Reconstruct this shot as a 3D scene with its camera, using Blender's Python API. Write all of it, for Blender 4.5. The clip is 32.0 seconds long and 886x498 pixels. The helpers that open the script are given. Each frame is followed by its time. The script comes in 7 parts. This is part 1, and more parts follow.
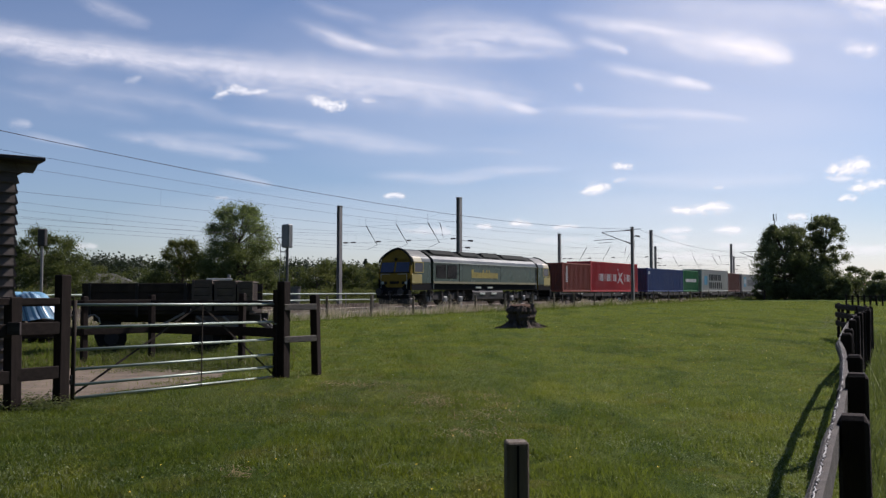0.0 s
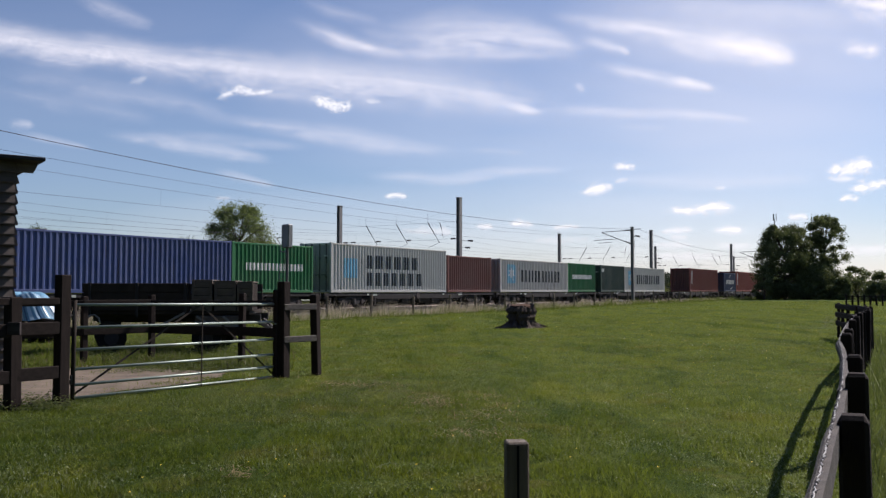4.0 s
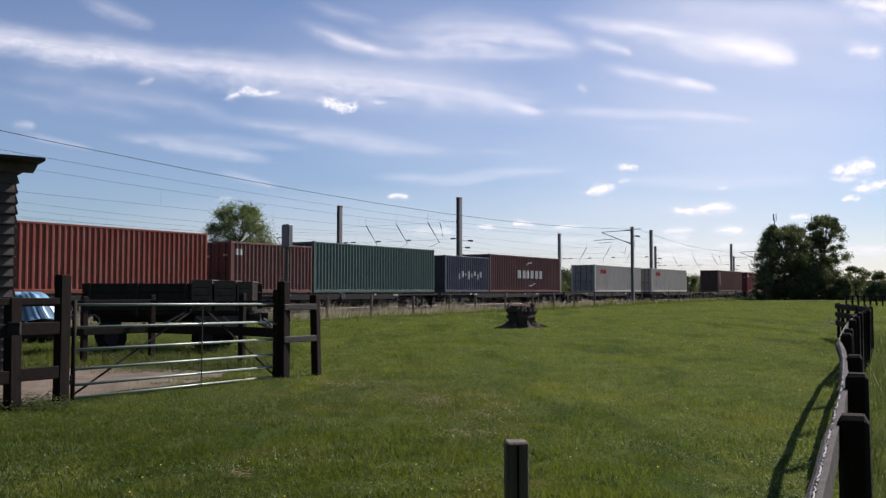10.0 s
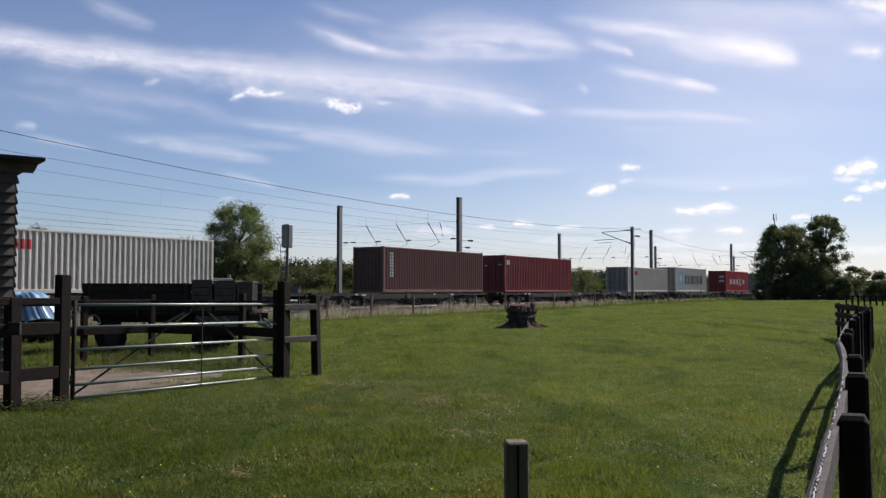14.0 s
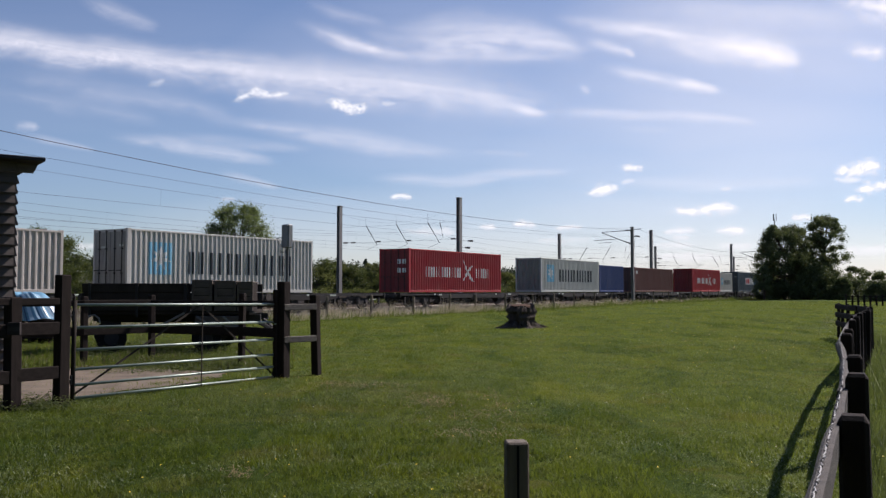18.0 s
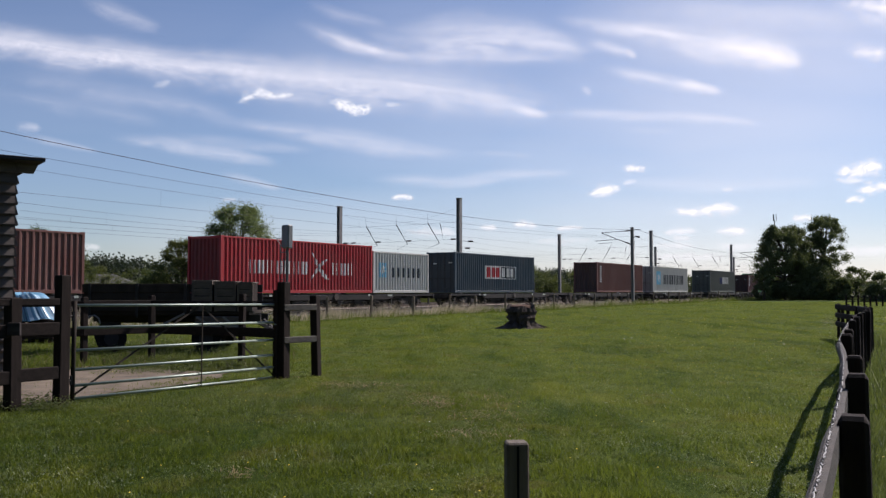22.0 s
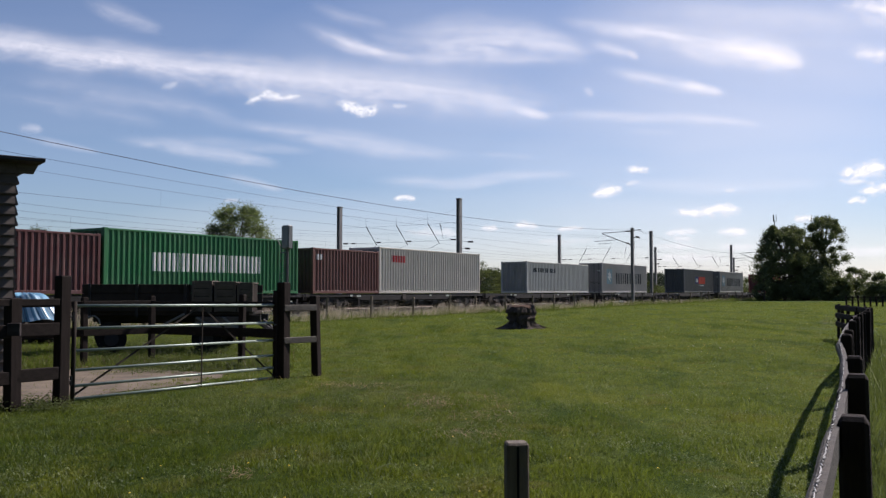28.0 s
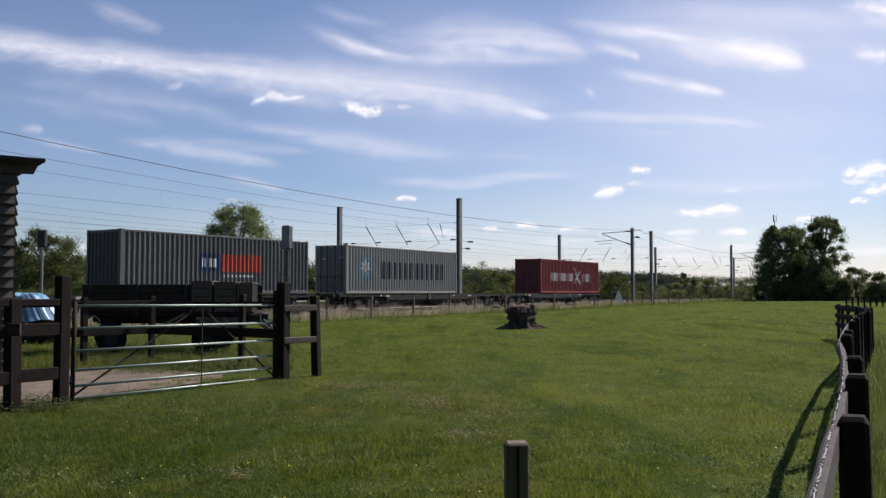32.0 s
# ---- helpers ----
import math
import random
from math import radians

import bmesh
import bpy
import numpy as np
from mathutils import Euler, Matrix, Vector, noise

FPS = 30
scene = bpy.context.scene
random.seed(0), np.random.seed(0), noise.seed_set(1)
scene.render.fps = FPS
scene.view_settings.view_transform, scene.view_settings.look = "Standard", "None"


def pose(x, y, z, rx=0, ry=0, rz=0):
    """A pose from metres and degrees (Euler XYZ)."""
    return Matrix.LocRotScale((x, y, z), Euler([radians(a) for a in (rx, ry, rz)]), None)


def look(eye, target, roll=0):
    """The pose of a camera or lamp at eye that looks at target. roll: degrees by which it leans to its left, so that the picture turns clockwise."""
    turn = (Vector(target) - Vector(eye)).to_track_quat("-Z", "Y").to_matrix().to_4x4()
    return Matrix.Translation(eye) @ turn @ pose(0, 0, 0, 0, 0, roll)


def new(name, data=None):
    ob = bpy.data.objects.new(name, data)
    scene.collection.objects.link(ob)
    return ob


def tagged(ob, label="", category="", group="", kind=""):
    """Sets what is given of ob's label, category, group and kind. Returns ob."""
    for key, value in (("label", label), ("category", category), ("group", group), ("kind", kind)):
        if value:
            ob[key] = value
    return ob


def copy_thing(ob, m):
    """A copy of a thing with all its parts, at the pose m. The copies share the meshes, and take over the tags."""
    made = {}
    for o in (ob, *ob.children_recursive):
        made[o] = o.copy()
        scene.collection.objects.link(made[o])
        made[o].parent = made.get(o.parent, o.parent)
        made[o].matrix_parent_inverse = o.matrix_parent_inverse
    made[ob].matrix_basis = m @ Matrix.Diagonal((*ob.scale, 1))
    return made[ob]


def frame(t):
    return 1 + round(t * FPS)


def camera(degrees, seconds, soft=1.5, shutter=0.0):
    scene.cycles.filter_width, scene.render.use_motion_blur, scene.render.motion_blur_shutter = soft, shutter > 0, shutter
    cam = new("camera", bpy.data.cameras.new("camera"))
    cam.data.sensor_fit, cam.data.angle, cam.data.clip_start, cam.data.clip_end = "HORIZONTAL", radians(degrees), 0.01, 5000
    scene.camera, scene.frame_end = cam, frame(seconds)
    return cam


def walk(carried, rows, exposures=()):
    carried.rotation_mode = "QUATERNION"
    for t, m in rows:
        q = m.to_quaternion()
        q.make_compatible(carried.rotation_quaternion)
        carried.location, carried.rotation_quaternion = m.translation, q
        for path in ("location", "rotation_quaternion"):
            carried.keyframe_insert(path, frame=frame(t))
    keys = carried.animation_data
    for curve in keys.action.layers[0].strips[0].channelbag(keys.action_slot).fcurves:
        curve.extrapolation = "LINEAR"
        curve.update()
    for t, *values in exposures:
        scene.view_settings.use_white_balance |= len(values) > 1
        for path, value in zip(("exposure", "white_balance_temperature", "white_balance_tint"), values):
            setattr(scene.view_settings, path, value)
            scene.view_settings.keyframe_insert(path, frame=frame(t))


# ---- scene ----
# The camera stands in a field, 1.4 m up, and looks along +y.
F, EYE, RISE = 1530.0, 1.4, 2.769          # focal length in picture units, eye height, upward tilt in degrees
cam = camera(54.27, 32.0, soft=1.35)
walk(cam, [(t, pose(0, 0, EYE, 90 + RISE + d, 0, 0)) for t, d in
           ((0, 0.0), (16, 0.0), (22, 0.035), (27, 0.05), (30, 0.085), (32, 0.07))],
     exposures=[(0.0, 0.35, 6220, 21), (0.9, 0.415, 6220, 21), (32.0, 0.415, 6220, 21)])

# ---- light: high afternoon sun ahead and to the right ----
SUN_TURN, SUN_RISE = 52.0, 43.5
sun_way = Vector((math.sin(radians(SUN_TURN)) * math.cos(radians(SUN_RISE)),
                  math.cos(radians(SUN_TURN)) * math.cos(radians(SUN_RISE)), math.sin(radians(SUN_RISE))))
sun = new("sun", bpy.data.lights.new("sun", "SUN"))
sun.data.energy, sun.data.angle, sun.data.color = 5.0, radians(0.6), (1.0, 0.94, 0.84)
sun.matrix_world = look(sun_way * 100, (0, 0, 0))

world = bpy.data.worlds.new("sky")
scene.world = world
world.use_nodes = True
wn = world.node_tree.nodes
sky = wn.new("ShaderNodeTexSky")
sky.sky_type, sky.sun_disc = "NISHITA", False
sky.sun_elevation, sky.sun_rotation = radians(SUN_RISE), radians(SUN_TURN)
sky.air_density, sky.dust_density, sky.ozone_density = 1.0, 0.3, 4.0
wn["Background"].inputs["Strength"].default_value = 0.068
world.node_tree.links.new(sky.outputs[0], wn["Background"].inputs["Color"])


# ---- small tools ----
def rgb(c, k=1.0):
    return (c[0] * k, c[1] * k, c[2] * k, 1)


class Nodes:
    """A short way to write node materials."""

    def __init__(self, name):
        self.mat = bpy.data.materials.new(name)
        self.mat.use_nodes = True
        self.tree = self.mat.node_tree
        self.shader = self.tree.nodes["Principled BSDF"]
        self.out = self.tree.nodes["Material Output"]

    def add(self, kind, **sets):
        n = self.tree.nodes.new("ShaderNode" + kind)
        for k, v in sets.items():
            n.inputs[k.replace("_", " ")].default_value = v
        return n

    def link(self, a, b):
        self.tree.links.new(a, b)

    def coords(self, space="Object", scale=(1, 1, 1)):
        c, m = self.add("TexCoord"), self.add("Mapping")
        m.inputs["Scale"].default_value = scale
        self.link(c.outputs[space], m.inputs["Vector"])
        return m.outputs[0]

    def noise(self, vec, scale, detail=4, rough=0.6, warp=0.0):
        n = self.add("TexNoise", Scale=scale, Detail=detail, Roughness=rough, Distortion=warp)
        self.link(vec, n.inputs["Vector"])
        return n.outputs["Fac"]

    def ramp(self, fac, stops):
        n = self.add("ValToRGB")
        e = n.color_ramp.elements
        while len(e) < len(stops):
            e.new(0.5)
        for el, (p, c) in zip(e, stops):
            el.position, el.color = p, c if len(c) == 4 else rgb(c)
        self.link(fac, n.inputs["Fac"])
        return n.outputs["Color"]

    def mix(self, fac, a, b, how="MIX"):
        n = self.tree.nodes.new("ShaderNodeMix")
        n.data_type, n.blend_type = "RGBA", how
        for v, i in ((fac, 0), (a, 6), (b, 7)):
            if isinstance(v, (int, float)):
                n.inputs[i].default_value = v
            elif isinstance(v, tuple):
                n.inputs[i].default_value = v if len(v) == 4 else rgb(v)
            else:
                self.link(v, n.inputs[i])
        return n.outputs[2]

    def math(self, op, a, b=0.0, clamp=False):
        n = self.tree.nodes.new("ShaderNodeMath")
        n.operation, n.use_clamp = op, clamp
        for v, i in ((a, 0), (b, 1)):
            if isinstance(v, (int, float)):
                n.inputs[i].default_value = v
            else:
                self.link(v, n.inputs[i])
        return n.outputs[0]

    def bump(self, height, strength=0.3, dist=0.02):
        n = self.add("Bump", Strength=strength, Distance=dist)
        self.link(height, n.inputs["Height"])
        self.link(n.outputs[0], self.shader.inputs["Normal"])

    def done(self, color=None, rough=0.7, metal=0.0, spec=0.4):
        s = self.shader.inputs
        if color is not None:
            if isinstance(color, tuple):
                s["Base Color"].default_value = color if len(color) == 4 else rgb(color)
            else:
                self.link(color, s["Base Color"])
        if isinstance(rough, (int, float)):
            s["Roughness"].default_value = rough
        else:
            self.link(rough, s["Roughness"])
        s["Metallic"].default_value = metal
        s["Specular IOR Level"].default_value = spec
        return self.mat


def worn(name, base, rough=0.7, metal=0.0, vary=0.35, scale=3.0, grain=40.0, stretch=(1, 1, 1), bump=0.25, dist=0.01, spec=0.4):
    """A surface with stains at one scale and grain at another, and its own tone for each piece."""
    n = Nodes(name)
    v = n.coords("Object", stretch)
    big, fine = n.noise(v, scale, 5), n.noise(v, grain, 3)
    c = n.mix(n.ramp(big, [(0.3, (0, 0, 0)), (0.7, (1, 1, 1))]), rgb(base, 1 - vary), rgb(base, 1 + vary))
    c = n.mix(n.math("MULTIPLY", fine, 0.5), c, rgb(base, 0.55))
    info = n.add("ObjectInfo")
    c = n.mix(n.math("MULTIPLY", info.outputs["Random"], 0.3), c, rgb(base, 0.6))
    n.bump(fine, bump, dist)
    return n.done(c, n.math("ADD", n.math("MULTIPLY", big, 0.25), rough - 0.12), metal, spec)


# ---- materials ----
def dry_sheen(n, v):
    """How strong the pale patch by the gate is: dry grass with sheen painted in, placed to fit the camera's view."""
    off, length, mr = n.add("VectorMath"), n.add("VectorMath"), n.add("MapRange")
    off.operation, off.inputs[1].default_value = "SUBTRACT", (-1.5, 11.6, 0.0)
    n.link(v, off.inputs[0])
    length.operation = "LENGTH"
    n.link(off.outputs[0], length.inputs[0])
    mr.inputs["From Min"].default_value, mr.inputs["From Max"].default_value = 3.4, 0.4
    n.link(n.math("ADD", length.outputs["Value"], n.math("MULTIPLY", n.math("SUBTRACT", n.noise(v, 1.3, 6, 0.7, 0.5), 0.5), 6.0)), mr.inputs["Value"])
    return n.math("MULTIPLY", mr.outputs[0], 0.24)


def near_left_dim(n, v):
    """How dark the near left sward by the gate is: dimmer light painted into the colour, with ragged edges."""
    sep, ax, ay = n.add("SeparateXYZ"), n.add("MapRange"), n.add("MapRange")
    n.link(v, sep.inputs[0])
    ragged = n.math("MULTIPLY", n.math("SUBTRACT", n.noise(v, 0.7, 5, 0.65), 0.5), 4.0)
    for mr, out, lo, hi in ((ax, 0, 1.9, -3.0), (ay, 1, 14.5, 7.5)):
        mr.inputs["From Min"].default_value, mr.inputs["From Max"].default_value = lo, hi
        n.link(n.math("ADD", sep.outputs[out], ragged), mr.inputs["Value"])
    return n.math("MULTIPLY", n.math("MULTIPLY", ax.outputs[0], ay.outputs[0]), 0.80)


def patches(n, c, k=1.0):
    """Lush, yellowing and brownish patches of the sward, longer than they are wide, and tuft shadows painted dark."""
    for scale, lo, hi, tone, weight in (((0.60, 0.17, 1), 0.49, 0.38, (0.046, 0.080, 0.018), 0.80), ((0.85, 0.26, 1), 0.54, 0.65, (0.195, 0.203, 0.028), 0.58),
                                        ((0.9, 1.3, 1), 0.55, 0.66, (0.165, 0.135, 0.036), 0.60), ((1.5, 2.4, 1), 0.47, 0.36, (0.040, 0.068, 0.016), 0.60), ((2.6, 1.0, 1), 0.55, 0.66, (0.175, 0.205, 0.065), 0.5)):
        mr = n.add("MapRange")
        mr.inputs["From Min"].default_value, mr.inputs["From Max"].default_value, mr.inputs["To Max"].default_value = lo, hi, weight
        n.link(n.noise(n.coords("Object", scale), 1.0, 5, 0.62, 0.6), mr.inputs["Value"])
        c = n.mix(mr.outputs[0], c, rgb(tone, k))
    return c


def grass_ground():
    n = Nodes("meadow")
    v = n.coords("Object")
    wide, mid, fine = n.noise(v, 0.12, 4), n.noise(v, 1.1, 5, 0.65), n.noise(v, 14, 4, 0.7)
    tiny = n.noise(v, 70, 2, 0.7)
    c = n.ramp(mid, [(0.25, (0.045, 0.075, 0.016)), (0.5, (0.078, 0.118, 0.022)), (0.75, (0.125, 0.155, 0.036))])
    c = n.mix(n.ramp(wide, [(0.4, (0, 0, 0)), (0.7, (0.6, 0.6, 0.6))]), c, (0.13, 0.14, 0.04), "MIX")
    dry = n.ramp(n.noise(v, 0.8, 6, 0.75, 0.6), [(0.63, (0, 0, 0)), (0.74, (0.7, 0.7, 0.7))])
    c = n.mix(dry, c, (0.17, 0.14, 0.065))
    c = n.mix(n.math("MULTIPLY", fine, 1.0), c, (0.020, 0.034, 0.007))
    c = n.mix(n.math("MULTIPLY", tiny, 0.35), c, (0.16, 0.19, 0.05))
    c = patches(n, c, 0.75)
    c = n.mix(near_left_dim(n, v), c, (0.020, 0.036, 0.008))
    c = n.mix(dry_sheen(n, v), c, (0.085, 0.075, 0.045))
    n.bump(n.math("ADD", fine, n.math("MULTIPLY", tiny, 0.5)), 0.9, 0.06)
    return n.done(c, 0.9, spec=0.02)


def leaf_paint(name, a, b, glow=0.35, patch=None, gloss=0.3, fleck=None):
    n = Nodes(name)
    g = n.add("NewGeometry")
    c = n.ramp(g.outputs["Random Per Island"], [(0.0, a), (1.0, b)])
    pale = n.ramp(g.outputs["Random Per Island"], [(0.94, (0, 0, 0)), (0.96, (0.8, 0.8, 0.8))]) if fleck else None
    info = n.add("ObjectInfo")
    c = n.mix(n.math("MULTIPLY", info.outputs["Random"], 0.5), c, rgb(a, 0.7))
    if patch:
        v = n.coords("Object")
        c = n.mix(n.ramp(n.noise(v, 0.22, 5, 0.65, 0.4), [(0.45, (0, 0, 0)), (0.57, (1, 1, 1))]), c, patch)
        c = n.mix(n.ramp(n.noise(v, 0.9, 4, 0.7), [(0.47, (0, 0, 0)), (0.60, (0.95, 0.95, 0.95))]), c, rgb(a, 0.55))
        c = n.mix(n.ramp(n.noise(v, 1.7, 5, 0.7, 0.5), [(0.54, (0, 0, 0)), (0.66, (0.85, 0.85, 0.85))]), c, (0.185, 0.225, 0.125))
        c = n.mix(n.ramp(n.noise(v, 0.6, 6, 0.75, 0.6), [(0.61, (0, 0, 0)), (0.73, (0.85, 0.85, 0.85))]), c, (0.25, 0.19, 0.10))
        sep, far, side = n.add("SeparateXYZ"), n.add("MapRange"), n.add("MapRange")
        n.link(v, sep.inputs[0])
        far.inputs["From Min"].default_value, far.inputs["From Max"].default_value = 9.0, 30.0
        far.inputs["To Min"].default_value, far.inputs["To Max"].default_value = 0.0, 0.95
        n.link(sep.outputs[1], far.inputs["Value"])
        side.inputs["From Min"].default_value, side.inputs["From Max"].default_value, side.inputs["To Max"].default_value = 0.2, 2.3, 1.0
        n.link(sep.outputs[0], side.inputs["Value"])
        drift = n.noise(n.coords("Object", (0.16, 0.42, 1)), 1.0, 4, 0.6, 0.8)
        c = n.mix(n.ramp(drift, [(0.50, (0, 0, 0)), (0.64, (0.75, 0.75, 0.75))]), c, (0.165, 0.205, 0.024))
        c = n.mix(n.ramp(drift, [(0.34, (0.75, 0.75, 0.75)), (0.47, (0, 0, 0))]), c, (0.034, 0.062, 0.012))
        c = n.mix(near_left_dim(n, v), c, (0.030, 0.052, 0.012))
        mottle = n.noise(v, 2.4, 5, 0.7, 0.6)
        c = n.mix(n.ramp(mottle, [(0.33, (0.62, 0.62, 0.62)), (0.47, (0, 0, 0))]), c, (0.036, 0.062, 0.012))
        c = n.mix(n.ramp(mottle, [(0.55, (0, 0, 0)), (0.68, (0.55, 0.55, 0.55))]), c, (0.215, 0.215, 0.034))
        clump = n.noise(v, 9.0, 4, 0.65, 0.4)
        c = n.mix(n.ramp(clump, [(0.36, (0.62, 0.62, 0.62)), (0.50, (0, 0, 0))]), c, rgb(a, 0.45))
        c = n.mix(n.ramp(clump, [(0.54, (0, 0, 0)), (0.66, (0.45, 0.45, 0.45))]), c, (0.20, 0.24, 0.045))
        c = n.mix(dry_sheen(n, v), c, (0.165, 0.165, 0.095))
        c = n.mix(n.math("MULTIPLY", far.outputs[0], n.noise(n.coords("Object", (0.12, 0.3, 1)), 1.0, 4), True), c, (0.225, 0.245, 0.040))
        # brighter to the right: the glow of backlit grass is put into the colour
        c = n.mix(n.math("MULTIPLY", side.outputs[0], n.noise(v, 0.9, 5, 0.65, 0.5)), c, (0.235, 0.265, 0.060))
        c = patches(n, c)
        near = n.math("SUBTRACT", 1.0, far.outputs[0])
        # sun sheen and glints on the blades, painted as pale islands
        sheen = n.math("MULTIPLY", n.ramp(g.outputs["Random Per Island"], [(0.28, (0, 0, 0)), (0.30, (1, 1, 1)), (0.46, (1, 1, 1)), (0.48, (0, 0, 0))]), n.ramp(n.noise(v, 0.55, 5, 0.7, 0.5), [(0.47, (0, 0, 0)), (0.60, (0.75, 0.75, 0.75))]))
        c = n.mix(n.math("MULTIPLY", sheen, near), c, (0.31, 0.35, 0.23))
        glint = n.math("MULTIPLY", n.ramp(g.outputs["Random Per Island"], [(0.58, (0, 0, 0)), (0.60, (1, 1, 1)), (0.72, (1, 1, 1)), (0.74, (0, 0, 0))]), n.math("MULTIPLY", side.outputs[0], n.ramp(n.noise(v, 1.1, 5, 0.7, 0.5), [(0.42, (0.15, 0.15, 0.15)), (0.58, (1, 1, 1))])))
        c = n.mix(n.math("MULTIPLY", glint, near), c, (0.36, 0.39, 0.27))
    if fleck:
        c = n.mix(n.math("MULTIPLY", pale, near) if patch else pale, c, fleck)
    n.done(c, 0.55, spec=gloss)
    t, m = n.add("BsdfTranslucent"), n.add("MixShader")
    n.link(n.mix(0.5, c, (b[0] * 1.1, b[1] * 1.05, b[2] * 1.0) if a[0] > a[1] else (b[0] * 1.3, b[1] * 1.4, b[2] * 0.6)), t.inputs["Color"])
    m.inputs[0].default_value = glow
    n.link(n.shader.outputs[0], m.inputs[1])
    n.link(t.outputs[0], m.inputs[2])
    n.link(m.outputs[0], n.out.inputs["Surface"])
    return n.mat


def box_paint(name, end_shade):
    """Container paint: the colour of the object, scuffed, dusty and streaked with rust; end faces get grime with shade
    painted in.
    """
    n = Nodes(name)
    info = n.add("ObjectInfo")
    off = n.add("VectorMath")
    v = n.coords("Object")
    n.link(v, off.inputs[0])
    comb = n.add("CombineXYZ")
    n.link(n.math("MULTIPLY", info.outputs["Random"], 50.0), comb.inputs[0])
    n.link(comb.outputs[0], off.inputs[1])
    w = off.outputs[0]
    streak = n.add("Mapping")
    streak.inputs["Scale"].default_value = (3.0, 3.0, 0.35)
    n.link(w, streak.inputs["Vector"])
    rust = n.noise(streak.outputs[0], 2.2, 6, 0.7)
    dust, fine = n.noise(w, 0.7, 4), n.noise(w, 25, 3)
    c = n.mix(n.ramp(dust, [(0.38, (0.02, 0.02, 0.02)), (0.72, (0.20, 0.20, 0.20))]), info.outputs["Color"], (0.22, 0.205, 0.18))
    c = n.mix(n.ramp(rust, [(0.59, (0, 0, 0)), (0.72, (0.8, 0.8, 0.8))]), c, (0.10, 0.05, 0.028))
    chips = n.noise(w, 6.0, 7, 0.75)
    c = n.mix(n.ramp(chips, [(0.66, (0, 0, 0)), (0.71, (0.6, 0.6, 0.6))]), c, (0.30, 0.28, 0.25))
    c = n.mix(n.math("MULTIPLY", fine, 0.25), c, (0.05, 0.045, 0.04))
    # shade of the leading end faces, painted in as dark streaks
    if end_shade:
        shade_streaks = n.noise(streak.outputs[0], 1.1, 6, 0.7, 0.6)
        c = n.mix(n.ramp(shade_streaks, [(0.25, rgb((end_shade, end_shade, end_shade), 0.5)), (0.65, (end_shade, end_shade, end_shade))]), c, (0.038, 0.033, 0.029))
    n.bump(fine, 0.12, 0.004)
    return n.done(c, n.math("ADD", n.math("MULTIPLY", dust, 0.3), 0.42), 0.0, 0.22)


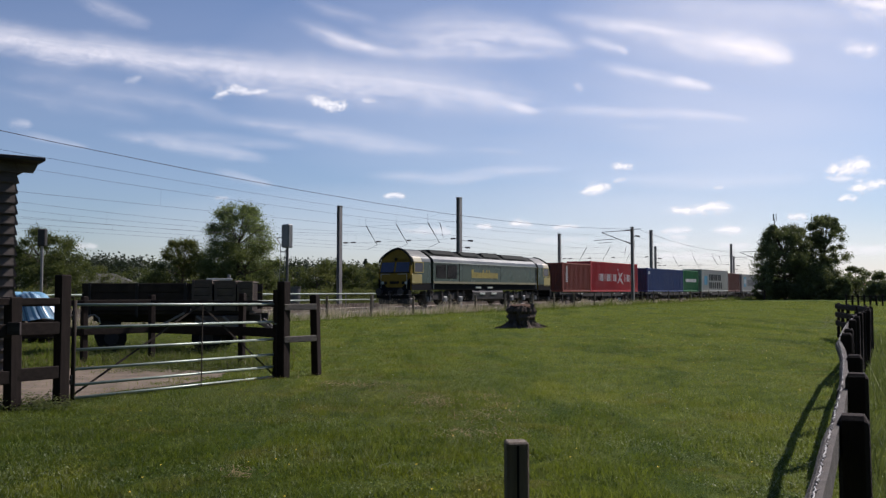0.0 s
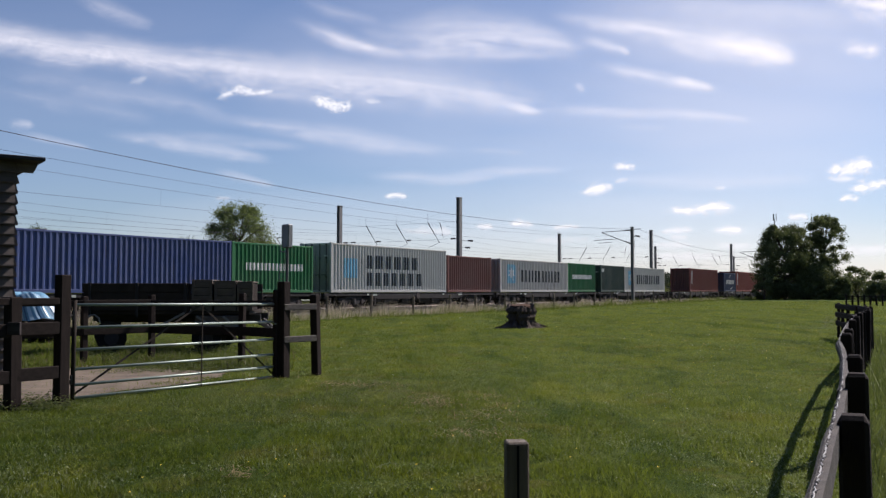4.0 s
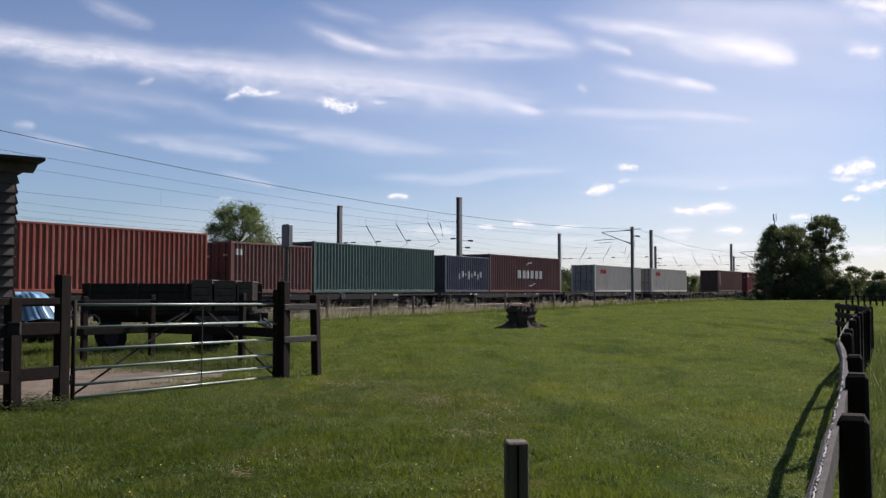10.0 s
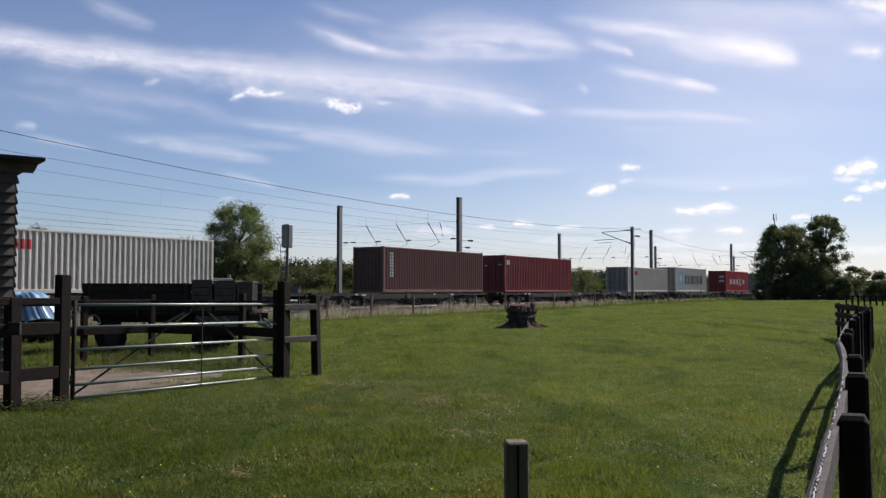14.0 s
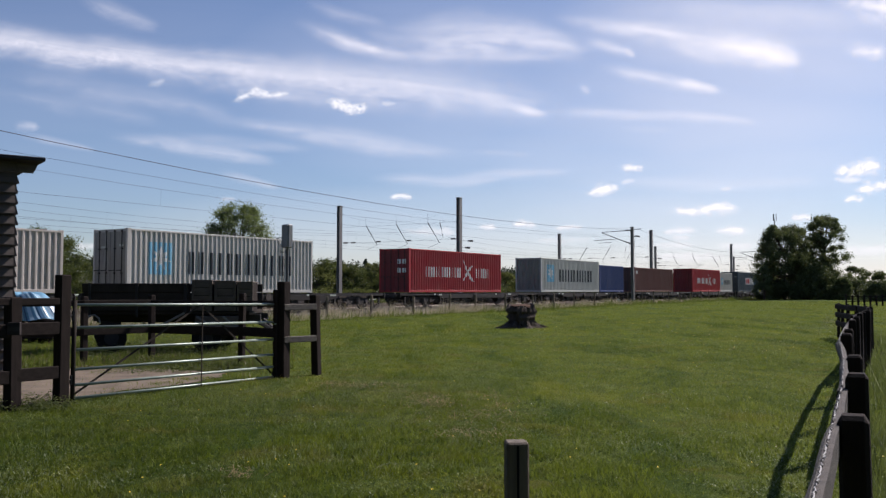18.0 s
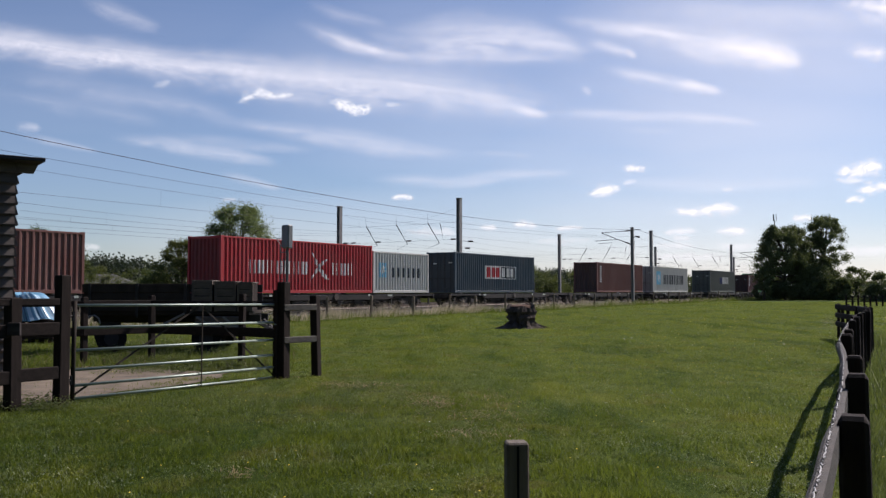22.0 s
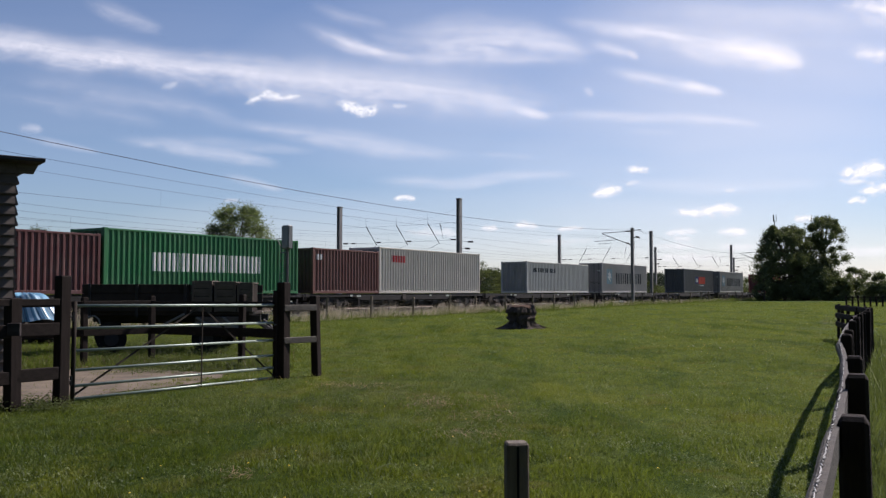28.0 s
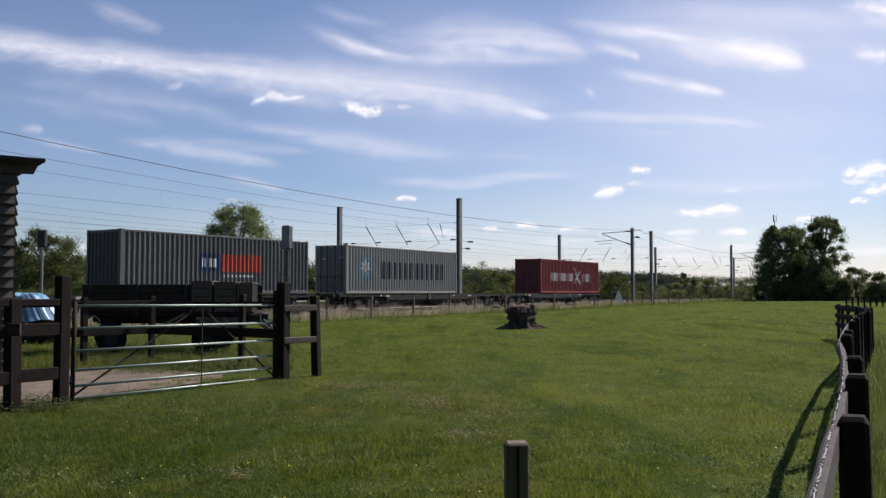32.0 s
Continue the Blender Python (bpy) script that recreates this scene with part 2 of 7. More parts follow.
def cloud_paint(name, sort):
    """Soft cloud on a ribbon: combed streaks of cirrus, smooth veils, torn heaps of cumulus. The density is the object's alpha."""
    n = Nodes(name)
    info, span, grain, sep, off = n.add("ObjectInfo"), n.add("UVMap"), n.add("UVMap"), n.add("SeparateXYZ"), n.add("VectorMath")
    span.uv_map, grain.uv_map = "span", "grain"
    n.link(span.outputs[0], sep.inputs[0])
    u = sep.outputs[0]
    y = n.math("SUBTRACT", n.math("MULTIPLY", sep.outputs[1], 2.0), 1.0)
    comb = n.add("CombineXYZ")
    n.link(n.math("MULTIPLY", info.outputs["Random"], 9000.0), comb.inputs[0])
    n.link(grain.outputs[0], off.inputs[0])
    n.link(comb.outputs[0], off.inputs[1])

    def field(scale, detail, rough, warp):
        m = n.add("Mapping")
        m.inputs["Scale"].default_value = scale
        n.link(off.outputs[0], m.inputs["Vector"])
        return n.noise(m.outputs[0], 1.0, detail, rough, warp)

    def step(v, lo, hi):
        mr = n.add("MapRange")
        mr.interpolation_type = "SMOOTHSTEP"
        mr.inputs["From Min"].default_value, mr.inputs["From Max"].default_value = lo, hi
        n.link(v, mr.inputs["Value"])
        return mr.outputs[0]

    def swing(v, k):
        return n.math("MULTIPLY", n.math("SUBTRACT", v, 0.5), k)

    if sort == "cirrus":
        fibre, torn = field((0.0040, 0.055, 0), 8, 0.60, 0.6), field((0.011, 0.024, 0), 8, 0.64, 0.5)
        shred = field((0.030, 0.055, 0), 7, 0.68, 0.8)
        yy = n.math("ADD", y, n.math("ADD", swing(field((0.006, 0.010, 0), 3, 0.5, 0.2), 0.7), swing(torn, 1.0)))
        body = n.math("SUBTRACT", 1.0, step(n.math("ABSOLUTE", yy), -0.35, 0.95))
        ends = n.math("MULTIPLY", step(n.math("ADD", u, swing(torn, 0.25)), 0.02, 0.42), n.math("SUBTRACT", 1.0, step(n.math("ADD", u, n.math("ADD", swing(torn, 0.30), swing(shred, 0.30))), 0.78, 0.99)))
        rim = n.math("MULTIPLY", n.math("SUBTRACT", 1.0, step(n.math("ABSOLUTE", y), 0.45, 1.0)), n.math("MULTIPLY", step(u, 0.0, 0.12), n.math("SUBTRACT", 1.0, step(u, 0.88, 1.0))))
        alpha = n.math("MULTIPLY", n.math("MULTIPLY", body, ends), rim)
        alpha = n.math("MULTIPLY", alpha, n.math("ADD", n.math("MULTIPLY", step(fibre, 0.25, 0.75), 0.45), n.math("ADD", n.math("MULTIPLY", step(torn, 0.25, 0.72), 0.45), n.math("ADD", swing(shred, 0.8), 0.25))))
    elif sort == "tuft":
        torn, fine = field((0.022, 0.036, 0), 9, 0.68, 0.7), field((0.07, 0.10, 0), 5, 0.6, 0.4)
        inside = n.math("SUBTRACT", 1.0, n.math("ABSOLUTE", y))
        inside = n.math("MULTIPLY", inside, n.math("MULTIPLY", step(u, 0.0, 0.60), n.math("SUBTRACT", 1.0, step(u, 0.72, 1.0))))
        alpha = n.math("MULTIPLY", step(n.math("ADD", inside, n.math("ADD", swing(torn, 1.5), swing(fine, 0.3))), 0.15, 1.25), step(inside, 0.0, 0.45))
    elif sort == "veil":
        inside = n.math("SUBTRACT", 1.0, n.math("ADD", n.math("POWER", n.math("ABSOLUTE", n.math("SUBTRACT", n.math("MULTIPLY", u, 2.0), 1.0)), 2.0), n.math("POWER", n.math("ABSOLUTE", y), 2.0)), True)
        alpha = n.math("MULTIPLY", inside, n.math("ADD", n.math("MULTIPLY", field((0.0017, 0.010, 0), 5, 0.55, 0.4), 0.9), 0.1))
    else:
        lump, fine = field((0.055, 0.085, 0), 8, 0.62, 0.6), field((0.20, 0.26, 0), 6, 0.62, 0.5)
        inside = n.math("SUBTRACT", 1.0, n.math("ABSOLUTE", y))
        inside = n.math("MULTIPLY", inside, n.math("MULTIPLY", step(u, 0.0, 0.30), n.math("SUBTRACT", 1.0, step(u, 0.72, 1.0))))
        alpha = n.math("MULTIPLY", step(n.math("ADD", inside, n.math("ADD", swing(lump, 2.1), swing(fine, 0.7))), 0.22, 1.05), step(inside, 0.0, 0.30))
    alpha = n.math("MULTIPLY", alpha, info.outputs["Alpha"], True)
    # sunlight is put into a glow; heaps get bright tops and grey bases
    em, tr, mx = n.add("Emission"), n.add("BsdfTransparent"), n.add("MixShader")
    if sort == "cumulus":
        tone = n.math("ADD", n.math("MULTIPLY", sep.outputs[1], 0.7), n.math("MULTIPLY", lump, 0.7), True)
        n.link(n.ramp(tone, [(0.25, (0.76, 0.79, 0.82)), (0.75, (0.98, 1.0, 0.95))]), em.inputs["Color"])
    else:
        high, low = ((0.955, 0.938, 0.905), (0.955, 0.938, 0.905)) if sort == "veil" else ((0.98, 0.975, 0.95), (0.93, 0.925, 0.93))
        n.link(n.mix(sep.outputs[1], low, high), em.inputs["Color"])
    em.inputs["Strength"].default_value = 0.81
    n.link(alpha, mx.inputs[0])
    n.link(tr.outputs[0], mx.inputs[1])
    n.link(em.outputs[0], mx.inputs[2])
    n.link(mx.outputs[0], n.out.inputs["Surface"])
    return n.mat


def plain(name, c, rough=0.6, metal=0.0, spec=0.4):
    return worn(name, c, rough, metal, 0.15, 2.0, 30.0, (1, 1, 1), 0.08, 0.004, spec)


M = {
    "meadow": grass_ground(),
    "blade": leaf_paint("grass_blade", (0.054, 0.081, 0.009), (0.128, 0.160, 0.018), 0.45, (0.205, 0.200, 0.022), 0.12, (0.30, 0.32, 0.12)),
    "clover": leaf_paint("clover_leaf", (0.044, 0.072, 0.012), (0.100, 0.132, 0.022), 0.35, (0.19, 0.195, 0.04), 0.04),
    "verge": leaf_paint("verge_grass", (0.055, 0.075, 0.024), (0.150, 0.178, 0.070), 0.35, None, 0.2, (0.44, 0.45, 0.33)),
    "yard_green": leaf_paint("yard_grass_blade", (0.060, 0.085, 0.018), (0.125, 0.150, 0.032), 0.45, None, 0.2),
    "leaf_conifer": leaf_paint("conifer_leaf", (0.026, 0.036, 0.026), (0.050, 0.064, 0.042), 0.2, None, 0.1),
    "slate_roof": worn("slate_roof", (0.070, 0.066, 0.060), 0.85, 0, 0.25, 1.2, 14, (1, 1, 1), 0.4, 0.03),
    "straw": leaf_paint("dry_grass", (0.235, 0.200, 0.130), (0.62, 0.555, 0.42), 0.4),
    "litter": leaf_paint("straw_litter", (0.17, 0.115, 0.055), (0.40, 0.29, 0.16), 0.3),
    "yard_straw": leaf_paint("brown_grass", (0.11, 0.085, 0.05), (0.27, 0.21, 0.13), 0.3),
    "leaf": leaf_paint("leaf", (0.052, 0.066, 0.029), (0.112, 0.130, 0.050), 0.42, None, 0.1),
    "leaf_dark": leaf_paint("dark_leaf", (0.062, 0.078, 0.042), (0.145, 0.165, 0.075), 0.28, None, 0.08),
    "leaf_pale": leaf_paint("pale_leaf", (0.062, 0.073, 0.031), (0.132, 0.142, 0.055), 0.42, None, 0.1),
    "leaf_airy": leaf_paint("airy_leaf", (0.080, 0.105, 0.052), (0.165, 0.200, 0.090), 0.5),
    "leaf_far": leaf_paint("far_leaf", (0.045, 0.060, 0.045), (0.075, 0.092, 0.062), 0.35),
    "bark": worn("bark", (0.080, 0.064, 0.052), 0.95, 0, 0.5, 3, 18, (1, 1, 0.25), 0.9, 0.03, 0.1),
    "hedge": worn("light_block_green", (0.030, 0.042, 0.018), 0.9, 0, 0.5, 0.6, 6, (1, 1, 1), 0.9, 0.2, 0.1),
    "stump_top": worn("rotten_wood", (0.10, 0.062, 0.042), 0.95, 0, 0.5, 5, 30, (1, 1, 1), 0.9, 0.02, 0.1),
    "dark_wood": worn("stained_wood", (0.027, 0.0205, 0.0175), 0.92, 0, 0.45, 3, 45, (6, 6, 0.7), 0.5, 0.006, 0.12),
    "rail_wood": worn("stained_rail_wood", (0.025, 0.0195, 0.0165), 0.92, 0, 0.45, 3, 45, (0.7, 6, 6), 0.5, 0.006, 0.12),
    "grey_wood": worn("weathered_wood", (0.125, 0.11, 0.092), 0.85, 0, 0.4, 3, 40, (0.6, 7, 7), 0.6, 0.006),
    "rail_grey": worn("weathered_fence_rail", (0.074, 0.064, 0.054), 0.9, 0, 0.55, 3, 40, (0.6, 7, 7), 0.6, 0.006),
    "grey_rail": worn("lit_rail_wood", (0.055, 0.047, 0.045), 0.9, 0, 0.4, 3, 40, (0.7, 6, 6), 0.5, 0.006, 0.12),
    "post_wood": worn("weathered_post_wood", (0.155, 0.125, 0.09), 0.85, 0, 0.4, 3, 40, (7, 7, 0.6), 0.6, 0.006),
    "board": worn("weatherboard", (0.105, 0.088, 0.076), 0.9, 0, 0.45, 2, 35, (0.5, 6, 6), 0.5, 0.006),
    "felt": plain("roof_felt", (0.03, 0.03, 0.033), 0.9),
    "crate": worn("crate_wood", (0.120, 0.098, 0.076), 0.85, 0, 0.4, 3, 35, (1, 6, 6), 0.5, 0.006),
    "trailer": worn("trailer_paint", (0.042, 0.035, 0.029), 0.9, 0.0, 0.5, 2, 30, (1, 1, 1), 0.25, 0.01, 0.1),
    "zinc": worn("galvanised_steel", (0.29, 0.345, 0.29), 0.45, 0.35, 0.2, 6, 60, (1, 1, 1), 0.1, 0.002),
    "zinc_post": worn("galvanised_mast", (0.22, 0.215, 0.205), 0.65, 0.1, 0.25, 2, 40, (1, 1, 0.3), 0.1, 0.004),
    "zinc_dull": worn("dull_grey_steel", (0.085, 0.085, 0.082), 0.75, 0.0, 0.3, 2, 30),
    "dark_steel": worn("dark_steel", (0.035, 0.033, 0.032), 0.65, 0.3, 0.4, 4, 40),
    "pale_hut": plain("pale_hut", (0.55, 0.55, 0.53), 0.6),
    "wire": plain("wire", (0.11, 0.11, 0.125), 0.8, 0.0, 0.1),
    "barb": plain("barbed_wire", (0.25, 0.245, 0.24), 0.6, 0.2),
    "insulator": plain("insulator", (0.05, 0.035, 0.03), 0.3),
    "rail_top": plain("rail_steel", (0.13, 0.10, 0.08), 0.5, 0.5),
    "sleeper": worn("concrete_sleeper", (0.17, 0.155, 0.135), 0.9, 0, 0.3, 4, 30),
    "ballast": worn("ballast", (0.095, 0.082, 0.072), 0.95, 0, 0.5, 2.5, 16, (1, 1, 1), 1.0, 0.06),
    "dirt": worn("dry_earth", (0.145, 0.113, 0.080), 0.95, 0, 0.55, 2.2, 24, (1, 1, 1), 0.6, 0.02),
    "tarp": plain("blue_tarpaulin", (0.17, 0.36, 0.50), 0.35, 0, 0.5),
    "tarp_dark": plain("deep_blue_tarpaulin", (0.03, 0.10, 0.19), 0.35, 0, 0.5),
    "tarp_pale": plain("pale_tarpaulin", (0.50, 0.68, 0.80), 0.4),
    "paint": box_paint("container_paint", 0.0),
    "end_shade_paint": box_paint("container_end_shade_paint", 0.6),
    "rubber": plain("tyre_rubber", (0.02, 0.02, 0.02), 0.95, 0, 0.05),
    "wheel": worn("wheel_steel", (0.06, 0.048, 0.04), 0.7, 0.2, 0.4, 5, 30),
    "wagon": worn("wagon_frame", (0.022, 0.020, 0.019), 0.95, 0.0, 0.5, 1.5, 25),
    "bogie": worn("bogie_grime", (0.032, 0.028, 0.026), 0.9, 0.0, 0.5, 3, 25),
    "loco_green": worn("loco_green", (0.040, 0.066, 0.055), 0.26, 0, 0.15, 0.8, 25, (1, 1, 1), 0.05, 0.003, 0.5),
    "loco_yellow": worn("loco_yellow", (0.175, 0.115, 0.013), 0.6, 0, 0.3, 1.5, 25, (1, 1, 1), 0.05, 0.003, 0.12),
    "loco_roof": worn("loco_roof", (0.020, 0.024, 0.021), 0.85, 0.0, 0.4, 1.5, 25, (1, 1, 1), 0.08, 0.004, 0.12),
    "loco_grey": worn("loco_cab_roof", (0.040, 0.049, 0.042), 0.6, 0.0, 0.35, 1.2, 25, (0.4, 1, 1), 0.05, 0.003),
    "loco_shoulder_lit": worn("loco_shoulder_lit", (0.085, 0.097, 0.088), 0.36, 0.2, 0.35, 1.2, 25, (0.4, 1, 1), 0.05, 0.003),
    "faded_cream": plain("faded_lettering", (0.34, 0.27, 0.065), 0.5),
    "sill_cream": plain("grimy_cream", (0.22, 0.20, 0.12), 0.6),
    "cab_cream": plain("cab_cream", (0.42, 0.38, 0.25), 0.4),
    "cream": plain("cream_lettering", (0.34, 0.28, 0.10), 0.5),
    "stripe": plain("pale_stripe", (0.42, 0.45, 0.40), 0.4),
    "black": plain("black_grille", (0.015, 0.015, 0.016), 0.9, 0, 0.05),
    "glass": plain("dark_window", (0.02, 0.026, 0.06), 0.12, 0, 0.5),
    "white": plain("white_paint", (0.74, 0.74, 0.72), 0.5),
    "ink": plain("dark_lettering", (0.016, 0.019, 0.027), 0.5),
    "sky_blue": plain("pale_blue_panel", (0.20, 0.48, 0.66), 0.5),
    "dull_blue": plain("faded_blue_panel", (0.22, 0.33, 0.38), 0.6),
    "navy": plain("navy_panel", (0.025, 0.04, 0.16), 0.5),
    "orange_red": plain("orange_red_panel", (0.60, 0.075, 0.04), 0.5),
    "logo_red": plain("red_lettering", (0.50, 0.03, 0.035), 0.5),
    "signal": plain("signal_grey", (0.17, 0.175, 0.175), 0.5),
    "flower": plain("yellow_flower", (0.75, 0.55, 0.03), 0.6),
    "flower_white": plain("pale_flower", (0.75, 0.75, 0.70), 0.6),
    "cirrus": cloud_paint("cirrus", "cirrus"),
    "tuft": cloud_paint("cirrus_tuft", "tuft"),
    "veil": cloud_paint("cirrus_veil", "veil"),
    "cumulus": cloud_paint("cumulus", "cumulus"),
}


def part(name, bm, material, parent=None, label="", smooth=False, at=None):
    """Links a bmesh as one mesh object under a thing or a part."""
    me = bpy.data.meshes.new(name)
    bmesh.ops.recalc_face_normals(bm, faces=bm.faces)
    bm.to_mesh(me)
    bm.free()
    me.materials.append(M[material])
    if smooth:
        me.shade_smooth()
    ob = new(name, me)
    if parent is not None:
        ob.parent = parent
    if at is not None:
        ob.matrix_basis = at
    if label:
        ob["label"] = label
    return ob


def share(name, ob, at, parent=None):
    """One more object on the mesh of ob."""
    o = new(name, ob.data)
    o.parent = parent
    o.matrix_basis = at
    o.color = ob.color
    return o


def empty(name, m, label, category, group="", kind=""):
    e = new(name)
    e.empty_display_size = 0.3
    e.matrix_basis = m
    return tagged(e, label, category, group, kind)


def box(bm, x0, x1, y0, y1, z0, z1, bevel=0.0, m=None):
    vs = [bm.verts.new((x, y, z)) for x in (x0, x1) for y in (y0, y1) for z in (z0, z1)]
    fs = [bm.faces.new([vs[i] for i in q]) for q in
          ((0, 1, 3, 2), (4, 6, 7, 5), (0, 4, 5, 1), (2, 3, 7, 6), (0, 2, 6, 4), (1, 5, 7, 3))]
    if bevel:
        es = list({e for f in fs for e in f.edges})
        r = bmesh.ops.bevel(bm, geom=es, offset=bevel, segments=1, affect="EDGES")
        vs = list({v for v in vs if v.is_valid} | set(r["verts"]))
    if m is not None:
        bmesh.ops.transform(bm, matrix=m, verts=[v for v in vs if v.is_valid])
    return bm


def rod(bm, p, q, r0, r1=None, n=8, cap=True):
    """A tapered round bar from p to q."""
    p, q = Vector(p), Vector(q)
    r1 = r0 if r1 is None else r1
    d = (q - p).normalized()
    u = d.orthogonal().normalized()
    w = d.cross(u)
    rings = []
    for c, r in ((p, r0), (q, r1)):
        rings.append([bm.verts.new(c + (u * math.cos(k * 2 * math.pi / n) + w * math.sin(k * 2 * math.pi / n)) * r) for k in range(n)])
    for k in range(n):
        bm.faces.new((rings[0][k], rings[0][(k + 1) % n], rings[1][(k + 1) % n], rings[1][k]))
    if cap:
        bm.faces.new(rings[0][::-1])
        bm.faces.new(rings[1])
    return bm


def bar(bm, p, q, w, h, bevel=0.0):
    """A squared bar from p to q, w across and h high."""
    p, q = Vector(p), Vector(q)
    d = q - p
    m = Matrix.Translation(p) @ d.to_track_quat("X", "Z").to_matrix().to_4x4()
    return box(bm, 0, d.length, -w / 2, w / 2, -h / 2, h / 2, bevel, m)


def tube(bm, pts, r, n=5):
    """One round wire through a row of points."""
    pts = [Vector(p) for p in pts]
    rings = []
    for k, p in enumerate(pts):
        d = (pts[min(k + 1, len(pts) - 1)] - pts[max(k - 1, 0)]).normalized()
        u = d.cross(Vector((0, 0, 1)))
        u = u.normalized() if u.length > 1e-4 else Vector((1, 0, 0))
        w = d.cross(u)
        rings.append([bm.verts.new(p + (u * math.cos(j * 6.28319 / n) + w * math.sin(j * 6.28319 / n)) * r) for j in range(n)])
    for a, b in zip(rings, rings[1:]):
        for j in range(n):
            bm.faces.new((a[j], a[(j + 1) % n], b[(j + 1) % n], b[j]))
    bm.faces.new(rings[0][::-1])
    bm.faces.new(rings[-1])
    return bm


def prism(bm, outline, x0, x1):
    """An outline in (y, z) drawn out along x."""
    a = [bm.verts.new((x0, y, z)) for y, z in outline]
    b = [bm.verts.new((x1, y, z)) for y, z in outline]
    k = len(outline)
    for i in range(k):
        bm.faces.new((a[i], a[(i + 1) % k], b[(i + 1) % k], b[i]))
    bm.faces.new(a[::-1])
    bm.faces.new(b)
    return bm


def bm_new():
    return bmesh.new()


def soup(name, verts, faces, material):
    me = bpy.data.meshes.new(name)
    me.from_pydata([tuple(v) for v in verts], [], faces)
    me.materials.append(M[material])
    return me


# ---- plan: the line runs straight, 33 degrees to the right of the view ----
TURN = math.atan(998 / F)
ALONG, ACROSS = (math.sin(TURN), math.cos(TURN)), (-math.cos(TURN), math.sin(TURN))
TRACK_ANGLE = 90 - math.degrees(TURN)
FACE = 32.57                                # how far the near container sides pass from the camera
NEAR_TRACK = FACE + 1.22
RAIL_Z = 0.30


def line(a, p, z=0.0):
    """The place a metres along the railway and p metres off to its far side, from the camera's foot."""
    return Vector((a * ALONG[0] + p * ACROSS[0], a * ALONG[1] + p * ACROSS[1], z))


def line_pose(a, p, z=0.0, turn=0.0):
    v = line(a, p, z)
    return pose(v.x, v.y, v.z, 0, 0, TRACK_ANGLE + turn)


def ray(x, y):
    """The way from the camera through a place in the picture."""
    up = radians(RISE)
    u, w = (x - 784) / F, (441 - y) / F
    return Vector((u, math.cos(up) - w * math.sin(up), math.sin(up) + w * math.cos(up)))


def depth(x, y, d):
    """The place that lies in direction (x, y), d metres ahead."""
    r = ray(x, y)
    return Vector((0, 0, EYE)) + r * (d / r.y)


def smooth(x):
    x = min(1, max(0, x))
    return x * x * (3 - 2 * x)


def ground_z(x, y):
    p = x * ACROSS[0] + y * ACROSS[1]
    z = 0.30 * smooth((y - 22) / 80)
    if p > 29:
        z += (0.06 - z) * smooth((p - 29) / 2.0)
    return z + 0.03 * noise.noise((x * 0.25, y * 0.25, 0)) * smooth((y - 17) / 8) + 0.05 * noise.noise((x * 0.06, y * 0.06, 3)) * smooth((y - 17) / 20)


def hit(x, y, z=0.0):
    """Where the way through (x, y) meets the level z."""
    r = ray(x, y)
    return Vector((0, 0, EYE)) + r * ((z - EYE) / r.z)


def fast_mesh(name, verts, n, material):
    """Loose polygons of n corners each, from one array of corners."""
    me = bpy.data.meshes.new(name)
    k = len(verts)
    me.vertices.add(k)
    me.vertices.foreach_set("co", np.asarray(verts, np.float32).ravel())
    me.loops.add(k)
    me.loops.foreach_set("vertex_index", np.arange(k, dtype=np.int32))
    me.polygons.add(k // n)
    me.polygons.foreach_set("loop_start", np.arange(0, k, n, dtype=np.int32))
    me.update(calc_edges=True)
    me.materials.append(M[material])
    return me


# ---- ground: one sheet to the horizon ----
def spread(lo, hi, near, count, power):
    u = np.linspace(-1, 1, count)
    v = np.sign(u) * np.abs(u) ** power
    return np.where(v < 0, near + (near - lo) * v, near + (hi - near) * v)


xs, ys = spread(-3000, 3000, 0, 150, 3.2), spread(-2500, 3800, 24, 150, 3.2)
verts = [(x, y, ground_z(x, y) if abs(x) + abs(y) < 600 else 0.0) for y in ys for x in xs]
nx = len(xs)
quads = [(j * nx + i, j * nx + i + 1, (j + 1) * nx + i + 1, (j + 1) * nx + i) for j in range(len(ys) - 1) for i in range(nx - 1)]
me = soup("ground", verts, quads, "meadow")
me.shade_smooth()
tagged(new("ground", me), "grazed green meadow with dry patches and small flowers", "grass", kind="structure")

# bare earth inside the gate
bm = bm_new()
outline = [(-60, 725), (-60, 668), (60, 660), (130, 648), (230, 645), (320, 655), (405, 662), (350, 677), (230, 692), (120, 706), (40, 716)]
edge = []
for k, (x, y) in enumerate(outline):
    a, b = hit(x, y), hit(*outline[(k + 1) % len(outline)])
    for j in range(6):
        q = a.lerp(b, j / 6)
        q += Vector((noise.noise(q * 2.1), noise.noise(q * 2.3 + Vector((5, 0, 0))), 0)) * 0.22
        edge.append(bm.verts.new((q.x, q.y, 0.008)))
bmesh.ops.triangulate(bm, faces=[bm.faces.new(edge)])
path = part("path", bm, "dirt")
tagged(path, "bare pinkish earth worn behind the field gate", "path", kind="structure")


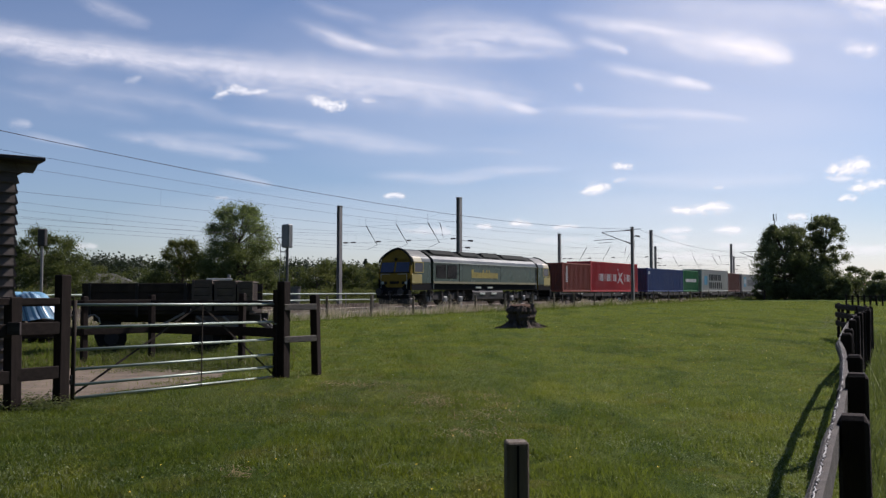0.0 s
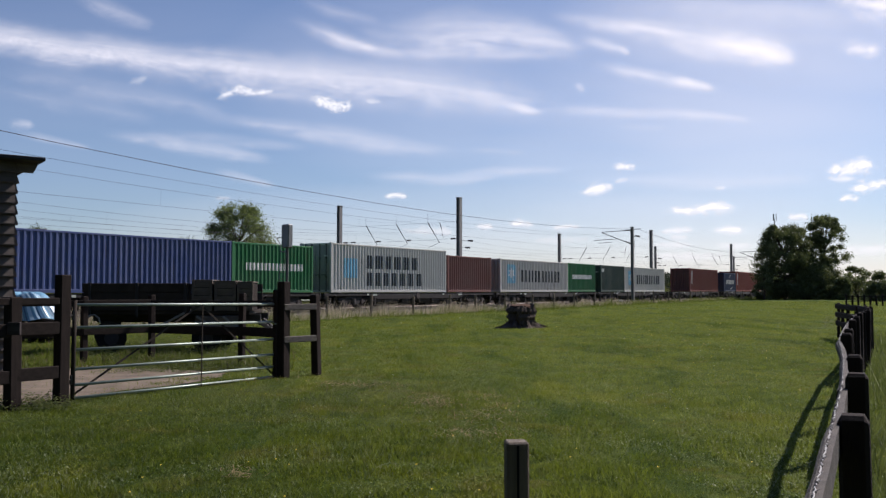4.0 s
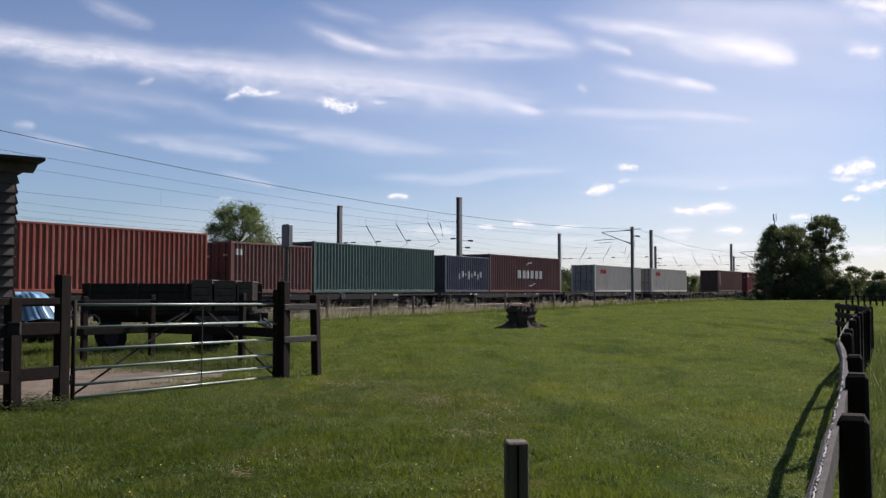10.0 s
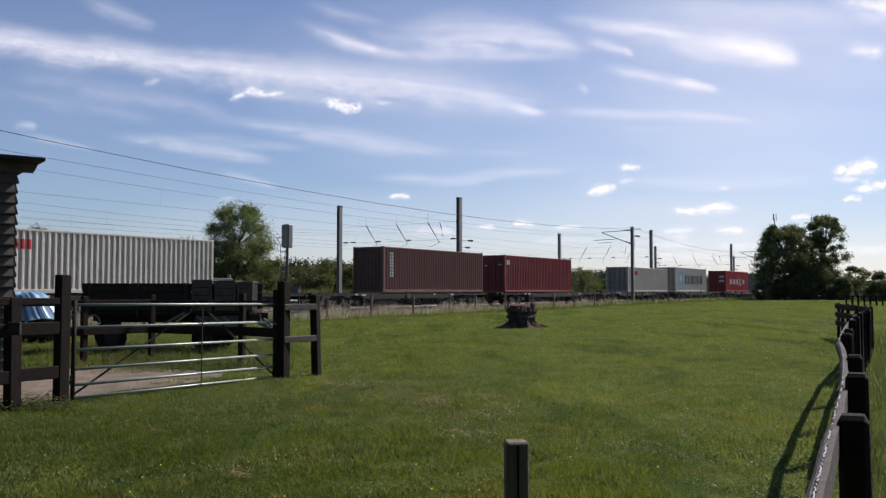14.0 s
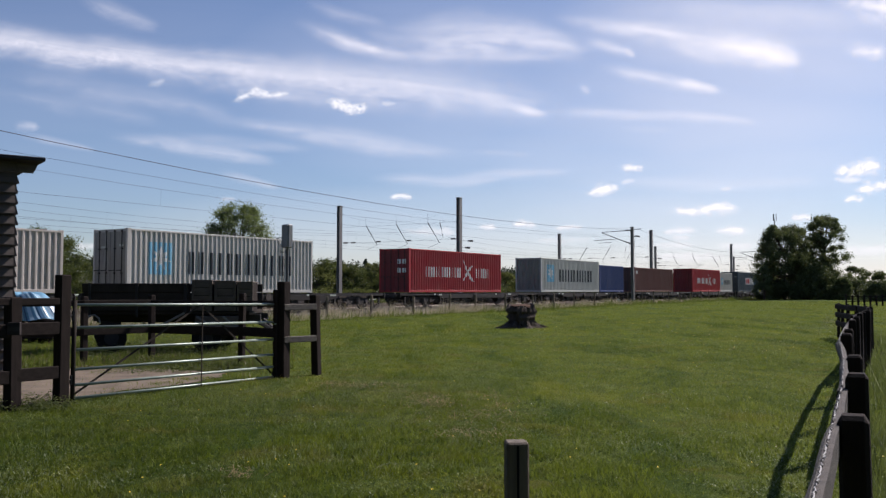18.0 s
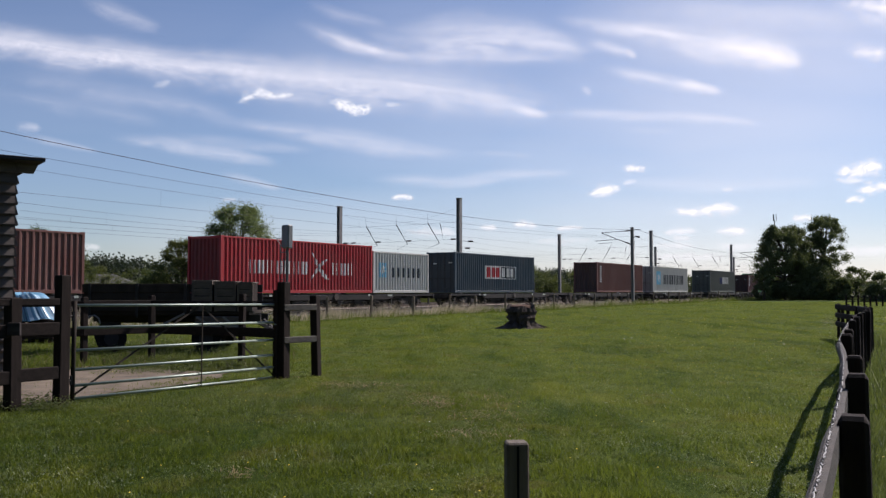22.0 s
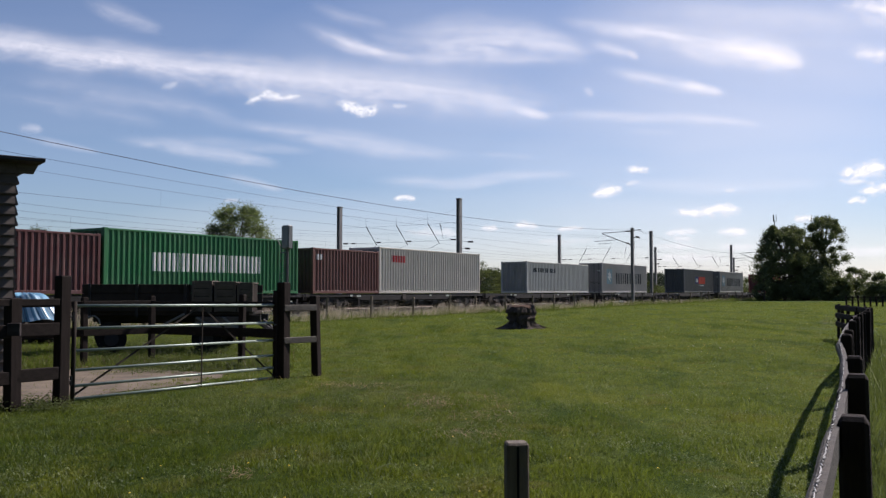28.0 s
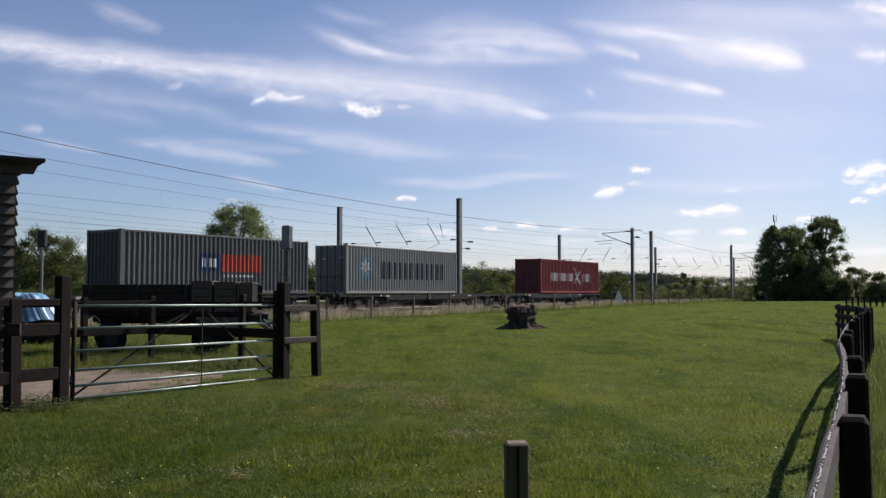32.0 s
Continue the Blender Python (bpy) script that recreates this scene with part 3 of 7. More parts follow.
# ---- grass ----
def blades(count, near, far, half, height, width, rng, keep=None):
    d = near * (far / near) ** rng.random(count)
    x = (rng.random(count) * 2 - 1) * half * d
    if keep is not None:
        ok = keep(x, d)
        x, d = x[ok], d[ok]
    k = len(x)
    z = np.array([ground_z(a, b) for a, b in zip(x, d)]) if far > 17 else np.zeros(k)
    h = height * (0.45 + rng.random(k)) * (1 + d / 90)
    w = width * (0.6 + 0.8 * rng.random(k)) * np.maximum(1, d / 13)
    tuft = np.array([noise.noise((a * 2.6, b * 2.6, 1)) + 0.7 * noise.noise((a * 0.7, b * 0.7, 5)) for a, b in zip(x, d)])
    h *= np.clip(0.9 + 1.1 * tuft, 0.25, 2.4)
    turn = rng.random(k) * 2 * np.pi
    lean = rng.normal(0, 0.5, (k, 2)) * h[:, None]
    v = np.zeros((k, 3, 3), np.float32)
    v[:, 0] = np.stack([x - np.cos(turn) * w, d - np.sin(turn) * w, z - 0.004], 1)
    v[:, 1] = np.stack([x + np.cos(turn) * w, d + np.sin(turn) * w, z - 0.004], 1)
    v[:, 2] = np.stack([x + lean[:, 0], d + lean[:, 1], z + h], 1)
    return v.reshape(-1, 3)


rng = np.random.default_rng(4)


def off_path(x, d):
    px = 784 + x / d * F
    py = 515 + EYE / d * F
    wob = np.array([noise.noise((a * 2.0, b * 2.0, 2)) for a, b in zip(x, d)]) * 14
    return ~((py + wob > 655) & (py + wob < 719 - px * 0.135)) | (np.modf(x * 977.3 + d * 331.7)[0] % 1 < 0.06)


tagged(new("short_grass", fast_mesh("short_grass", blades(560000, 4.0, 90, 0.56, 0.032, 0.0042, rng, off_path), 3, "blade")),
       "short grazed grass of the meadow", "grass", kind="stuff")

# low clover and daisy leaves between the blades
k = 100000
d = 3.9 * (24 / 3.9) ** (rng.random(k) ** 1.15)
x = (rng.random(k) * 2 - 1) * 0.56 * d
tuft = np.array([noise.noise((a * 1.9, b * 1.9, 3)) + 0.8 * noise.noise((a * 0.45, b * 0.45, 8)) for a, b in zip(x, d)])
ok = (tuft + 0.35 * rng.random(k) > 0.05) & off_path(x, d)
x, d, tuft = x[ok], d[ok], tuft[ok]
k = len(x)
z = np.array([ground_z(a, b) for a, b in zip(x, d)]) + 0.012 + 0.035 * rng.random(k) * (1 + tuft)
s = (0.005 + 0.006 * rng.random(k)) * np.maximum(1, d / 12)
t, tip = rng.random(k) * 6.283, rng.normal(0, 0.45, (k, 2))
u = np.stack([np.cos(t), np.sin(t), tip[:, 0]], 1) * s[:, None]
w = np.stack([-np.sin(t), np.cos(t), tip[:, 1]], 1) * s[:, None] * 0.8
c = np.stack([x, d, z], 1)
tagged(new("clover_leaves", fast_mesh("clover_leaves", np.stack([c - u, c - w, c + u, c + w], 1).reshape(-1, 3), 4, "clover")), "low clover and daisy leaves in the sward", "clover", kind="stuff")

verts = []
for k in range(260):
    d = 5 * 9 ** rng.random()
    x = (rng.random() * 0.95 - 0.4) * d
    if k % 5 > 2:
        q = hit(rng.normal(1260, 90), rng.normal(600, 22))
        x, d = q.x, q.y
    q, s = Vector((x, d, ground_z(x, d) + 0.06)), 0.0065 * max(1, d / 14)
    verts += [(q.x - s, q.y - s, q.z), (q.x + s, q.y - s, q.z), (q.x + s * 0.8, q.y + s, q.z + 0.3 * s), (q.x - s * 0.8, q.y + s, q.z + 0.3 * s)]
tagged(new("yellow_flowers", fast_mesh("yellow_flowers", verts[:860], 4, "flower")), "scattered small yellow meadow flowers", "flowers", kind="stuff")
tagged(new("clover_flowers", fast_mesh("clover_flowers", verts[860:], 4, "flower_white")), "scattered small whitish clover heads", "flowers", kind="stuff")


def strip_grass(name, count, a0, a1, p0, p1, h0, h1, width, material, label):
    """Tall grass in a strip beside the line."""
    a, p = rng.uniform(a0, a1, count), p0 + (p1 - p0) * rng.beta(2, 2, count)
    clump = np.array([noise.noise((u * 0.6, w * 0.9, 7)) for u, w in zip(a, p)])
    ok = rng.random(count) < 0.5 + clump
    a, p, clump = a[ok], p[ok], clump[ok]
    k = len(a)
    x, y = a * ALONG[0] + p * ACROSS[0], a * ALONG[1] + p * ACROSS[1]
    z = np.array([ground_z(u, w) for u, w in zip(x, y)])
    h = (h0 + (h1 - h0) * rng.random(k) ** 1.6) * (1 + 0.9 * clump)
    lean = (rng.normal(0, 0.34, (k, 2)) + (0.22, 0.0)) * h[:, None]
    t = rng.random(k) * 6.283
    v = np.zeros((k, 3, 3))
    v[:, 0] = np.stack([x - np.cos(t) * width, y - np.sin(t) * width, z - 0.02], 1)
    v[:, 1] = np.stack([x + np.cos(t) * width, y + np.sin(t) * width, z - 0.02], 1)
    v[:, 2] = np.stack([x + lean[:, 0], y + lean[:, 1], z + h], 1)
    tagged(new(name, fast_mesh(name, v.reshape(-1, 3), 3, material)), label, "grass", kind="stuff")


strip_grass("long_dry_grass", 19000, 6, 46, 26.6, 29.4, 0.15, 0.72, 0.009, "straw", "pale dry long grass along the wire fence")
strip_grass("mid_dry_grass", 9000, 42, 72, 26.8, 29.6, 0.1, 0.55, 0.013, "straw", "thin pale grass along the wire fence")
strip_grass("long_green_grass", 34000, 5, 130, 25.4, 29.2, 0.08, 0.46, 0.014, "yard_green", "uncut green grass along the wire fence")
strip_grass("far_dry_grass", 7000, 70, 150, 26.5, 30.0, 0.08, 0.34, 0.03, "straw", "thin dry grass along the wire fence")
strip_grass("far_verge_grass", 16000, 10, 190, 50.5, 58, 0.2, 0.8, 0.04, "leaf_pale", "rough grass on the far railway verge")


# ---- railway: four tracks on ballast ----
TRACKS = (NEAR_TRACK, 41.2, 44.5, 47.8)
for k, (p0, p1) in enumerate(((31.2, 36.6), (38.6, 50.4))):
    bm = bm_new()
    prism(bm, [(p0, -0.05), (p0 + 1.0, 0.15), (p1 - 1.0, 0.15), (p1, -0.05)], -720, 760)
    tagged(part("track_bed" if k == 0 else "track_bed_far", bm, "ballast", None, "", False, line_pose(0, 0)), "brown-grey stone ballast under the tracks", "ballast", kind="structure")
for p in TRACKS:
    track = empty("track", line_pose(0, p, 0), "railway track of steel rails on concrete sleepers", "railway track", "parallel tracks")
    track["kind"] = "structure"
    for side in (-0.7525, 0.7525):
        bm = bm_new()
        prism(bm, [(side - 0.07, 0.152), (side + 0.07, 0.152), (side + 0.035, 0.18), (side + 0.035, RAIL_Z), (side - 0.035, RAIL_Z), (side - 0.035, 0.18)], -720, 760)
        part("rail", bm, "rail_top", track)
    vs = []
    bm = bm_new()
    for k in range(330):
        a = -20 + k * 0.65
        box(bm, a - 0.12, a + 0.12, -1.25, 1.25, 0.13, 0.165)
    part("sleepers", bm, "sleeper", track)["kind"] = "stuff"


# ---- overhead line ----
def mast(a, p, top, w=0.40, dpt=0.32):
    m = empty("overhead_line_mast", line_pose(a, p, 0.05), "tall grey galvanised steel overhead line mast", "mast", "overhead line masts")
    bm = bm_new()
    box(bm, -w / 2, w / 2, -dpt / 2, -dpt / 2 + 0.03, 0.2, top)
    box(bm, -w / 2, w / 2, dpt / 2 - 0.03, dpt / 2, 0.2, top)
    box(bm, -0.02, 0.02, -dpt / 2 + 0.03, dpt / 2 - 0.03, 0.2, top - 0.01)
    part("column", bm, "zinc_post", m)
    bm = bm_new()
    box(bm, -w / 2 - 0.03, w / 2 + 0.03, -dpt / 2 - 0.03, dpt / 2 + 0.03, top, top + 0.07, 0.015)
    part("cap", bm, "zinc_post", m)
    bm = bm_new()
    box(bm, -0.45, 0.45, -0.45, 0.45, -0.3, 0.2, 0.04)
    part("foundation", bm, "sleeper", m, "concrete mast foundation")
    return m


def insulator(bm, p, q, r=0.07, sheds=5):
    p, q = Vector(p), Vector(q)
    rod(bm, p, q, r * 0.4, n=6)
    for k in range(sheds):
        c = p.lerp(q, (k + 0.2) / sheds)
        rod(bm, c, p.lerp(q, (k + 0.8) / sheds), r, r * 0.7, 7)


SPANS = ((14.0, 9.0), (60.4, 9.0), (106.4, 9.0), (144.5, 8.95), (195.5, 8.9))
P_NEAR, P_FAR = 37.8, 50.6
for a, top in SPANS:
    mast(a, P_NEAR, top)
    mast(a, P_FAR, top)
    slant = -1 if a in (106.4, 14.0) else 1
    span = empty("headspan", line_pose(a, 0, 0), "steel cross wires with drop insulators spanning three tracks", "headspan", "headspans")
    for name, zz, sag in (("head_wire", top - 0.6, 1.1), ("upper_cross_wire", 7.15, 0.05), ("lower_cross_wire", 5.72, 0.05)):
        bm = bm_new()
        pts = [Vector((0, P_NEAR + (P_FAR - P_NEAR) * u / 10, zz - sag * (1 - (u / 5 - 1) ** 2))) for u in range(11)]
        tube(bm, pts, 0.004 if name == "head_wire" else 0.007, 4)
        part(name, bm, "wire", span)
    for p in TRACKS[1:]:
        bm = bm_new()
        c = p - 0.75
        insulator(bm, (-0.2 * slant, c + 0.35 * slant, 7.15), (0.1 * slant, c - 0.05 * slant, 6.3), 0.055, 7)
        part("drop_insulator", bm, "insulator", span, "brown ribbed insulator")
        if p == TRACKS[1]:
            bm = bm_new()
            insulator(bm, (0.05, c - 0.70 * slant, 7.1), (0.1, c - 0.85 * slant, 6.55), 0.045, 5)
            rod(bm, (0.1, c - 0.85 * slant, 6.55), (0.15, c - 0.95 * slant, 5.85), 0.014, n=5)
            part("drop_insulator", bm, "insulator", span, "brown ribbed insulator")
        bm = bm_new()
        rod(bm, (-0.2 * slant, c + 0.35 * slant, 7.15), (-0.2 * slant, c + 0.37 * slant, 7.9), 0.010, n=5)
        part("hanger_rod", bm, "wire", span)
        bm = bm_new()
        rod(bm, (0.1 * slant, c - 0.05 * slant, 6.3), (0.3 * slant, c - 0.5 * slant, 5.45), 0.026, n=6)
        rod(bm, (0.3 * slant, c - 0.5 * slant, 5.45), (0.5, p, 5.06), 0.012, n=6)
        part("registration_arm", bm, "dark_steel", span)
    for z, p0, p1 in ((5.5, 0.85, 1.35), (4.95, 0.6, 1.05)):
        bm = bm_new()
        insulator(bm, (0, P_NEAR - p0, z), (0, P_NEAR - p1, z - 0.03), 0.085, 3)
        rod(bm, (0, P_NEAR - 0.1, z + 0.02), (0, P_NEAR - p0, z), 0.012, n=5)
        part("end_insulator", bm, "insulator", span, "brown ribbed insulator")
    for p in (P_NEAR + 0.6, P_FAR - 0.7, P_FAR - 1.6, 42.9, 46.2):
        bm = bm_new()
        insulator(bm, (0, p - 0.24, 5.72), (0, p + 0.24, 5.72), 0.075)
        part("end_insulator", bm, "insulator", span, "brown ribbed insulator")


def cantilever_mast(a, p, top):
    m = mast(a, p, top, 0.26, 0.26)
    m["label"] = "slim steel mast with a cantilever arm over the near track"
    for name, q0, q1, r in (("top_tube", (0, 0.1, top - 0.25), (0, 3.1, top - 0.35), 0.03), ("stay_tube", (0, 0.1, top - 1.6), (0, 3.1, top - 0.4), 0.035),
                            ("register_tube", (0, 1.5, top - 1.05), (0, 3.9, top - 1.15), 0.025), ("steady_arm", (0, 2.1, top - 1.35), (0, 3.5, top - 1.42), 0.018)):
        bm = bm_new()
        rod(bm, q0, q1, r, n=6)
        part(name, bm, "dark_steel", m)
    for q0, q1 in (((0, 0.15, top - 0.25), (0, 0.75, top - 0.27)), ((0, 0.15, top - 1.57), (0, 0.7, top - 1.33)), ((-0.1, -0.75, top - 0.9), (0.1, -0.3, top - 0.8))):
        bm = bm_new()
        insulator(bm, q0, q1, 0.085)
        part("insulator", bm, "insulator", m, "brown ribbed insulator")
    bm = bm_new()
    rod(bm, (0, -0.05, top - 0.2), (0, -0.85, top - 0.15), 0.03, n=6)
    part("feeder_bracket", bm, "dark_steel", m)
    bm = bm_new()
    rod(bm, (0, -0.05, top - 0.9), (0, -0.5, top - 0.85), 0.03, n=6)
    part("feeder_bracket", bm, "dark_steel", m)


A_NEAR = (12.0, 79.6, 132.0, 172.0)
for a in A_NEAR:
    cantilever_mast(a, 30.15, 7.45)


def hung(name, posts, p, z, sag, r, label, parent=None):
    bm = bm_new()
    pts = [Vector((posts[0], p, z))]
    for a0, a1 in zip(posts, posts[1:]):
        pts += [Vector((a0 + (a1 - a0) * k / 10, p, z - sag * (1 - (k / 5 - 1) ** 2))) for k in range(1, 11)]
    tube(bm, pts, r, 4)
    ob = part(name, bm, "wire", parent, "", False, None if parent else line_pose(0, 0))
    if not parent:
        tagged(ob, label, "cable", "overhead wires")
    return ob


hung("feeder_cable", (-66, 12, 80, 132, 172, 220), 29.75, 7.35, 1.05, 0.013, "thick dark feeder cable slung along the masts")
hung("earth_wire", (-66, 12, 80, 132, 172, 220), 29.95, 6.65, 0.8, 0.006, "thin earth wire slung along the masts")
for p, posts in ((TRACKS[0], (-66, 12, 80, 132, 172, 220)),) + tuple((p, (-33, 14.0, 60.4, 106.4, 144.5, 195.5)) for p in TRACKS[1:]):
    cat = empty("overhead_wire", line_pose(0, 0), "thin copper contact wire hung from a carrying cable", "cable", "overhead wires")
    rise = 0.42 if p == TRACKS[0] else 0.0
    hung("carrying_cable", posts, p, 6.35 + rise, 0.75, 0.006, "", cat)
    hung("contact_wire", posts, p, 5.05 + rise, 0.03, 0.006, "", cat)
    for a0, a1 in zip(posts, posts[1:]):
        for k in range(1, 9):
            u = k / 9 * 2 - 1
            bm = bm_new()
            a = a0 + (a1 - a0) * k / 9
            rod(bm, (a, p, 5.03 + rise), (a, p, 6.35 + rise - 0.75 * (1 - u * u)), 0.003, n=3)
            part("dropper", bm, "wire", cat)

# ---- lineside wire fence ----
lineside = empty("wire_fence", line_pose(0, 27.4, 0), "grey wooden posts with thin wires beside the railway", "fence")
bm = bm_new()
box(bm, -0.055, 0.055, -0.055, 0.055, -0.2, 1.15, 0.012)
proto = part("fence_post", bm, "post_wood", lineside)
proto.matrix_basis = pose(14, 0, 0.05)
for k in range(1, 44):
    a = 14 + k * 3.55 + random.uniform(-0.35, 0.35)
    w = line(a, 27.4)
    o = share("fence_post", proto, pose(a, random.uniform(-0.05, 0.05), ground_z(w.x, w.y) - random.uniform(0, 0.12), random.uniform(-3, 3), random.uniform(-3, 3), random.uniform(0, 40)), lineside)
for z in (0.45, 0.8, 1.1):
    bm = bm_new()
    for k in range(44):
        rod(bm, (14 + k * 3.55, -0.06, z + 0.1), (14 + (k + 1) * 3.55, -0.06, z + 0.1), 0.004, n=3, cap=False)
    part("strand", bm, "wire", lineside)

# ---- signal on a post, ladder side away ----
sig = empty("railway_signal", line_pose(32.0, 30.2, 0.05), "grey signal head on a slim post seen from behind", "signal")
bm = bm_new()
rod(bm, (0, 0, -0.3), (0, 0, 3.5), 0.075, n=10)
part("post", bm, "zinc_dull", sig)
bm = bm_new()
box(bm, -0.17, 0.17, -0.24, 0.24, 3.5, 4.68, 0.05)
part("head", bm, "signal", sig)
bm = bm_new()
box(bm, -0.20, -0.17, -0.21, 0.21, 3.55, 4.63, 0.01)
part("backplate", bm, "signal", sig)
for y0 in (0.40, 0.70):
    bm = bm_new()
    rod(bm, (0.05, y0, 0), (0.05, y0 - 0.22, 3.4), 0.016, n=6)
    part("ladder_stile", bm, "zinc_post", sig)
for k in range(9):
    bm = bm_new()
    rod(bm, (0.05, 0.38 - k * 0.0213, 0.3 + k * 0.33), (0.05, 0.68 - k * 0.0213, 0.3 + k * 0.33), 0.011, n=5)
    part("rung", bm, "zinc_post", sig)
bm = bm_new()
rod(bm, (0.05, 0.2, 4.05), (0.05, 0.78, 4.02), 0.02, n=6)
rod(bm, (0.05, 0.78, 4.02), (0.05, 0.52, 3.70), 0.02, n=6)
rod(bm, (0.05, 0.52, 3.70), (0.05, 0.50, 3.30), 0.02, n=6)
rod(bm, (0.05, 0.52, 3.68), (0.05, 0.12, 3.62), 0.02, n=6)
rod(bm, (0.05, 0.50, 3.32), (0.05, 0.05, 3.30), 0.02, n=6)
part("bracket", bm, "zinc_post", sig)

far_sig = empty("far_signal", pose(depth(73, 515, 60).x, 60, 0.1), "grey signal box on a pale post before trees", "signal")
bm = bm_new()
rod(bm, (0, 0, -0.2), (0, 0, 4.45), 0.10, n=8)
part("post", bm, "zinc_post", far_sig)
bm = bm_new()
box(bm, -0.27, 0.27, -0.2, 0.2, 4.4, 5.6, 0.05)
part("head", bm, "dark_steel", far_sig)

# ---- handrail beyond the near track ----
hand = empty("handrail", line_pose(11.9, 37.2, 0), "pale galvanised two-bar handrail beside the tracks", "railing")
for z in (0.80, 1.20):
    bm = bm_new()
    rod(bm, (0, 0, z), (36.5, 0, z), 0.045, n=8)
    part("bar", bm, "zinc", hand)
for k in range(13):
    bm = bm_new()
    rod(bm, (0.2 + k * 3, 0, 0.0), (0.2 + k * 3, 0, 1.2), 0.04, n=6)
    part("upright", bm, "zinc_post", hand)

# ---- white marker by the line ----
bm = bm_new()
v = [bm.verts.new(q) for q in ((-0.55, -0.1, 0), (0.55, -0.15, 0), (0.5, 0.3, 0), (-0.5, 0.35, 0), (-0.08, 0.0, 1.45), (0.1, 0.05, 1.4), (0.05, 0.12, 1.38))]
for f in ((0, 1, 5, 4), (1, 2, 6, 5), (2, 3, 4, 6), (3, 0, 4), (4, 5, 6), (3, 2, 1, 0)):
    bm.faces.new([v[i] for i in f])
mk = part("lineside_marker", bm, "white", None, "", False, line_pose(96.5, 38.3, 0.12, -60))
tagged(mk, "white pointed marker sheet beside the tracks", "marker")


# ---- field gate ----
GL, GR = Vector((-4.63, 10.87, 0.04)), Vector((-2.70, 14.0, 0.0))
g_dir = GR - GL
GLEN = g_dir.length
gate_m = Matrix.Translation(GL) @ g_dir.to_track_quat("X", "Z").to_matrix().to_4x4()
gate = empty("field_gate", gate_m, "closed galvanised steel field gate of six tubular bars", "gate")
for z in (1.165, 0.88, 0.60, 0.357, 0.162, 0.0):
    bm = bm_new()
    rod(bm, (0, 0, z + 0.02), (GLEN, 0, z + 0.02), 0.019, n=10)
    part("bar", bm, "zinc", gate, smooth=True)
for x in (0.0, GLEN):
    bm = bm_new()
    rod(bm, (x, 0, -0.02), (x, 0, 1.24), 0.027, n=10)
    part("end_tube", bm, "trailer", gate, smooth=True)
bm = bm_new()
box(bm, GLEN * 0.565, GLEN * 0.565 + 0.018, -0.032, -0.024, 0.0, 1.18)
part("upright", bm, "trailer", gate)
for x0, x1 in ((0.0, GLEN * 0.56), (GLEN, GLEN * 0.58)):
    bm = bm_new()
    bar(bm, (x0, 0.03, 0.04), (x1, 0.03, 1.16), 0.006, 0.026)
    part("brace", bm, "trailer", gate)
bm = bm_new()
box(bm, GLEN - 0.05, GLEN + 0.14, -0.05, -0.03, 0.84, 0.9, 0.005)
rod(bm, (GLEN - 0.1, -0.05, 0.87), (GLEN + 0.12, -0.05, 0.87), 0.012, n=6)
part("latch", bm, "zinc", gate)
for z in (0.25, 1.05):
    bm = bm_new()
    rod(bm, (-0.16, 0, z), (0.02, 0, z), 0.016, n=6)
    rod(bm, (-0.02, 0, z - 0.06), (-0.02, 0, z + 0.06), 0.022, n=6)
    part("hinge", bm, "dark_steel", gate)


def wood_post(name, p, w, h, label, turn):
    bm = bm_new()
    box(bm, -w / 2, w / 2, -w / 2, w / 2, -0.25, h, 0.012)
    return tagged(part(name, bm, "dark_wood", None, "", False, pose(p.x, p.y, p.z, 0, 0, turn)), label, "post")


gturn = math.degrees(math.atan2(g_dir.y, g_dir.x))
hang_at = hit(107, 716)
wood_post("gate_post", hang_at, 0.145, 1.60, "thick dark-stained wooden gate hanging post", gturn)
slam_at = hit(503, 669)
wood_post("gate_post", slam_at + Vector((-0.02, 0, 0)), 0.16, 1.55, "dark-stained wooden post on the latch side of the gate", gturn)
wood_post("gate_post", slam_at + Vector((-0.13, -0.03, 0)), 0.09, 1.42, "slim dark wooden stop post at the gate latch", gturn)


def post_rail(name, pts, rails, w, h, label, mat="rail_wood", posts=True, thick=0.045, pmat="dark_wood", ends=(True, True)):
    """A post and rail fence through points on the ground."""
    f = empty(name, Matrix.Translation(pts[0]), label, "fence")
    for k, q in enumerate(pts):
        q = q - pts[0]
        if posts and (ends[0] or k > 0) and (ends[1] or k < len(pts) - 1):
            bm = bm_new()
            box(bm, -w / 2, w / 2, -w / 2, w / 2, -0.3, h + random.uniform(-0.03, 0.04), 0.012)
            part("fence_post", bm, pmat, f, "", False, pose(q.x, q.y, q.z, random.uniform(-1.5, 1.5), random.uniform(-1.5, 1.5), gturn + random.uniform(-8, 8)))
    for a, b in zip(pts, pts[1:]):
        for z, high in rails:
            bm = bm_new()
            side = Vector((0, -w / 2 - thick / 2 + 0.005, 0))
            bar(bm, (0, 0, 0), (b - a).to_tuple(), thick, high, 0.008)
            part("fence_rail", bm, mat, f, "", False, Matrix.Translation(a - pts[0] + Vector((side.x, side.y, z + random.uniform(-0.01, 0.01)))))
    return f


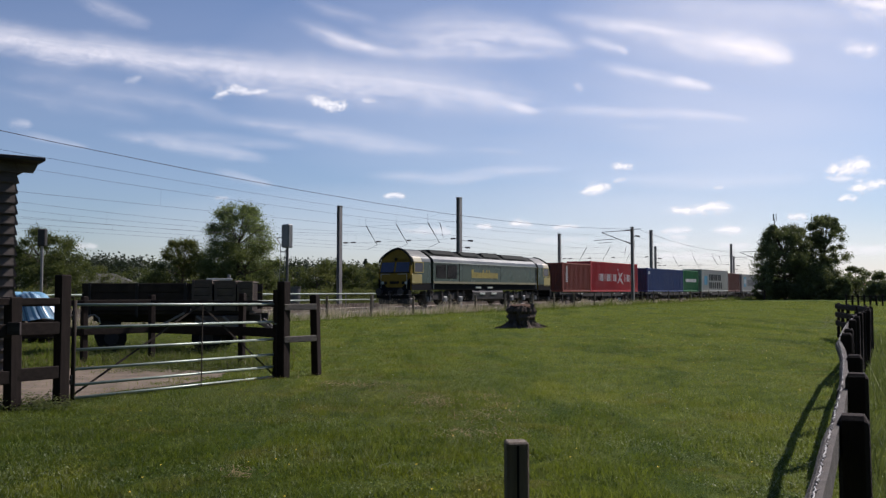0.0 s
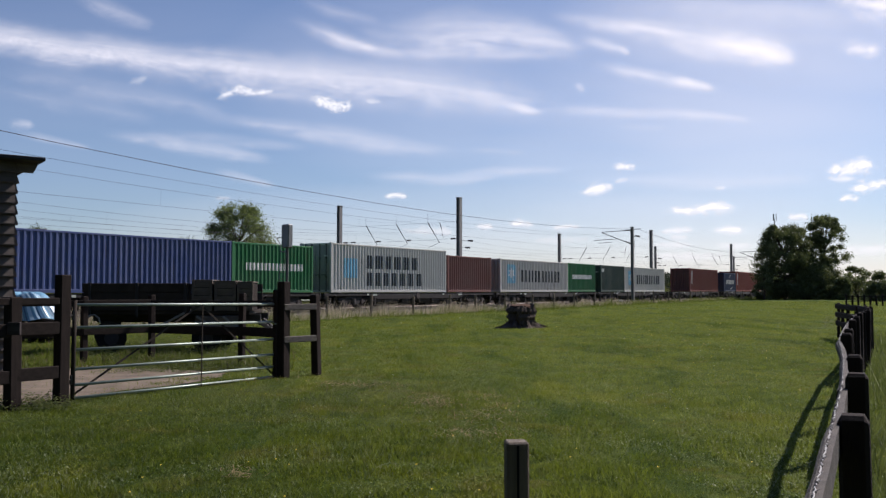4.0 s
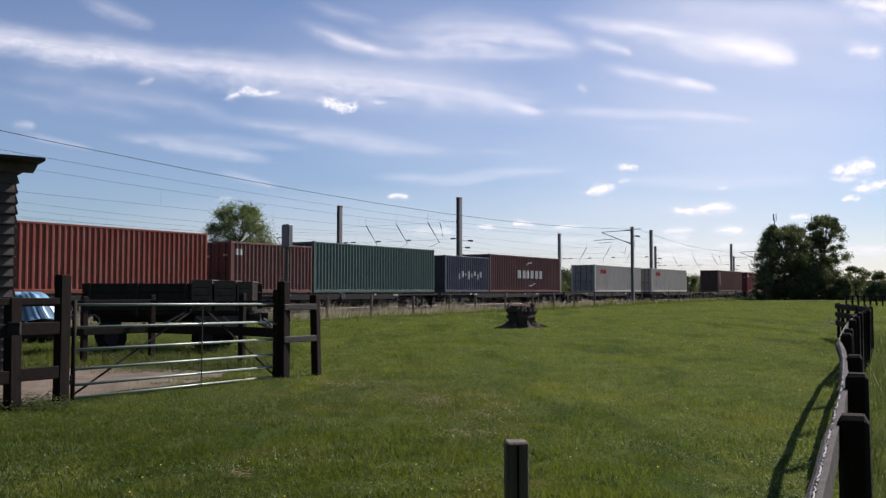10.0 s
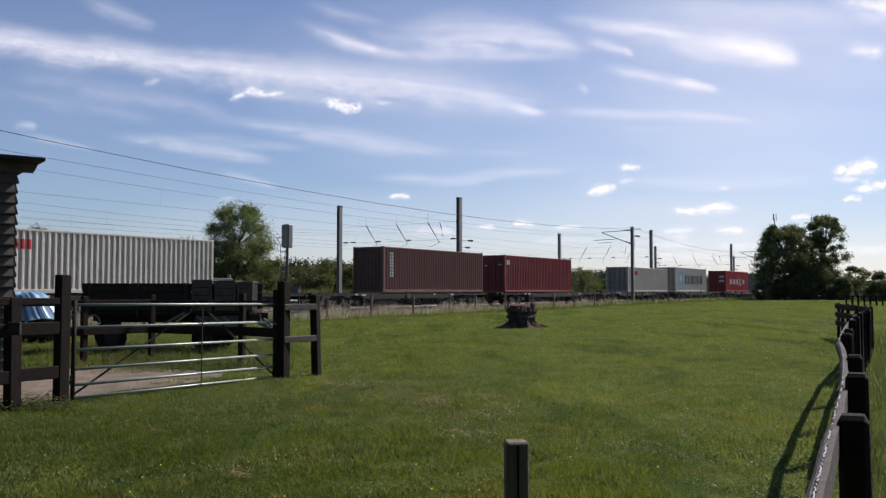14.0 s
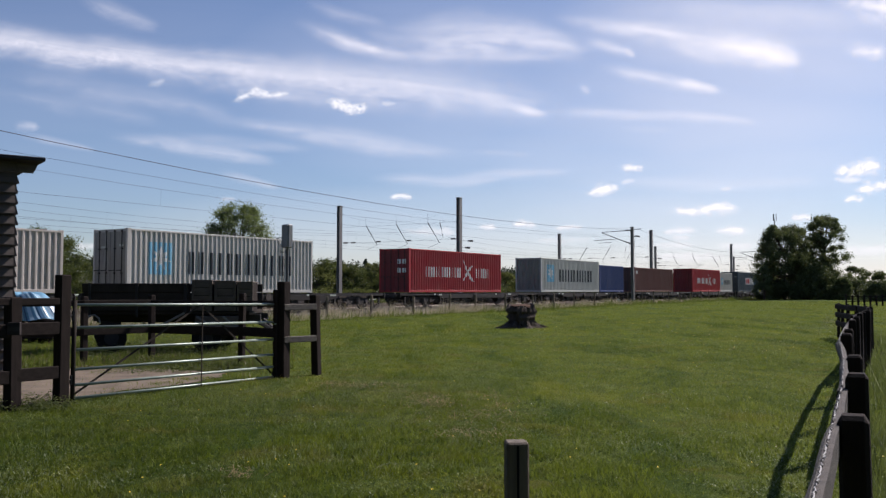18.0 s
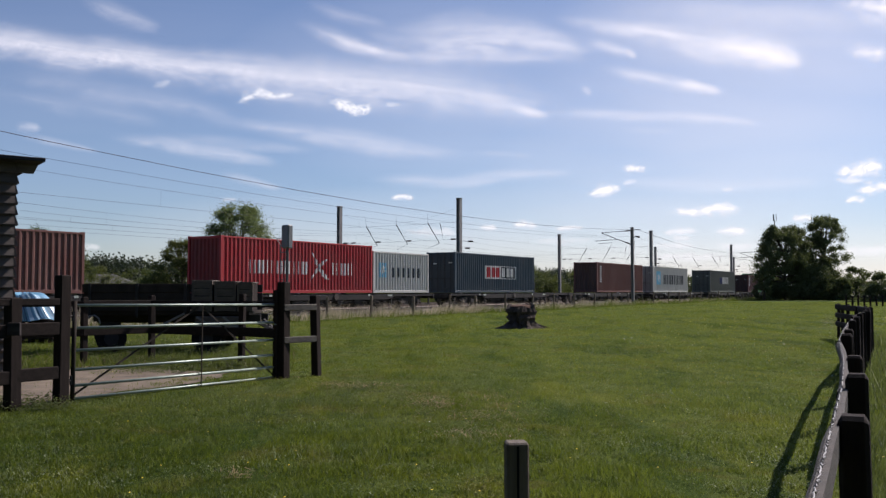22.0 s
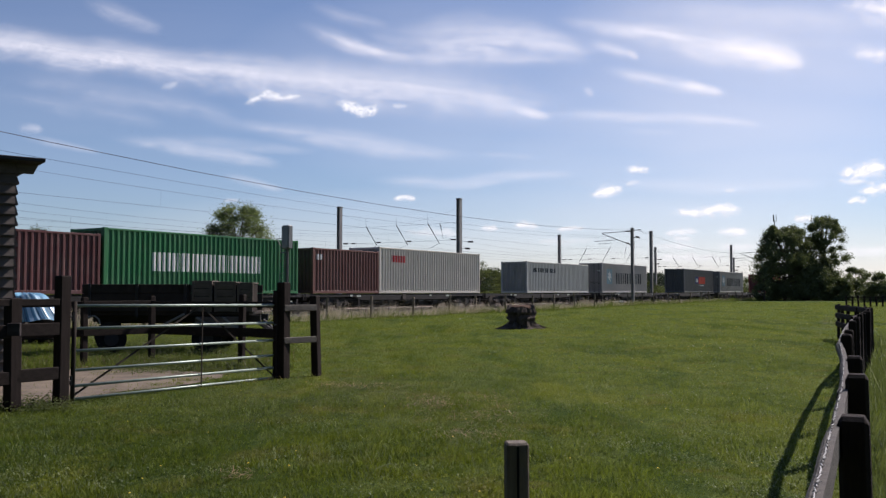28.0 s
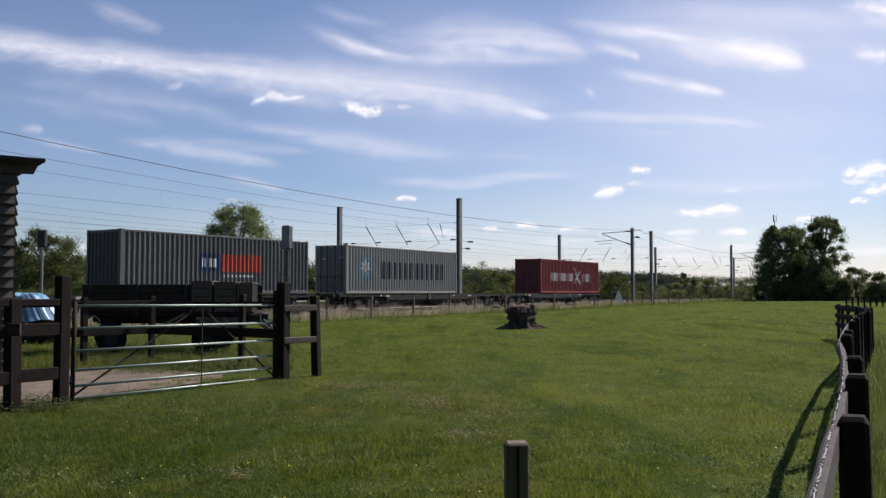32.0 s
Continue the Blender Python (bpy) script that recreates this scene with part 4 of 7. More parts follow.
yard_fence = post_rail("yard_fence", [hit(-120, 742), hit(21, 726), hang_at], ((0.40, 0.155), (0.94, 0.155), (1.275, 0.085)), 0.15, 1.33, "dark-stained post and rail fence beside the gate", ends=(True, False))
# lit end of the lapped rail: the light is put into paler wood
bm = bm_new()
box(bm, -0.07, 0.08, -0.022, 0.022, -0.07, 0.08, 0.006)
part("rail_end", bm, "grey_rail", yard_fence, "paler end of a lapped rail, painted as lit", False, Matrix.Translation(hit(31, 726) - hit(-120, 742) + Vector((0, -0.135, 0.955))))
post_rail("stub_fence", [slam_at, hit(560, 664)], ((0.62, 0.10), (1.14, 0.10)), 0.13, 1.32, "short dark post and rail fence beside the gate", mat="grey_wood", ends=(False, True))
post_rail("inner_fence", [hit(-40, 652), hit(148, 645), hit(268, 637), hit(427, 646), hit(497, 652)], ((0.63, 0.17), (1.16, 0.11)), 0.11, 1.32, "dark-stained post and rail fence behind the gate")

# ---- weatherboarded shed ----
corner = Vector((-6.45, 12.95, 0))
shed = empty("shed", pose(corner.x, corner.y, 0, 0, 0, 36.9), "brown weatherboarded timber shed with a flat felted roof", "shed")
bm = bm_new()
box(bm, -4.0, -0.03, 0.03, 3.0, -0.05, 3.25)
part("frame_wall", bm, "dark_wood", shed)
for k in range(21):
    z = 0.04 + k * 0.157
    bm = bm_new()
    prism(bm, [(0.0, z + 0.185), (0.02, z + 0.185), (0.02, z), (-0.055, z - 0.004), (-0.058, z + 0.012)], -4.0, 0.004)
    part("weatherboard", bm, "board", shed)
    bm = bm_new()
    jut = random.uniform(-0.008, 0.010)
    a = [bm.verts.new((x + (jut if x > 0.03 else 0), -0.02, zz)) for x, zz in ((0.006, z + 0.185), (-0.02, z + 0.185), (-0.02, z), (0.050, z - 0.004), (0.054, z + 0.012))]
    b = [bm.verts.new((v.co.x, 3.0, v.co.z)) for v in a]
    for m in range(5):
        bm.faces.new((a[m], a[(m + 1) % 5], b[(m + 1) % 5], b[m]))
    bm.faces.new(a[::-1])
    bm.faces.new(b)
    part("weatherboard", bm, "board", shed)
bm = bm_new()
box(bm, -4.3, 0.365, -0.3, 3.2, 3.345, 3.405, 0.01)
part("roof", bm, "felt", shed)
bm = bm_new()
v = [bm.verts.new(q) for y in (0.05, 0.11) for q in ((0.0, y, 3.345), (0.34, y, 3.345), (0.27, y, 3.20), (0.0, y, 3.20))]
for f in ((0, 1, 2, 3), (7, 6, 5, 4), (0, 4, 5, 1), (1, 5, 6, 2), (2, 6, 7, 3), (3, 7, 4, 0)):
    bm.faces.new([v[i] for i in f])
part("eaves_board", bm, "grey_wood", shed)

# ---- old trailer with crates ----
t0 = depth(148, 515, 19.6)
trailer = empty("farm_trailer", pose(t0.x, 19.6, 0, 0, 0, 3), "old dark flatbed trailer with low boarded sides", "trailer")
TL = 3.72
bm = bm_new()
box(bm, 0, TL, 0, 1.9, 0.86, 0.94, 0.01)
part("bed", bm, "trailer", trailer)
for z in (0.95, 1.16, 1.37):
    bm = bm_new()
    box(bm, 0, 2.35, -0.04, 0.0, z, z + 0.2, 0.008)
    part("side_board", bm, "trailer", trailer)
    bm = bm_new()
    box(bm, 0, TL, 1.9, 1.94, z, z + 0.2, 0.008)
    part("side_board", bm, "trailer", trailer)
    bm = bm_new()
    box(bm, -0.04, 0.0, 0.0, 1.9, z, z + 0.2, 0.008)
    part("end_board", bm, "trailer", trailer)
for x in (0.15, 1.2, 2.28):
    bm = bm_new()
    box(bm, x - 0.03, x + 0.03, -0.075, -0.04, 0.80, 1.58, 0.006)
    part("stanchion", bm, "dark_steel", trailer)
for y in (0.35, 1.5):
    bm = bm_new()
    box(bm, 0.1, TL + 0.2, y, y + 0.08, 0.70, 0.86, 0.008)
    part("chassis_beam", bm, "dark_steel", trailer)
# front axle turned to fit the camera's view: its far wheel hides
for x, steer in ((0.60, 20.0), (2.75, 0.0)):
    swing = pose(x, 0.1, 0.33, 0, 0, steer)
    bm = bm_new()
    rod(bm, (0, 0.0, 0), (0, 1.75, 0), 0.045, n=8)
    box(bm, -0.22, 0.22, 0.2, 0.3, 0.09, 0.37, 0.01)
    part("axle", bm, "dark_steel", trailer, "", False, swing)
    for y in (-0.1, 1.6):
        bm = bm_new()
        rod(bm, (0, y, 0), (0, y + 0.19, 0), 0.33, n=20)
        wheel = part("wheel", bm, "rubber", trailer, "", False, swing)
        bm = bm_new()
        rod(bm, (0, y - 0.012, 0), (0, y + 0.2, 0), 0.16, 0.16, n=14)
        part("rim", bm, "dark_steel", wheel)
# dark fillers under the bed and behind the boards, added to block light
bm = bm_new()
box(bm, 0.05, TL - 0.05, 0.7, 1.3, 0.66, 0.87, 0.03)
part("under_tank", bm, "trailer", trailer)
bm = bm_new()
box(bm, 0.0, 2.38, 0.004, 0.02, 0.93, 1.57)
part("board_lining", bm, "trailer", trailer)
bm = bm_new()
bar(bm, (TL + 0.1, 0.5, 0.70), (TL + 0.6, 0.95, 0.34), 0.07, 0.09, 0.01)
bar(bm, (TL + 0.1, 1.4, 0.70), (TL + 0.6, 0.95, 0.34), 0.07, 0.09, 0.01)
part("drawbar", bm, "dark_steel", trailer)
bm = bm_new()
box(bm, 2.5, 3.6, -0.05, 0.3, 0.42, 0.83, 0.02)
part("toolbox", bm, "crate", trailer, "grey-brown plank box slung below the bed")
bm = bm_new()
box(bm, 2.48, 3.55, -0.075, -0.05, 0.56, 0.70, 0.008)
part("pale_board", bm, "zinc_post", trailer, "pale board fixed low on the box")
for p0, p1 in (((1.72, -0.10, 0.60), (2.28, -0.10, 0.90)), ((2.55, -0.11, 0.82), (3.15, -0.11, 0.42)), ((3.15, -0.11, 0.82), (3.55, -0.11, 0.46))):
    bm = bm_new()
    bar(bm, p0, p1, 0.025, 0.05, 0.006)
    part("strut", bm, "zinc_post", trailer, "pale galvanised diagonal strut")
bm = bm_new()
tube(bm, [(0.12, -0.14, 0.74), (0.18, -0.14, 0.84), (0.30, -0.14, 0.86), (0.40, -0.14, 0.78), (0.42, -0.14, 0.68)], 0.02, 7)
part("hose_loop", bm, "zinc_post", trailer, "pale loop of hose hung under the bed")
for k, (x, w, h) in enumerate(((2.42, 0.46, 0.70), (2.93, 0.48, 0.68), (3.44, 0.36, 0.66))):
    c = trailer.matrix_basis @ Vector((x, -0.02, 0.945))
    crate = empty("wooden_crate", pose(c.x, c.y, c.z, 0, 0, 3), "weathered slatted wooden crate standing on the trailer bed", "crate", "crates on the trailer")
    bm = bm_new()
    box(bm, 0.02, w - 0.02, 0.03, 0.75, 0, h - 0.02)
    part("inner_box", bm, "dark_wood", crate)
    n = 4
    for j in range(n):
        bm = bm_new()
        box(bm, 0, w, 0, 0.025, j * h / n + 0.006, (j + 1) * h / n - 0.006, 0.005)
        part("slat", bm, "crate", crate)
    bm = bm_new()
    box(bm, 0, w, 0, 0.78, h - 0.018, h + 0.01, 0.004)
    part("lid", bm, "crate", crate)
    for x2 in (0.0, w - 0.06):
        bm = bm_new()
        box(bm, x2, x2 + 0.06, -0.02, 0.0, 0, h, 0.004)
        part("batten", bm, "crate", crate)
# pale equipment hut beyond the tracks
q = depth(388, 515, 69)
hut = empty("trackside_hut", pose(q.x, 69, ground_z(q.x, 69), 0, 0, TRACK_ANGLE - 45), "pale trackside equipment hut with a flat lid", "hut")
bm = bm_new()
box(bm, -0.9, 0.9, -0.5, 0.5, -0.1, 2.2, 0.02)
part("cabinet", bm, "pale_hut", hut)
bm = bm_new()
box(bm, -0.98, 0.98, -0.58, 0.58, 2.2, 2.32, 0.02)
part("lid", bm, "pale_hut", hut)
bm = bm_new()
rod(bm, (0.75, 0, 2.3), (0.75, 0, 2.62), 0.14, 0.12, 10)
part("vent", bm, "zinc_post", hut)

# ---- tarpaulin heap ----
c = depth(66, 515, 24.0)
bm = bm_new()
n, k = 26, 12
rows = []
for j in range(k + 1):
    v = j / k
    row = []
    for i in range(n):
        a = i / n * 2 * math.pi
        r = 1.0 - 0.52 * v - (0.4 * smooth((v - 0.8) / 0.2))
        fold = 0.06 * math.sin(a * 9 + 2 * math.sin(a * 3)) * (1 - v * 0.6)
        row.append(bm.verts.new((math.cos(a) * (0.80 * r + fold) - 0.42 * v, math.sin(a) * (0.6 * r + fold), 0.62 + 0.72 * smooth(v * 1.1) ** 0.7 + 0.04 * math.sin(a * 5))))
    rows.append(row)
for a, b in zip(rows, rows[1:]):
    for i in range(n):
        bm.faces.new((a[i], a[(i + 1) % n], b[(i + 1) % n], b[i]))
bm.faces.new(rows[-1])
tarp = empty("tarpaulin_heap", pose(c.x, c.y, 0), "shiny blue and white tarpaulin draped over a heap", "tarpaulin")
part("sheet", bm, "tarp", tarp, smooth=True)
# white stripes of the sheet; fold highlights and dark folds are painted as strips too
for k, (a, w) in enumerate(((-2.75, 0.05), (-2.55, 0.07), (-2.36, 0.03), (-2.2, 0.06), (-2.02, 0.03), (-1.86, 0.07), (-1.66, 0.04), (-1.5, 0.03), (-1.34, 0.06), (-1.14, 0.03), (-0.98, 0.07), (-0.76, 0.04), (-0.55, 0.06), (-0.32, 0.03), (-0.12, 0.05))):
    bm = bm_new()
    vs = []
    for j in range(9):
        v = 0.02 + j / 8 * 0.8
        r = 1.0 - 0.52 * v
        fold = 0.06 * math.sin(a * 9 + 2 * math.sin(a * 3)) * (1 - v * 0.6)
        for s in (-w, w):
            aa = a + s
            f2 = 0.06 * math.sin(aa * 9 + 2 * math.sin(aa * 3)) * (1 - v * 0.6) + 0.012
            vs.append(bm.verts.new((math.cos(aa) * (0.80 * r + f2) - 0.42 * v, math.sin(aa) * (0.6 * r + f2), 0.62 + 0.72 * smooth(v * 1.1) ** 0.7 + 0.04 * math.sin(aa * 5))))
    for j in range(8):
        bm.faces.new((vs[2 * j], vs[2 * j + 1], vs[2 * j + 3], vs[2 * j + 2]))
    part("dark_stripe" if k % 3 == 1 else "pale_stripe", bm, "tarp_dark" if k % 3 == 1 else "tarp_pale", tarp)

pallets = empty("pallet_stack", pose(c.x, c.y, 0), "dark low stack of wooden pallets under the tarpaulin", "pallets")
for k in range(4):
    bm = bm_new()
    box(bm, -0.7, 0.7, -0.5, 0.5, 0.155 * k + 0.10, 0.155 * k + 0.14, 0.006)
    pal = part("pallet_deck", bm, "dark_wood", pallets)
    for x in (-0.65, 0.0, 0.55):
        bm = bm_new()
        box(bm, x, x + 0.1, -0.5, 0.5, 0.155 * k, 0.155 * k + 0.10, 0.006)
        part("bearer", bm, "dark_wood", pal)

# ---- tree stump ----
s_at = hit(922, 579, 0.05)
bm = bm_new()
n = 40
rows = []
for j, (v, r) in enumerate(((0.0, 0.84), (0.05, 0.66), (0.10, 0.58), (0.18, 0.54), (0.28, 0.51), (0.38, 0.53), (0.48, 0.49), (0.57, 0.54), (0.66, 0.51), (0.74, 0.46))):
    row = []
    for i in range(n):
        a = i / n * 2 * math.pi
        root = (0.45 * max(0, math.sin(a * 2.5 + 0.7)) ** 2) * max(0, 1 - v * 5)
        rr = r * (1 + root + 0.30 * noise.noise((math.cos(a) * 2.2, math.sin(a) * 2.2, v * 2)) + 0.24 * noise.noise((math.cos(a) * 5, math.sin(a) * 5, v * 9)))
        top = 0.14 * noise.noise((math.cos(a) * 1.5, math.sin(a) * 1.5, 9)) + 0.09 * noise.noise((math.cos(a) * 5, math.sin(a) * 5, 4)) if v > 0.7 else 0
        row.append(bm.verts.new((math.cos(a) * rr, math.sin(a) * rr, v + top)))
    rows.append(row)
for a, b in zip(rows, rows[1:]):
    for i in range(n):
        bm.faces.new((a[i], a[(i + 1) % n], b[(i + 1) % n], b[i]))
bm.faces.new(rows[-1])
stump = empty("tree_stump", pose(s_at.x, s_at.y, ground_z(s_at.x, s_at.y) - 0.03, 0, 0, 35) @ Matrix.Diagonal((0.94, 0.94, 1.14, 1.0)), "dark weathered tree stump with spreading roots in the meadow", "stump")
part("trunk_base", bm, "bark", stump, smooth=False)
bm = bm_new()
vs = [bm.verts.new((math.cos(i / 24 * 6.2832) * 0.40, math.sin(i / 24 * 6.2832) * 0.40, 0.755 + 0.10 * noise.noise((math.cos(i / 24 * 6.2832) * 1.5, math.sin(i / 24 * 6.2832) * 1.5, 9)))) for i in range(24)]
bm.faces.new(vs)
bmesh.ops.solidify(bm, geom=bm.faces[:], thickness=0.02)
part("cut_top", bm, "stump_top", stump, "reddish rotten sawn top")
for ang, ln, r in ((200, 1.15, 0.10), (250, 0.9, 0.09), (300, 0.95, 0.08), (335, 1.2, 0.10), (20, 0.9, 0.08), (150, 1.0, 0.09)):
    bm = bm_new()
    pts = [Vector((math.cos(radians(ang + 9 * math.sin(k))) * (0.4 + (ln - 0.4) * k / 4), math.sin(radians(ang + 9 * math.sin(k))) * (0.4 + (ln - 0.4) * k / 4), 0.15 * (1 - k / 4) ** 1.5 + 0.02)) for k in range(5)]
    for k in range(4):
        rod(bm, pts[k], pts[k + 1], r * (1.3 - 0.25 * k), r * (1.05 - 0.25 * k), 7)
    part("root", bm, "bark", stump)
# ---- cut straw lying in thin drifts ----
vs = []
for x, y, sx, sy, k in ((636, 685, 32, 1.8, 420), (768, 715, 18, 4, 420), (872, 710, 16, 4, 160), (850, 742, 34, 5, 200), (838, 774, 26, 3, 180), (480, 672, 30, 3, 120), (425, 846, 12, 3, 60)):
    for j in range(k):
        q = hit(x + rng.normal() * sx * 1.5, y + rng.normal() * sy * 1.8)
        a, ln = rng.random() * 6.28, 0.015 + 0.04 * rng.random()
        d_ = Vector((math.cos(a), math.sin(a), 0.25 * rng.normal())) * ln
        e_ = Vector((-math.sin(a), math.cos(a), 0)) * 0.0022
        z_ = Vector((0, 0, 0.035 + 0.02 * rng.random()))
        vs += [tuple(q - d_ + z_ - e_), tuple(q + d_ + z_ - e_), tuple(q + d_ + z_ + e_), tuple(q - d_ + z_ + e_)]
tagged(new("straw_litter", fast_mesh("straw_litter", np.array(vs), 4, "litter")), "thin drifts of cut dry straw on the grass", "straw", kind="stuff")

bm = bm_new()
tube(bm, [hit(x, y, z) for x, y, z in ((648, 842, 0.03), (655, 836, 0.05), (663, 830, 0.07), (672, 825, 0.08), (682, 821, 0.085), (692, 819, 0.08), (702, 822, 0.06))], 0.0020, 5)
tagged(part("grass_stalk", bm, "verge"), "long pale bent grass stalk in the sward", "stalk")

# ---- lone squared post in the grass ----
q = depth(914, 778, 3.9)
bm = bm_new()
box(bm, -0.05, 0.05, -0.05, 0.05, -0.3, q.z - 0.006, 0.008)
lone = empty("short_post", pose(q.x, q.y, 0, 0, 0, 4), "short weathered squared wooden post in the grass", "post")
part("post_shaft", bm, "post_wood", lone)
bm = bm_new()
box(bm, -0.006, 0.004, -0.053, -0.0505, 0.2, q.z - 0.02)
part("split", bm, "black", lone, "dark drying split down the post")

# ---- roadside fence on the near side: round rails, posts and barbed wire ----
FENCE = [(-0.85, -1.75), (0.62, 1.35), (1.32, 2.78), (1.82, 3.80), (2.54, 5.34), (3.43, 7.35), (4.22, 9.0), (5.15, 10.9), (6.3, 13.2), (7.82, 16.0), (8.95, 18.2), (10.08, 20.4), (10.99, 23.0), (11.86, 26.0)]
hedge = empty("field_fence", pose(0, 0, 0), "dark wooden posts with half-round rails and barbed wire", "fence")
f_pts = [Vector((x, y, 0)) for x, y in FENCE]
close = [f_pts[8].lerp(f_pts[11], u / 16) for u in (1, 2, 3, 4, 6, 7, 8, 9, 11, 12, 13, 14, 15)] + [f_pts[11].lerp(f_pts[13], u / 6) for u in (1, 2, 4, 5)]
for k, q in enumerate(f_pts + close):
    bm = bm_new()
    top = 1.03 + (0.02 if k % 2 else -0.015)
    box(bm, -0.046, 0.046, -0.046, 0.046, -0.3, top, 0.014)
    for v in bm.verts:
        if v.co.z > top - 0.03:
            v.co.z -= 0.035 * max(0.0, abs(v.co.x) / 0.046 - 0.45)
    part("fence_post", bm, "dark_wood", hedge, "", False, pose(q.x, q.y, 0, *((0.4, -0.6, -27) if k < 7 else (random.uniform(-2, 2), random.uniform(-1.5, 1.5), -26 + random.uniform(-7, 7)))))
for a, b in zip(f_pts, f_pts[1:]):
    d = (b - a).normalized()
    left = Vector((-d.y, d.x, 0))
    far = a.y > 12.5
    for z in ((0.94, 0.70, 0.44) if far else (0.925, 0.45)):
        n = 6
        sway = [left * (0.070 + 0.010 * noise.noise((a.x + t * 0.3, a.y, z))) + Vector((0, 0, z + 0.014 * noise.noise((a.x + t * 0.4, a.y, z + 5)))) for t in range(n + 1)]
        pts = [a.lerp(b, t / n) + w for t, w in enumerate(sway)]
        bm = bm_new()
        hw, hh = 0.022, (0.075 if far else 0.048)
        # half-round section: flat towards the posts, bowed outwards
        prof = [(-hw, -hh), (-hw, hh), (0.2 * hw, hh), (0.75 * hw, 0.62 * hh), (hw, 0), (0.75 * hw, -0.62 * hh), (0.2 * hw, -hh)]
        rings = [[bm.verts.new(p + left * (u + 0.004 * noise.noise((p.x * 9, p.y * 9, w * 40))) + Vector((0, 0, w))) for u, w in prof] for p in pts]
        for r0, r1 in zip(rings, rings[1:]):
            for k in range(len(prof)):
                bm.faces.new((r0[k], r0[(k + 1) % len(prof)], r1[(k + 1) % len(prof)], r1[k]))
        bm.faces.new(rings[0])
        bm.faces.new(rings[-1][::-1])
        part("half_round_rail", bm, "dark_wood" if far else "rail_grey", hedge)
    bm = bm_new()
    off = left * 0.070 + Vector((0, 0, 0.980))
    L = (b - a).length
    for j in range(int(L / 0.05)):
        u, w = a.lerp(b, j * 0.05 / L) + off, a.lerp(b, (j + 1) * 0.05 / L) + off
        ph = j * 1.1
        e = left * 0.003 * math.sin(ph) + Vector((0, 0, 0.003 * math.cos(ph)))
        rod(bm, u + e, w - e, 0.0020, n=5, cap=False)
        if j % 2 == 0:
            rod(bm, u + Vector((-0.010, 0, -0.004)), u + Vector((0.010, 0, 0.005)), 0.0011, n=3)
            rod(bm, u + Vector((0.006, 0.006, -0.004)), u + Vector((-0.006, -0.006, 0.007)), 0.0011, n=3)
    part("barbed_strand", bm, "barb", hedge, "pale twisted barbed wire")

# uncut grass on the far side of that fence
k = 26000
y = 2.2 * (26 / 2.2) ** rng.random(k)
base = np.interp(y, [q.y for q in f_pts], [q.x for q in f_pts])
x = base + 0.08 + (0.12 + 0.16 * y) * rng.random(k)
tuft = np.array([noise.noise((a * 1.6, b * 1.6, 12)) for a, b in zip(x, y)])
z = np.array([ground_z(a, b) for a, b in zip(x, y)])
h = (0.06 + 0.20 * rng.random(k) ** 1.6) * np.clip(1 + 1.2 * tuft, 0.35, 2.0)
t, wd = rng.random(k) * 6.283, (0.003 + 0.004 * rng.random(k)) * np.maximum(1, y / 8)
lean = rng.normal(0, 0.4, (k, 2)) * h[:, None]
v = np.stack([np.stack([x - np.cos(t) * wd, y - np.sin(t) * wd, z - 0.01], 1), np.stack([x + np.cos(t) * wd, y + np.sin(t) * wd, z - 0.01], 1), np.stack([x + lean[:, 0], y + lean[:, 1], z + h], 1)], 1)
tagged(new("fence_grass", fast_mesh("fence_grass", v.reshape(-1, 3), 3, "verge")), "uncut pale-flecked grass and weeds beyond the fence", "grass", kind="stuff")

# distant paddock fence
far_f = empty("paddock_fence", pose(0, 0, 0), "distant low wooden paddock fence with slim posts", "fence")
bm = bm_new()
box(bm, -0.06, 0.06, -0.06, 0.06, -0.3, 0.92, 0.015)
proto = part("fence_post", bm, "dark_wood", far_f, "", False, pose(32.6, 70.0, ground_z(32.6, 70.0)))
for k in range(1, 40):
    x, y = 32.6 + k * 0.46, 70.0 - k * 0.06
    share("fence_post", proto, pose(x, y, ground_z(x, y) - random.uniform(0, 0.08), random.uniform(-3, 3), random.uniform(-3, 3), 20), far_f)
for z in (0.35, 0.72):
    bm = bm_new()
    bar(bm, (32.5, 69.92, z + 0.22), (50.6, 67.6, z + 0.2), 0.03, 0.05)
    part("fence_rail", bm, "dark_wood", far_f)


# ---- unseen hedge-shaped wall, added behind the camera to block sky fill light ----
rows = []
bm = bm_new()
for ring, (r0, zs) in enumerate(((22.0, (-0.3, 2, 4.5, 7, 9.5, 12, 14.5, 16.5)), (25.0, (16.5, 12, 7, -0.3)))):
    for z in zs:
        row = []
        for k in range(91):
            a = radians(122 + k * 1.8)
            w = Vector((math.sin(a), math.cos(a), 0))
            r = r0 + 1.6 * noise.noise((k * 0.35, z * 0.3, ring)) + 0.7 * noise.noise((k * 1.1, z * 0.9, 5))
            top = 1.6 * noise.noise((k * 0.3, 3, 8)) + 0.8 * noise.noise((k * 1.3, 1, 8)) if z > 14 else 0.0
            row.append(bm.verts.new((w.x * r, w.y * r, z + top)))
        rows.append(row)
for a, b in zip(rows, rows[1:]):
    for k in range(90):
        bm.faces.new((a[k], a[k + 1], b[k + 1], b[k]))
tagged(part("backdrop_hedge", bm, "hedge", None, "", True), "unseen hedge-shaped wall added to cut fill light", "hedge", kind="structure")

